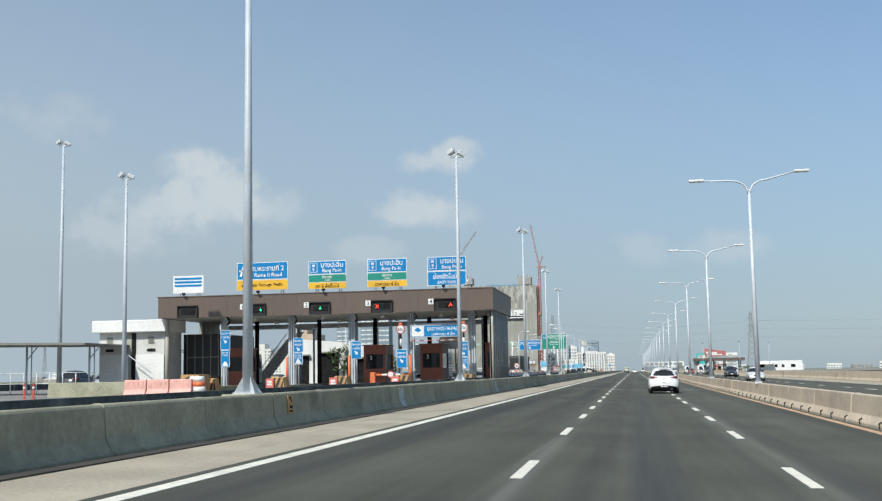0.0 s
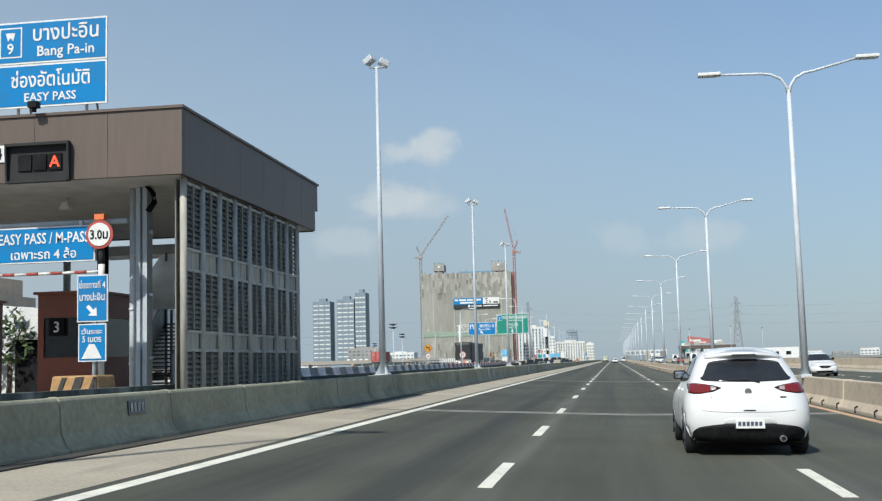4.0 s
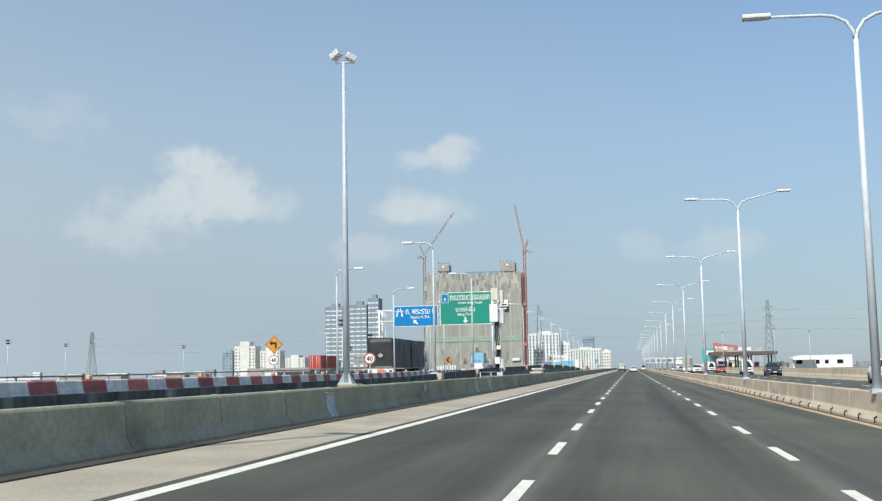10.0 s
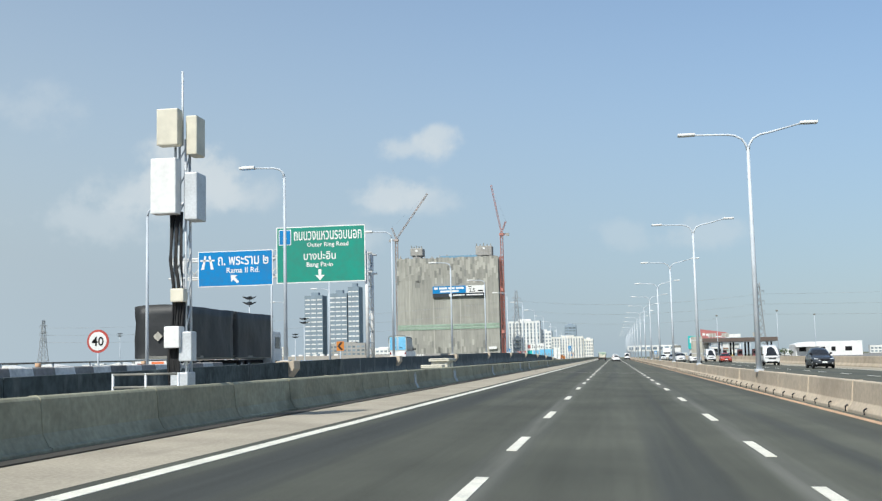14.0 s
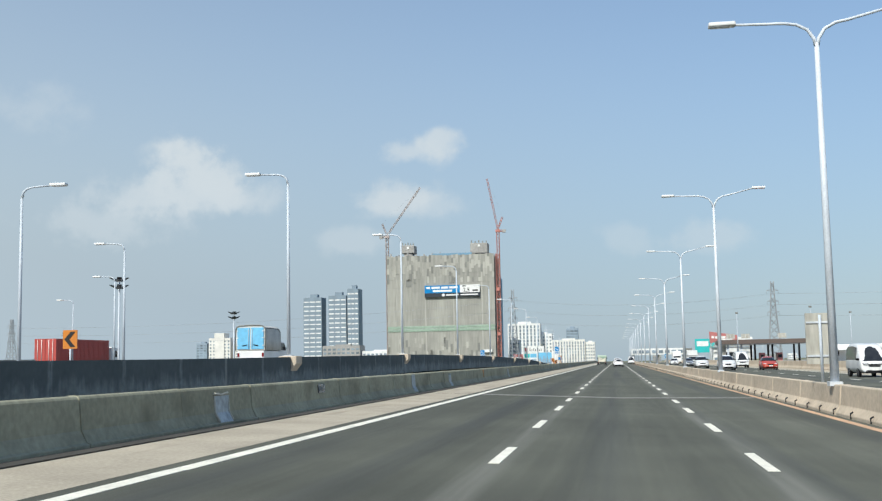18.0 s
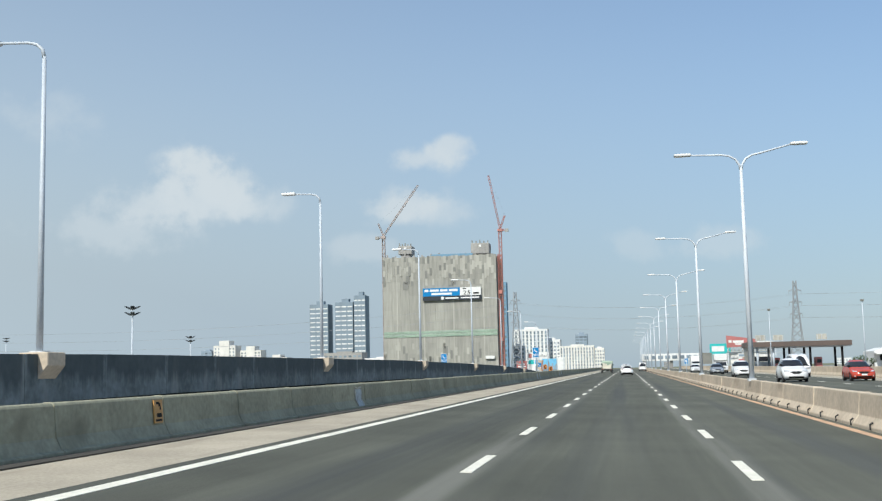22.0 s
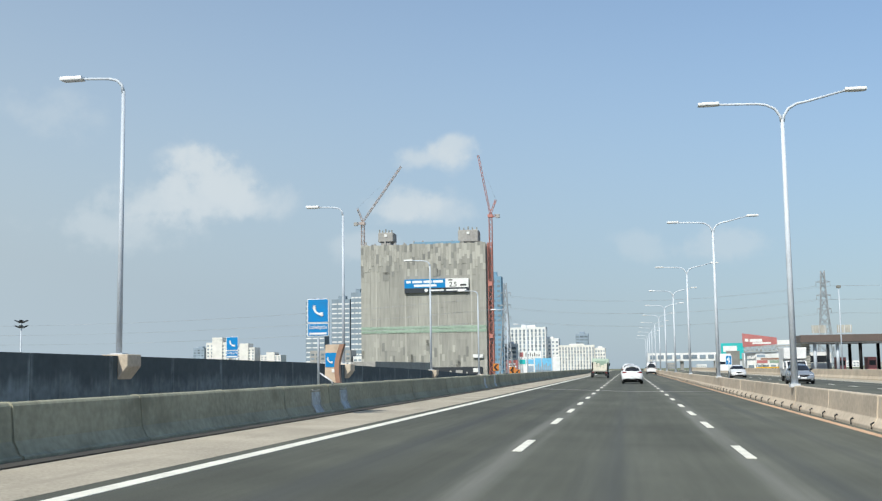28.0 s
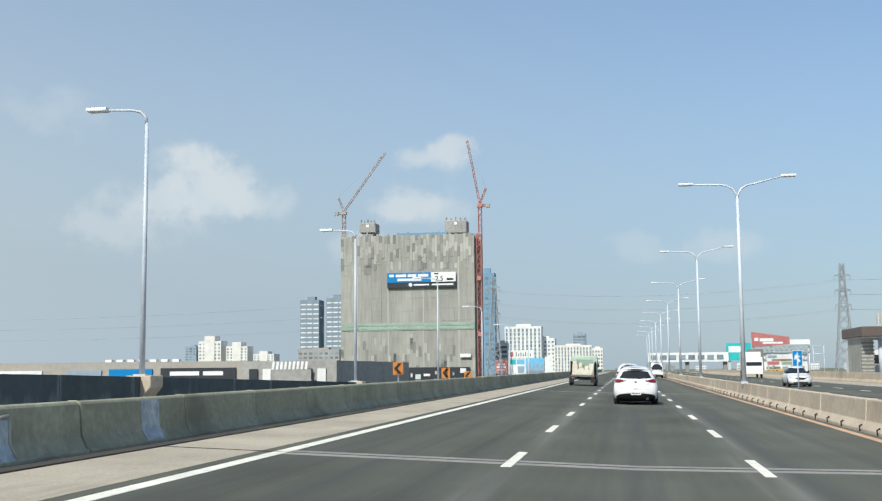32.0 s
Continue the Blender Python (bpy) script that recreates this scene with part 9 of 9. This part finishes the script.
# ---- opposite side ----
FAR_SIDE = (1.9, 14.0, 0.1)
toll2 = thing("toll_canopy", "brown flat toll canopy of the opposite side on dark columns", "toll canopy", at=FAR_SIDE)
bm = B()
box(bm, 26.3, 48.4, 470, 482, 4.65, 5.8)
bevel(bm, 0.06, 1)
part("roof", bm, M_BROWN, toll2)
bm = B()
box(bm, 26.5, 48.2, 470.2, 481.8, 4.5, 4.648)
part("soffit", bm, M_SOFFIT, toll2)
for x, mtl in ((28.6, M_POLE), (32.0, M_POLE), (35.4, M_PLASTIC), (39.8, M_PLASTIC), (46.5, M_PLASTIC)):
    for y in (471.5, 480):
        bm = B()
        tube(bm, [(x, y, -0.05), (x, y, 4.5)], 0.26, 10)
        part("column", bm, mtl, toll2)
bm = B()
box(bm, 26.6, 27.9, 472, 480, -0.05, 4.5)
part("louvre_wall", bm, M_LPANEL, toll2)
for k in range(9):
    bm = B()
    box(bm, 26.5, 28.0, 471.95, 471.99, 0.5 + 0.42 * k, 0.7 + 0.42 * k)
    part("slat", bm, M_LOUVRE, toll2)
for x in (29.3, 33.1, 42.3):
    e = thing("roof_sign", "pale framed sign seen from behind on the opposite canopy", "road sign", "signs on the opposite canopy", at=FAR_SIDE)
    bm = B()
    panel(bm, x - 1.1, x + 1.1, 471, 6.1, 7.3, 0.06)
    part("panel", bm, M_LPANEL, e)
    for s in (-0.9, 0, 0.9):
        bm = B()
        box(bm, x + s - 0.04, x + s + 0.04, 470.9, 470.998, 5.8, 7.35)
        part("strut", bm, M_STEEL, e)
for x in (33.0, 37.6, 42.0):
    e = thing("toll_booth", "red toll booth under the opposite canopy", "toll booth", "opposite toll booths", at=(1.9, 14.0, 0.0))
    bm = B()
    box(bm, x - 0.65, x + 0.65, 474, 477, -0.05, 2.4)
    bevel(bm, 0.05, 1)
    part("wall", bm, M_HAZERED, e)
    bm = B()
    box(bm, x - 0.5, x + 0.5, 473.97, 473.998, 1.1, 1.9)
    part("window", bm, M_GLASS, e)
e = thing("toll_office", "pale toll office with a dark window band behind the canopy", "building", at=(1.9, 14.0, 0.0))
bm = B()
box(bm, 28.2, 33.5, 486, 490, -0.05, 3.4)
part("wall", bm, M_BLDW, e)
bm = B()
box(bm, 28.6, 33.1, 485.95, 485.998, 1.7, 2.8)
part("window", bm, M_GLASS, e)
e = thing("white_depot", "low white depot building with dark gateways beside the opposite canopy", "building", at=(7.5, 6.0, 0.0))
bm = B()
prism(bm, [(48.5, -0.05), (68, -0.05), (68, 4.3), (51, 4.2), (48.5, 3.4)], "y", 484, 496)
part("wall", bm, M_WHITE, e)
# gateways without depth: flat black sheets stand for the shade inside
for x0, x1 in ((49.6, 51.6), (56.0, 57.2), (59.0, 60.2), (63.0, 65.0)):
    bm = B()
    box(bm, x0, x1, 483.94, 483.998, 1.3, 2.6)
    part("gateway", bm, M_PLASTIC, e)
bm = B()
box(bm, 48.2, 55.5, 480.5, 483.9, 2.7, 2.95)
part("canopy", bm, M_WHITE, e)
bm = B()
box(bm, 23.4, 130, 380, 640, -0.35, -0.05)
tagged(part("plaza_opposite", bm, M_RAMP), "concrete plaza of the opposite toll station", "pavement", kind="structure")
bm = B()
box(bm, 24, 129, 381, 639, DZ, -0.352)
tagged(part("plaza_fill", bm, M_DECK), "concrete retaining walls under the opposite plaza", "wall", kind="structure")
e = thing("showroom", "white showroom behind a slanting red fascia and steel truss", "building")
bm = B()
box(bm, 57, 79, 854, 872, DZ, 7.4)
part("white_wall", bm, M_BLDW, e)
bm = B()
prism(bm, [(55.6, 9.9), (71.3, 11.0), (71.3, 14.2), (55.4, 16.5)], "y", 850.0, 850.7)
band = part("fascia", bm, M_HAZERED, e, "slanting red fascia")
for x0, x1, z0, z1 in ((56.6, 58.2, 12.5, 13.9), (58.8, 64.6, 12.3, 13.7), (60.0, 68.5, 11.3, 12.1)):
    bars(band, x0, x1, 850.0, z0, z1, M_WHITE, 1)
bm = B()
box(bm, 71.5, 79.8, 850.2, 850.5, 10.9, 13.0)
part("fascia", bm, M_BLDW, e, "white fascia")
for z in (7.9, 10.3):
    bm = B()
    box(bm, 55.8, 79.7, 850.1, 850.5, z - 0.18, z + 0.18)
    part("truss_chord", bm, M_LPANEL, e)
for k in range(12):
    bm = B()
    x = 55.9 + 2.0 * k
    tube(bm, [(x, 850.3, 7.9), (x + 1.0, 850.3, 10.3), (x + 2.0, 850.3, 7.9)], 0.16, 5)
    part("truss_web", bm, M_LPANEL, e)
for x in (56.2, 63.8, 71.6, 79.4):
    bm = B()
    tube(bm, [(x, 850.9, DZ), (x, 850.9, 10.3)], 0.28, 8)
    part("column", bm, M_STEEL, e)
for k in range(6):
    bm = B()
    box(bm, 58.2 + 3.4 * k, 60.8 + 3.4 * k, 853.9, 853.98, -3.0, 1.4)
    part("glazing", bm, M_WIN, e)
e = thing("scaffold_frame", "open steel frame standing beside the showroom", "frame")
for x in (81.0, 85.4):
    bm = B()
    tube(bm, [(x, 850, DZ), (x, 850, 10.4)], 0.14, 6)
    part("upright", bm, M_STEEL, e)
for z in (3.2, 6.8, 10.2):
    bm = B()
    tube(bm, [(80.8, 850, z), (85.6, 850, z)], 0.12, 6)
    part("rail", bm, M_STEEL, e)
e = thing("teal_store_sign", "teal store sign board with plain white shapes", "sign")
bm = B()
box(bm, 41.4, 51, 806, 807, 3.5, 10.6)
part("board", bm, M_TEAL, e)
bars(e, 42.3, 48, 806, 6.8, 9.4, M_WHITE, 1)
bm = B()
box(bm, 42.0, 43.0, 807, 808, DZ, 10)
box(bm, 49.0, 50.0, 807, 808, DZ, 10)
part("post", bm, M_STEEL, e)
e.matrix_basis = Matrix.Translation((57.4 - 41.4 * 1.42, 1000 - 806, 5.1 - 3.5 * 1.37)) @ Matrix.Diagonal((1.42, 1, 1.37, 1))
e = thing("billboard", "picture billboard over a yellow strip with dark figures", "billboard")
bm = B()
box(bm, 60.8, 71.8, 845, 845.5, 1.9, 6.6)
board = part("panel", bm, M_BLDW, e)
for x0, x1, z0, z1, m in ((61.1, 66.0, 2.2, 3.6, M_HAZERED), (63.0, 71.4, 3.8, 4.6, M_PICTURE), (67.0, 71.5, 2.2, 3.5, M_GREENNET), (61.2, 65.0, 5.0, 6.2, M_BLDT)):
    bm = B()
    box(bm, x0, x1, 844.9, 844.996, z0, z1)
    part("picture", bm, m, board)
bm = B()
box(bm, 60.6, 74.3, 844.9, 845.4, -1.7, 0.4)
strip = part("yellow_strip", bm, M_YELLOW, e)
for k in range(8):
    if k != 3:
        bars(strip, 61.2 + 1.6 * k, 62.2 + 1.6 * k, 844.9, -1.25, -0.05, M_PLASTIC, 1)
for x in (61.5, 73.2):
    bm = B()
    tube(bm, [(x, 845.9, DZ), (x, 845.9, 5)], 0.25, 6)
    part("post", bm, M_STEEL, e)
slab_block("warehouse", "low white shed with a flat roof beyond the barrier", 190, 240, 700, 3.2, M_BLDW, 8, 1, 30, win=(0.4, 0.3), top=False)
e = thing("overpass", "pale pedestrian overpass crossing far ahead", "footbridge")
bm = B()
box(bm, 8.5, 34, 720, 724, 3.2, 6.2)
part("deck", bm, M_BLDW, e)
for k in range(8):
    bm = B()
    box(bm, 9.3 + 3 * k, 11.4 + 3 * k, 719.8, 719.98, 4.0, 5.4)
    part("opening", bm, M_WIN, e)
for x in (9.5, 21, 33):
    bm = B()
    box(bm, x - 0.6, x + 0.6, 721, 723, DZ, 3.2)
    part("pier", bm, M_DECK, e)
e = thing("sign_board_back", "dark back of a large sign beside the opposite carriageway", "road sign")
bm = B()
panel(bm, 23.3, 26.2, 560, 1.4, 4.6, 0.1)
part("board", bm, M_LOUVRE, e)
bm = B()
tube(bm, [(24, 560.2, -0.07), (24, 560.2, 4.5)], 0.1, 6)
tube(bm, [(25.6, 560.2, -0.07), (25.6, 560.2, 4.5)], 0.1, 6)
part("post", bm, M_STEEL, e)


def pylon(x, y, top, w=7.0, group="power pylons"):
    e = thing("power_pylon", "grey steel lattice power pylon with stacked cross-arms", "power pylon", group)
    bm = B()
    h = top - DZ
    levels = 12
    last = None
    for k in range(levels + 1):
        u = k / levels
        hw = (w / 2) * (1 - u) ** 1.4 + 0.75
        z = DZ + h * u
        now = [Vector((x + a * hw, y + b * hw, z)) for a, b in ((-1, -1), (1, -1), (1, 1), (-1, 1))]
        if last:
            for i in range(4):
                tube(bm, [last[i], now[i]], 0.2, 4, False)
                tube(bm, [last[i], now[(i + 1) % 4]], 0.12, 4, False)
                tube(bm, [last[(i + 1) % 4], now[i]], 0.12, 4, False)
        last = now
    part("mast", bm, M_PYLON, e)
    for f in (0.66, 0.78, 0.9):
        bm = B()
        z = DZ + h * f
        for s in (-1, 1):
            tube(bm, [(x, y, z + 0.8), (x + s * 3.0, y, z)], 0.14, 4)
            tube(bm, [(x, y, z - 0.6), (x + s * 3.0, y, z)], 0.12, 4)
            tube(bm, [(x + s * 3.0, y, z), (x + s * 3.0, y, z - 1.8)], 0.1, 4)
        part("cross_arm", bm, M_PYLON, e)
    return e


pylon(86.5, 808, 42)
pylon(-65, 917, 48.8)
pylon(-412, 900, 37)
pylon(-860, 1500, 50)
wires = thing("power_lines", "thin sagging power lines strung between the pylons", "cable")
for f, dz in ((0.66, 0), (0.78, 0), (0.9, 0)):
    for (xa, ya, ta), (xb, yb, tb) in (((-65, 917, 48.8), (86.5, 808, 42)), ((86.5, 808, 42), (420, 640, 44)), ((-412, 900, 37), (-65, 917, 48.8))):
        za, zb = DZ + (ta - DZ) * f - 1.8, DZ + (tb - DZ) * f - 1.8
        for s in (-3, 3):
            pts = []
            for k in range(13):
                u = k / 12
                pts.append((xa + (xb - xa) * u + s, ya + (yb - ya) * u, za + (zb - za) * u - 9 * 4 * u * (1 - u) * 0.5))
            bm = B()
            tube(bm, pts, 0.035, 4)
            part("wire", bm, M_PYLON, wires)


def high_mast(x, y, top, base):
    e = thing("high_mast_light", "tall thin mast with two tiers of dark tilted floodlights", "floodlight mast", "high-mast lights")
    bm = B()
    tube(bm, [(x, y, base), (x, y, top)], [0.17, 0.1], 10)
    part("pole", bm, M_POLE, e)
    for drop in (0.0, 0.85):
        for k in range(4):
            a = math.pi * k / 2 + 0.45
            c, d = math.cos(a), math.sin(a)
            bm = B()
            tube(bm, [(x, y, top - drop - 0.25), (x + 0.5 * c, y + 0.5 * d, top - drop - 0.1)], 0.05, 5)
            part("arm", bm, M_STEEL, e)
            bm = B()
            prism(bm, [(0.3, -0.25), (0.75, -0.02), (1.15, 0.22), (0.85, 0.24), (0.3, 0.04)], "y", -0.28, 0.28)
            bevel(bm, 0.03, 1)
            head = part("floodlight", bm, M_CARD, e, "", pose(x, y, top - drop, 0, 0, math.degrees(a)))


for x, y, top in ((-55, 308, 11.7), (-66, 378, 11.0), (-47.6, 162.5, 11.6), (-95, 470, 10.0), (-181.7, 380, 13.6), (-200.5, 430, 13.9), (-228.6, 520, 15.2), (-194, 560, 14.5)):
    high_mast(x, y, top, DZ)
for x, y in ((31, 466), (44, 440), (60, 478)):
    bm = B()
    e = thing("floodlight_mast", "thin grey mast with one floodlight on the opposite plaza", "floodlight mast", "opposite plaza masts")
    tube(bm, [(x, y, -0.05), (x, y, 12.0)], [0.12, 0.06], 8)
    part("pole", bm, M_POLE, e)
    bm = B()
    box(bm, x - 0.3, x + 0.3, y - 0.2, y + 0.2, 11.9, 12.3)
    bevel(bm, 0.05, 1)
    part("floodlight", bm, M_LOUVRE, e)


def tree(x, y, h, base):
    rnd = random.Random(int(x * 7 + y))
    e = thing("tree", "dark green broad-leaved tree beyond the plaza", "tree", "plaza trees", at=(x, y, base))
    bm = B()
    tube(bm, [(0, 0, 0), (0.05, 0, h * 0.3), (0, 0.1, h * 0.6)], [0.16, 0.12, 0.06], 8)
    for k in range(5):
        a = rnd.uniform(0, 6.28)
        tube(bm, [(0, 0, h * (0.3 + 0.06 * k)), (math.cos(a) * h * 0.25, math.sin(a) * h * 0.25, h * (0.55 + 0.07 * k))], [0.06, 0.02], 5)
    part("trunk", bm, M_TRUNK, e)
    bm = B()
    for k in range(520):
        a, b, r = rnd.uniform(0, 6.28), rnd.uniform(-1, 1), rnd.uniform(0.3, 1) ** 0.5
        c = Vector((math.cos(a) * math.sqrt(1 - b * b) * r * h * 0.38, math.sin(a) * math.sqrt(1 - b * b) * r * h * 0.38, h * 0.66 + b * r * h * 0.34))
        c += noise.noise_vector(c * 1.3) * h * 0.09
        s = rnd.uniform(0.06, 0.13) * h * 0.5
        d1, d2 = Vector((rnd.gauss(0, 1), rnd.gauss(0, 1), rnd.gauss(0, 0.6))).normalized() * s, Vector((rnd.gauss(0, 1), rnd.gauss(0, 1), rnd.gauss(0, 1))).normalized() * s * 0.5
        bm.faces.new([bm.verts.new(c + p) for p in (d1, d2, -d1, -d2)])
    part("crown", bm, M_TREE, e)


for x, y, h in ((-22.5, 66, 3.6), (-25.0, 68, 3.0), (-19.5, 70, 2.6)):
    tree(x, y, h, 0.35)
for x, y, h in ((48.6, 472, 2.3), (50.2, 473, 2.6), (52.0, 472.5, 1.9)):
    tree(x, y, h, -0.06)
